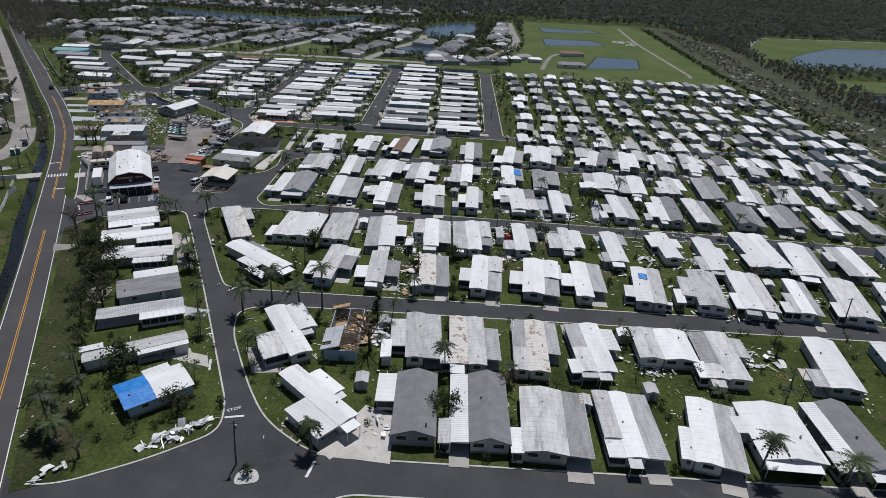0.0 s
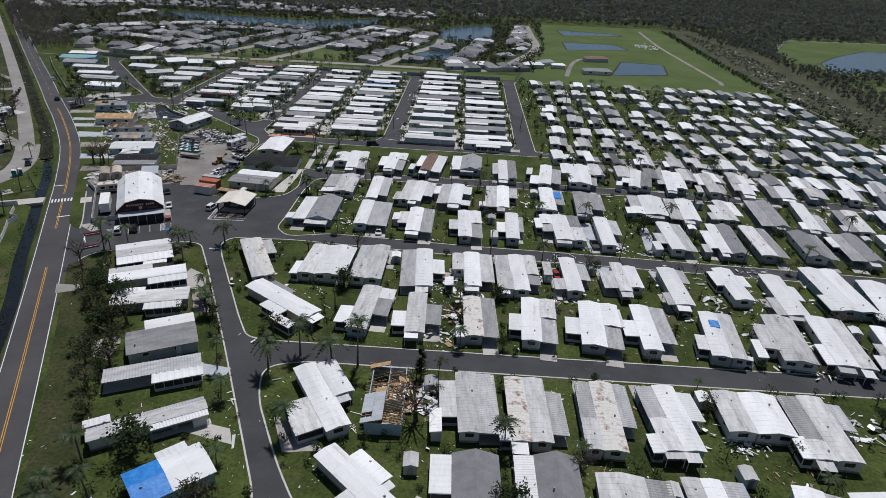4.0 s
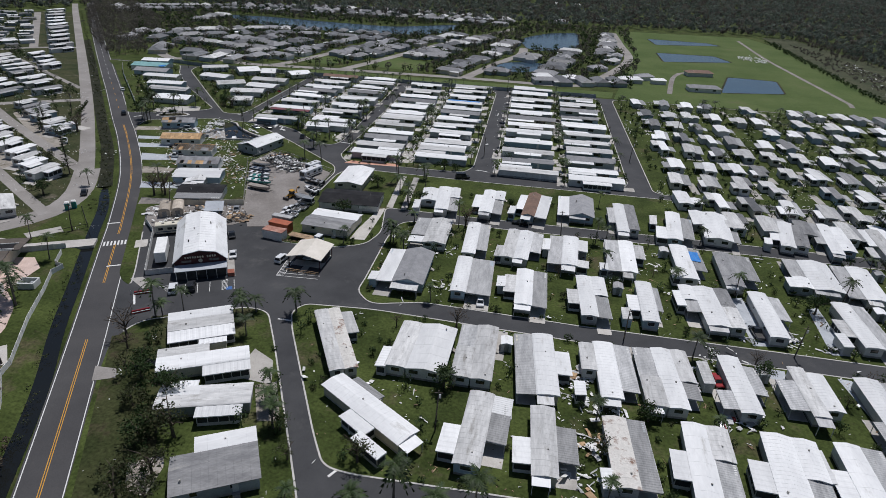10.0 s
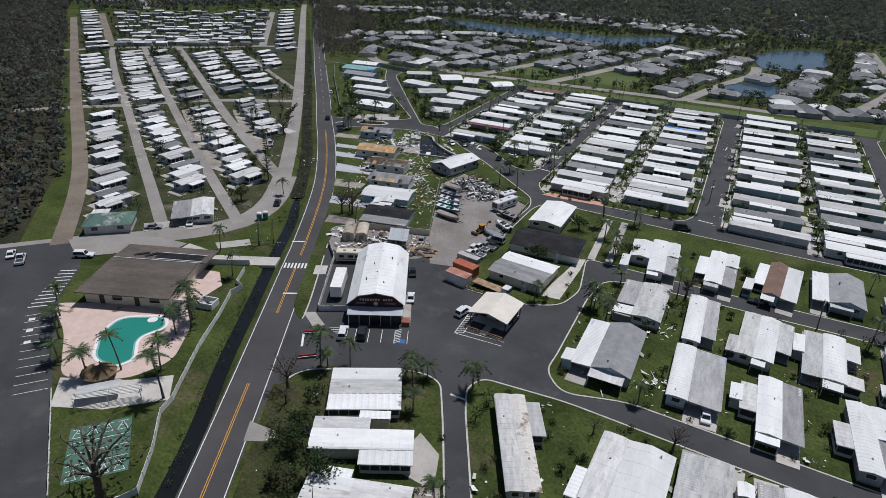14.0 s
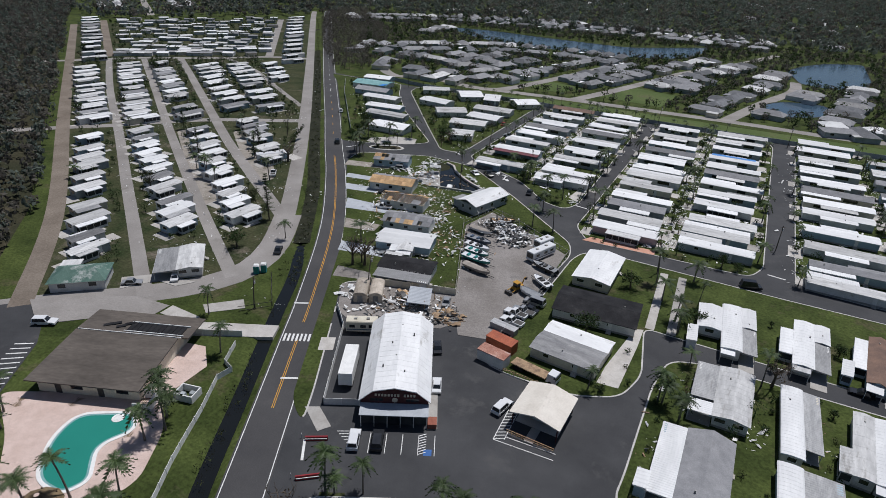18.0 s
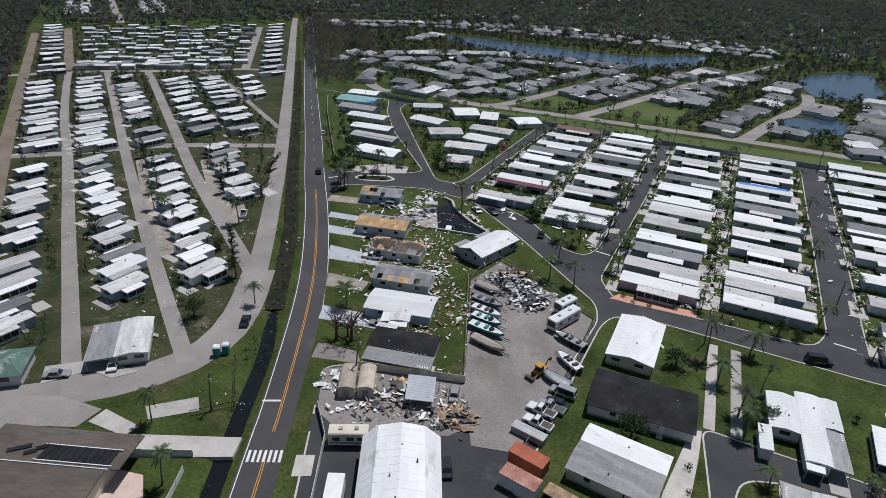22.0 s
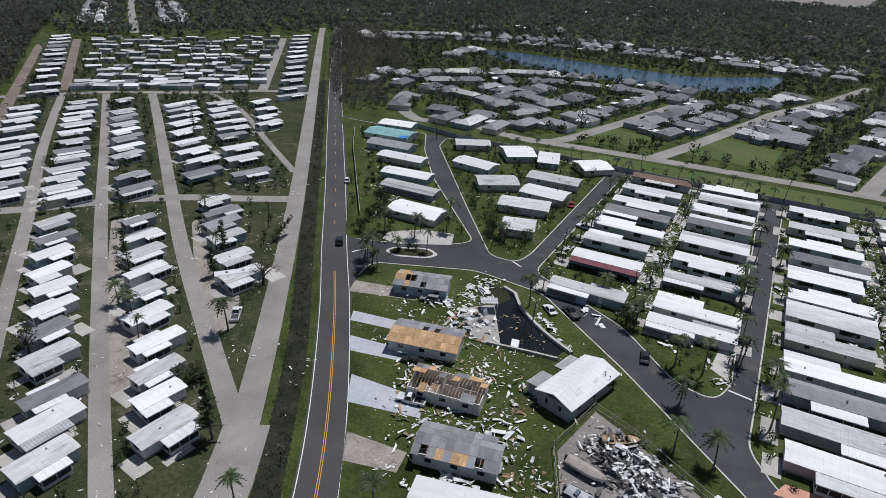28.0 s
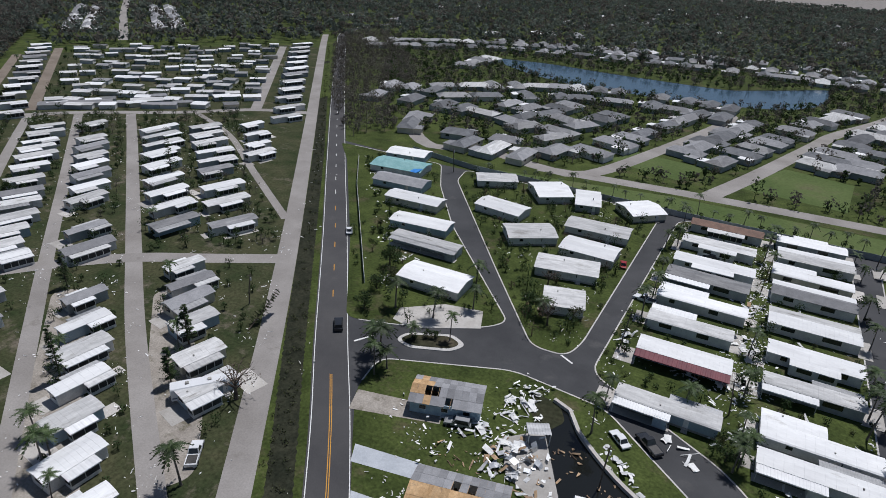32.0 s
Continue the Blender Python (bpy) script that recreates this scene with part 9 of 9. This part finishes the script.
def garden_shed(x, y, a, k):
    root = thing("garden_shed", x, y, a, "small white utility shed beside a home", "shed", "garden sheds", z=0.09)
    b, r, d = MB(), MB(), MB()
    b.box(-1.1, -1.4, -0.02, 1.1, 1.4, 2.0)
    part("body", b, "wall_w", root)
    gable(r, -1.1, 1.1, -1.4, 1.4, 2.0, 0.35, 0.15, 0.08)
    part("roof", r, k, root)
    d.box(-0.45, -1.46, 0.02, 0.45, -1.38, 1.85)
    part("door", d, "skirt", root)


for i, (row, homes) in enumerate(HOME_ROWS.items()):
    for j, h in enumerate(homes):
        if row in ("first_row", "second_row", "third_row", "fourth_row", "fifth_row", "sixth_row", "seventh_row") and (i * 5 + j * 3) % 4 == 0:
            back = Vector((math.cos(radians(h[2])), math.sin(radians(h[2]))))
            p = Vector((h[0], h[1])) + back * (h[3] * 0.88) + Vector((-back.y, back.x)) * 1.7
            if any(inside(np.array([p.x]), np.array([p.y]), q)[0] for q in (list(BLOCKS.values())[1][0], list(BLOCKS.values())[2][0], list(BLOCKS.values())[3][0])) and p.x > -30:
                garden_shed(p.x, p.y, h[2] - 90, "wvg"[(i + j) % 3])
garden_shed(-13.6, 91.6, 2, "g")
garden_shed(41.2, 93.4, 2, "v")


BEDS = [pts for pts, r in BLOCKS.values()]
wood([(-216, 415.2), (-60, 415.6), (-60, 419), (-216, 419)], 2.4, 3.0, 60, 0.24, "leaf", "dark planted hedge along the boundary wall", 61, (), 0.7, 1.2)
wood([(-205, 327), (-262, 404), (-256, 408), (-198, 330)], 3.2, 3.2, 70, 0.24, "leaf", "rank shrubs behind the broken roadside fence", 62, (), 0.6, 1.2)
wood([(-222, 410), (-152, 410), (-152, 326), (-162, 322)], 4.6, 3.8, 90, 0.2, "leaf", "garden trees in the wedge of lawn", 63, (), 0.7, 1.2)
wood([(-222, 410), (-152, 410), (-152, 326), (-162, 322)], 6.0, 3.4, 70, 0.17, "brownleaf", "stripped garden trees in the wedge of lawn", 64, (), 0.6, 1.2)
for poly, seed in (([(-66, 74), (150, 74), (150, 222), (-74, 222)], 31), ([(-225, 300), (-150, 318), (-98, 268), (18, 262), (18, 411), (-235, 411)], 32)):
    wood(poly, 4.2, 1.6, 70, 0.15, "leaf", "low garden shrubs between the homes", seed, [CANAL], 0.46, 1.5, BEDS)
    wood(poly, 6.5, 1.3, 70, 0.12, "leaf2", "low olive garden shrubs between the homes", seed + 10, [CANAL], 0.4, 1.5, BEDS)
    wood(poly, 8.5, 3.8, 100, 0.19, "leaf", "small garden trees between the homes", seed + 20, [CANAL], 0.6, 1.2, BEDS)
    wood(poly, 15.0, 3.4, 90, 0.13, "brownleaf", "stripped brown garden trees between the homes", seed + 30, [CANAL], 0.5, 1.2, BEDS)


# ---- debris ----
LAWNS = [pts for pts, r in BLOCKS.values()]


def scatter(name, poly, n, m_, label, seed, s0=0.15, s1=0.9, z=0.11, high=0.0):
    g = np.random.default_rng(seed)
    xs, ys = [p[0] for p in poly], [p[1] for p in poly]
    x, y = g.uniform(min(xs), max(xs), n * 3), g.uniform(min(ys), max(ys), n * 3)
    ok = inside(x, y, poly)
    x, y = x[ok][:n], y[ok][:n]
    n = len(x)
    k = max(1, n // 9)
    c = g.integers(0, k, n)
    near = g.random(n) < 0.72
    sp = g.uniform(0.6, 2.6, k)[c]
    x, y = np.where(near, x[c] + g.normal(0, 1, n) * sp, x), np.where(near, y[c] + g.normal(0, 1, n) * sp, y)
    if z != 0.119:
        ok = ~inside(x, y, CANAL)
        x, y = x[ok], y[ok]
        n = len(x)
    if z == 0.11:
        ok = g.random(n) < 0.06
        for q in LAWNS:
            ok |= inside(x, y, q)
        x, y = x[ok], y[ok]
        n = len(x)
    l, w = s0 + (1.7 * s1 - s0) * g.random(n) ** 2.6, g.uniform(0.08, 0.5, n) * s1
    a, ti = g.uniform(0, 6.28, n), g.normal(0, 0.18, n)
    zz = z + g.random(n) ** 2 * high
    ux, uy = np.cos(a), np.sin(a)
    v = []
    skew = {(i, j): (g.uniform(0.35, 1.25, n), g.uniform(0.35, 1.25, n), g.uniform(0, 0.25, n)) for i in (-1, 1) for j in (-1, 1)}
    for dz in (0.0, 0.05):
        for sx, sy in ((-1, -1), (1, -1), (1, 1), (-1, 1)):
            ka, kb, kc = skew[sx, sy]
            v.append(np.stack([x + ux * l * sx * 0.5 * ka - uy * w * sy * 0.5 * kb, y + uy * l * sx * 0.5 * ka + ux * w * sy * 0.5 * kb, zz + dz + np.abs(ti) * l * 0.5 * (1 + sx) + kc * w * 0.4], 1))
    v = np.stack(v, 1).reshape(-1, 3)
    base = (np.arange(n) * 8)[:, None, None]
    f = base + np.array([[4, 5, 6, 7], [0, 1, 5, 4], [1, 2, 6, 5], [2, 3, 7, 6], [3, 0, 4, 7]])[None]
    me = bpy.data.meshes.new(name)
    me.from_pydata(v.tolist(), [], f.reshape(-1, 4).tolist())
    me.materials.append(M[m_])
    return tagged(new(name, me), label, "debris", "", "stuff")


scatter("debris", [(-123, 318), (-116, 318), (-115, 406), (-123, 406)], 900, "white_bits", "white scrap strewn between two rows of homes", 1)
scatter("debris", [(-69, 276), (-64, 276), (-63, 406), (-69, 406)], 1000, "white_bits", "white scrap strewn between two rows of homes", 2, 0.15, 1.1)
scatter("debris", [(-34, 272), (-30.5, 272), (-29.5, 400), (-32, 400)], 420, "white_bits", "white scrap strewn along the lane", 28, 0.15, 1.0, 0.1)
scatter("debris", [(-9, 268), (-5, 268), (-4, 400), (-9, 400)], 300, "white_bits", "white scrap strewn between two rows of homes", 3)
scatter("debris", [(-180, 292), (-140, 306), (-118, 284), (-106, 222), (-124, 216), (-140, 226)], 800, "white_bits", "white scrap strewn over the lawns", 4, 0.15, 0.8)
scatter("debris", [(-170, 292), (-150, 300), (-126, 262), (-110, 240), (-124, 226), (-146, 244)], 420, "wood_bits", "splintered wood strewn over the lawns", 5, 0.2, 1.3)
scatter("debris", [(-40, 76), (140, 76), (140, 218), (-58, 218), (-66, 160)], 2600, "white_bits", "white scrap scattered over the gardens", 6, 0.12, 0.6)
scatter("debris", [(-148, 318), (-98, 300), (-90, 270), (15, 270), (15, 405), (-146, 408)], 2000, "white_bits", "white scrap scattered over the lanes", 7, 0.12, 0.7)
scatter("debris", [(24, 228), (194, 226), (194, 410), (25, 410)], 2600, "white_bits", "white scrap among the eastern homes", 8, 0.15, 1.0)
scatter("debris", [(150, 60), (205, 60), (225, 420), (245, 620), (225, 600), (190, 430), (152, 410)], 1500, "scrap", "pale rubble strewn along the woods", 9, 0.3, 2.2, 0.04, 0.5)
scatter("debris", [(-205, 325), (-262, 404), (-246, 408), (-190, 330)], 320, "white_bits", "broken white fence pieces beside the road", 10, 0.2, 1.4)
scatter("debris", [(-160, 190), (-240, 232), (-420, 362), (-350, 428), (-230, 322), (-160, 226)], 2600, "white_bits", "pale scrap scattered over the western park", 11, 0.12, 0.6, 0.03)
scatter("debris", [(-220, 412), (-160, 412), (-150, 322), (-162, 322)], 360, "white_bits", "white scrap scattered over the gardens", 12, 0.12, 0.7)
scatter("debris", [(-62, 66), (-100, 140), (-100, 154), (-78, 164), (-38, 82)], 160, "white_bits", "white scrap on the roadside lawn", 13, 0.12, 0.6)
scatter("debris", [(p.x - 6, p.y) for p in DITCH if 190 < p.y < 420] + [(p.x + 4, p.y) for p in reversed(DITCH) if 190 < p.y < 420], 500, "white_bits", "white scrap along the ditch", 14, 0.12, 0.6, 0.04)
scatter("debris", [(-40, 76), (140, 76), (140, 218), (-58, 218), (-66, 160)], 420, "white_bits", "torn white roof sheets strewn between the homes", 18, 0.5, 1.7, 0.11, 0.5)
scatter("debris", [(-40, 76), (140, 76), (140, 218), (-58, 218), (-66, 160)], 300, "scrap", "bent grey roof sheets strewn between the homes", 19, 0.5, 1.8, 0.11, 0.5)
scatter("debris", [(-146, 318), (-98, 290), (-90, 270), (15, 270), (15, 405), (-146, 408)], 500, "white_bits", "torn white sheets strewn along the lanes", 20, 0.5, 1.7, 0.11, 0.5)
scatter("debris", [(-118.6, 262.3), (-113, 267.6), (-101, 258.4), (-104, 252.4)], 230, "scrap", "bent grey metal strewn through the boat yard heap", 23, 0.4, 1.6, 0.12, 2.0)
scatter("debris", [(-118.6, 262.3), (-113, 267.6), (-101, 258.4), (-104, 252.4)], 300, "steel", "dark bent metal strewn through the boat yard heap", 27, 0.5, 1.8, 0.12, 1.6)
scatter("debris", [(-118.6, 262.3), (-113, 267.6), (-101, 258.4), (-104, 252.4)], 110, "white_bits", "white panels strewn through the boat yard heap", 24, 0.4, 1.6, 0.12, 2.0)
scatter("debris", [(-172, 290), (-148, 300), (-126, 262), (-112, 240), (-124, 224), (-146, 244)], 420, "white_bits", "large torn white sheets round the wrecked houses", 25, 0.3, 1.5, 0.12, 0.9)
scatter("debris", [(-172, 290), (-148, 300), (-126, 262), (-112, 240), (-124, 224), (-146, 244)], 300, "scrap", "bent grey sheets round the wrecked houses", 26, 0.3, 1.5, 0.12, 0.9)
for i, (x, y, w, l) in enumerate(((-9.5, 150.4, 3, 5), (-11.5, 133, 3, 6), (19.6, 166, 3, 4), (16, 159.4, 2.5, 4), (60.5, 160, 3.5, 6), (73.6, 136, 3, 6), (70.7, 126.4, 3, 5), (38.7, 178, 4, 2), (75.2, 166, 3, 4), (43.8, 101.8, 2.5, 3),
                                  (64.6, 109, 3, 6), (-128.3, 328, 6, 3), (-115.9, 315.5, 3, 5), (-154, 303.4, 4, 3))):
    scatter("debris", [(x - w, y - l), (x + w, y - l), (x + w, y + l), (x - w, y + l)], 60, "white_bits" if i % 4 else "scrap", "torn white sheets and boards heaped beside a home", 80 + i, 0.3, 1.4, 0.12, 0.7)
scatter("debris", [(150, 590), (166, 590), (172, 618), (150, 612)], 200, "white_bits", "heap of white scrap on the field", 16, 0.5, 2.4, 0.05, 1.0)
scatter("debris", [(-40, 76), (140, 76), (140, 218), (-58, 218), (-66, 160)], 1200, "wood_bits", "brown splinters and dead fronds scattered over the gardens", 17, 0.15, 0.8)
scatter("debris", [(-150, 300), (-145, 298), (-131, 287), (-133, 284), (-142, 283)], 34, "wood_bits", "scrap afloat on the canal", 15, 0.2, 1.4, 0.119)


def pile(x, y, rx, ry, n, hgt, label, mats=("scrap", "white_bits", "metal", "wood_bits"), seed=0, size=(0.6, 2.4), a=0):
    """A heap of bent sheets and boards, each a part."""
    r_ = random.Random(seed)
    root = thing("debris_pile", x, y, a, label, "debris pile", "debris piles", z=0.1)
    for i in range(int(n * 0.72) if n > 45 else int(n * 0.5)):
        t, q = r_.uniform(0, 6.28), math.sqrt(r_.random())
        px, py = rx * q * math.cos(t), ry * q * math.sin(t)
        z = hgt * (1 - q) * r_.uniform(0.2, 1.0) + 0.05
        l = r_.uniform(*size)
        d = Vector((r_.gauss(0, 1), r_.gauss(0, 1), r_.gauss(0, 0.25))).normalized() * l / 2
        if d.z < 0:
            d = -d
        c = Vector((px, py, max(z, abs(d.z) + 0.04)))
        mb = MB()
        w = r_.choice((0.12, 0.2, 0.5, 0.9, 1.2)) * min(1.0, l)
        m_ = c + Vector((r_.uniform(-0.15, 0.15), r_.uniform(-0.15, 0.15), r_.uniform(0, 0.25)))
        if w > 0.4:
            s = d.cross(Vector((0, 0, 1))).normalized() * w / 2
            a0, b0 = c - d, c + d
            up = Vector((0, 0, 0.03))
            for p0, p1 in ((a0, m_), (m_, b0)):
                mb.hexa([tuple(v) for v in (p0 - s, p0 + s, p1 + s, p1 - s, p0 - s + up, p0 + s + up, p1 + s + up, p1 - s + up)])
        else:
            mb.board(c - d, c + d, w, 0.06)
        part("scrap_piece", mb, r_.choice(mats), root)
    return root


pile(-112.6, 262.4, 4.6, 3.8, 60, 2.4, "heap of bent white and grey sheet metal in the boat yard", seed=1, mats=("scrap", "D", "metal", "scrap", "steel"), a=-38)
pile(-104.8, 256.4, 4.4, 3.2, 50, 1.9, "heap of bent white and grey sheet metal in the boat yard", seed=2, mats=("scrap", "white_bits", "metal", "D", "steel"), a=-50)
pile(-104.2, 211.6, 4.0, 2.8, 64, 1.6, "heap of splintered brown timber in the yard", ("wood_bits", "wood_bits", "timber", "steel"), 3, (0.6, 2.2))
pile(-117.8, 213.0, 3.4, 3.4, 46, 1.9, "tangle of scrap frames in the yard", ("steel", "scrap", "timber"), 4, (0.6, 2.6))
pile(-130.0, 209.2, 2.6, 3.0, 24, 1.0, "white scrap heaped in the yard", ("white_bits", "scrap"), 5)
scatter("debris", [(-132.6, 211.8), (-128, 214.6), (-108, 219.6), (-104.6, 216), (-104.6, 207.2), (-113, 204.4), (-122, 200.6), (-127, 202.4)], 220, "white_bits", "white scrap strewn over the service yard", 71, 0.25, 1.3, 0.113, 0.6)
scatter("debris", [(-122, 214.6), (-108, 219.6), (-101.6, 212), (-104.6, 207.2), (-113, 204.4), (-121, 203)], 70, "wood_bits", "splintered brown timber strewn over the service yard", 72, 0.25, 1.3, 0.114, 0.8)
scatter("debris", [(-122, 214.6), (-108, 219.6), (-102.6, 214), (-104.6, 207.2), (-113, 204.4), (-121, 203)], 110, "steel", "dark bent frames strewn over the service yard", 73, 0.3, 1.6, 0.115, 0.9)
pile(-151.6, 287.0, 4.4, 5.0, 90, 2.6, "white scrap heaped on the dock by the canal", ("white_bits", "scrap", "metal", "wood_bits"), 6)
pile(-155.4, 299.6, 2.6, 4.4, 46, 1.5, "white scrap heaped by the street", ("white_bits", "scrap"), 7, (0.8, 2.8))
pile(-161.6, 291.6, 4.0, 2.0, 46, 1.4, "splintered white scrap beside a torn house", ("white_bits", "scrap", "metal"), 47)
pile(-148.6, 260.0, 4.0, 1.8, 30, 1.4, "white scrap heaped beside a wrecked house", ("white_bits", "scrap", "ply"), 8)
pile(-132.8, 243.6, 3.6, 2.4, 30, 1.4, "bent white awnings heaped on the lawn", ("white_bits", "scrap", "g"), 9)
pile(-131.0, 257.0, 3.6, 3.0, 20, 0.8, "flattened white panels on the lawn", ("white_bits", "scrap"), 10, (1.0, 2.8))
pile(-17.4, 108.4, 4.4, 5.4, 90, 2.8, "splintered timber of a collapsed home", ("timber", "wood_bits", "ply", "white_bits", "scrap"), 11, (0.8, 3.0))
pile(-11.6, 108.4, 2.2, 4.6, 60, 2.4, "crumpled grey metal beside a collapsed home", ("scrap", "metal", "g"), 12, (1.0, 3.0))
pile(-42.0, 76.4, 6.4, 1.5, 84, 1.3, "white scrap heaped along the kerb", ("white_bits", "scrap", "metal"), 13, (0.5, 2.2), 38)
pile(-57.6, 66.6, 3.0, 1.4, 14, 0.8, "white scrap heaped along the kerb", ("white_bits", "scrap"), 14, (0.5, 2.0), 38)
pile(-6.4, 128.6, 2.6, 5.0, 34, 1.0, "splintered wreck of a porch between homes", ("white_bits", "timber", "ply", "scrap"), 15, (0.5, 2.0))
pile(-7.2, 137.4, 2.2, 3.0, 40, 1.3, "white scrap of a crushed carport between homes", ("white_bits", "scrap", "timber"), 30)
pile(-8.0, 155.8, 2.2, 3.6, 40, 1.3, "white scrap of a crushed carport between homes", ("white_bits", "scrap", "timber"), 31)
pile(49.0, 176.2, 5.0, 1.4, 40, 1.0, "scrap heaped along the street", ("white_bits", "scrap", "steel"), 32)
pile(-6.6, 148.0, 2.4, 4.0, 24, 0.9, "white scrap heaped between homes", ("white_bits", "scrap"), 16)
pile(19.4, 148.6, 3.0, 4.5, 30, 1.0, "crushed carport between homes", ("white_bits", "scrap", "metal", "car_r"), 17)
pile(56.5, 150.0, 3.0, 5.0, 34, 1.2, "crushed carport between homes", ("white_bits", "scrap", "metal"), 18)
pile(69.0, 128.0, 2.6, 5.0, 30, 1.0, "splintered wreck of a porch between homes", ("white_bits", "timber", "ply", "scrap"), 19)
pile(70.0, 108.0, 4.0, 4.0, 36, 1.2, "crushed carport beside a home", ("white_bits", "scrap", "metal"), 20)
pile(37.0, 178.2, 5.5, 1.6, 26, 1.0, "scrap heaped along the street", ("steel", "scrap", "white_bits"), 21)
pile(-120.0, 345.0, 3.0, 3.4, 30, 1.3, "white scrap heaped between homes", ("white_bits", "scrap"), 22)
pile(-121.0, 362.0, 3.0, 4.0, 30, 1.2, "white scrap heaped between homes", ("white_bits", "scrap", "wood_bits"), 23)
pile(-126.6, 327.6, 5.0, 2.0, 30, 1.5, "splintered wreck of a carport", ("wood_bits", "white_bits", "timber", "scrap"), 24)
pile(-143.6, 333.0, 2.0, 4.0, 20, 1.2, "white scrap heaped by the street", ("white_bits", "scrap"), 25)
pile(-163.6, 335.0, 4.0, 3.0, 26, 1.4, "white scrap of a wrecked home", ("white_bits", "scrap", "wood_bits"), 26)
pile(-128.0, 303.6, 4.5, 1.6, 18, 0.9, "white window frames strewn on grass", ("white_bits",), 27, (0.8, 3.0), -50)
pile(-134.6, 293.4, 6.5, 0.9, 30, 0.7, "white scrap along the seawall", ("white_bits", "scrap"), 28, (0.5, 2.0), -48)
# tarpaulins
for x, y, a, w, l, z, m_, label in ((51.0, 136.8, 82, 2.2, 2.8, 3.05, "tarp", "blue tarpaulin patch on a roof"),
                                    (-233.0, 395.5, 0, 8.0, 3.0, 3.12, "tarp", "blue tarpaulin over a roof"),
                                    (25.2, 211.6, 88, 2.8, 5.6, 2.75, "tarp", "blue tarpaulin over a torn awning")):
    mb = MB()
    n = 8
    for i in range(n):
        for j in range(n):
            def at(p, q):
                u, v = p / n - 0.5, q / n - 0.5
                return (u * w, v * l, 0.05 * math.sin(9 * u + 5 * v) + 0.04 * math.sin(17 * v))
            mb.face([at(i, j), at(i + 1, j), at(i + 1, j + 1), at(i, j + 1)])
    ob = part("tarpaulin", mb, m_)
    ob.matrix_world = pose(x, y, z, 0, 0, a - 90)
    tagged(ob, label, "tarpaulin")
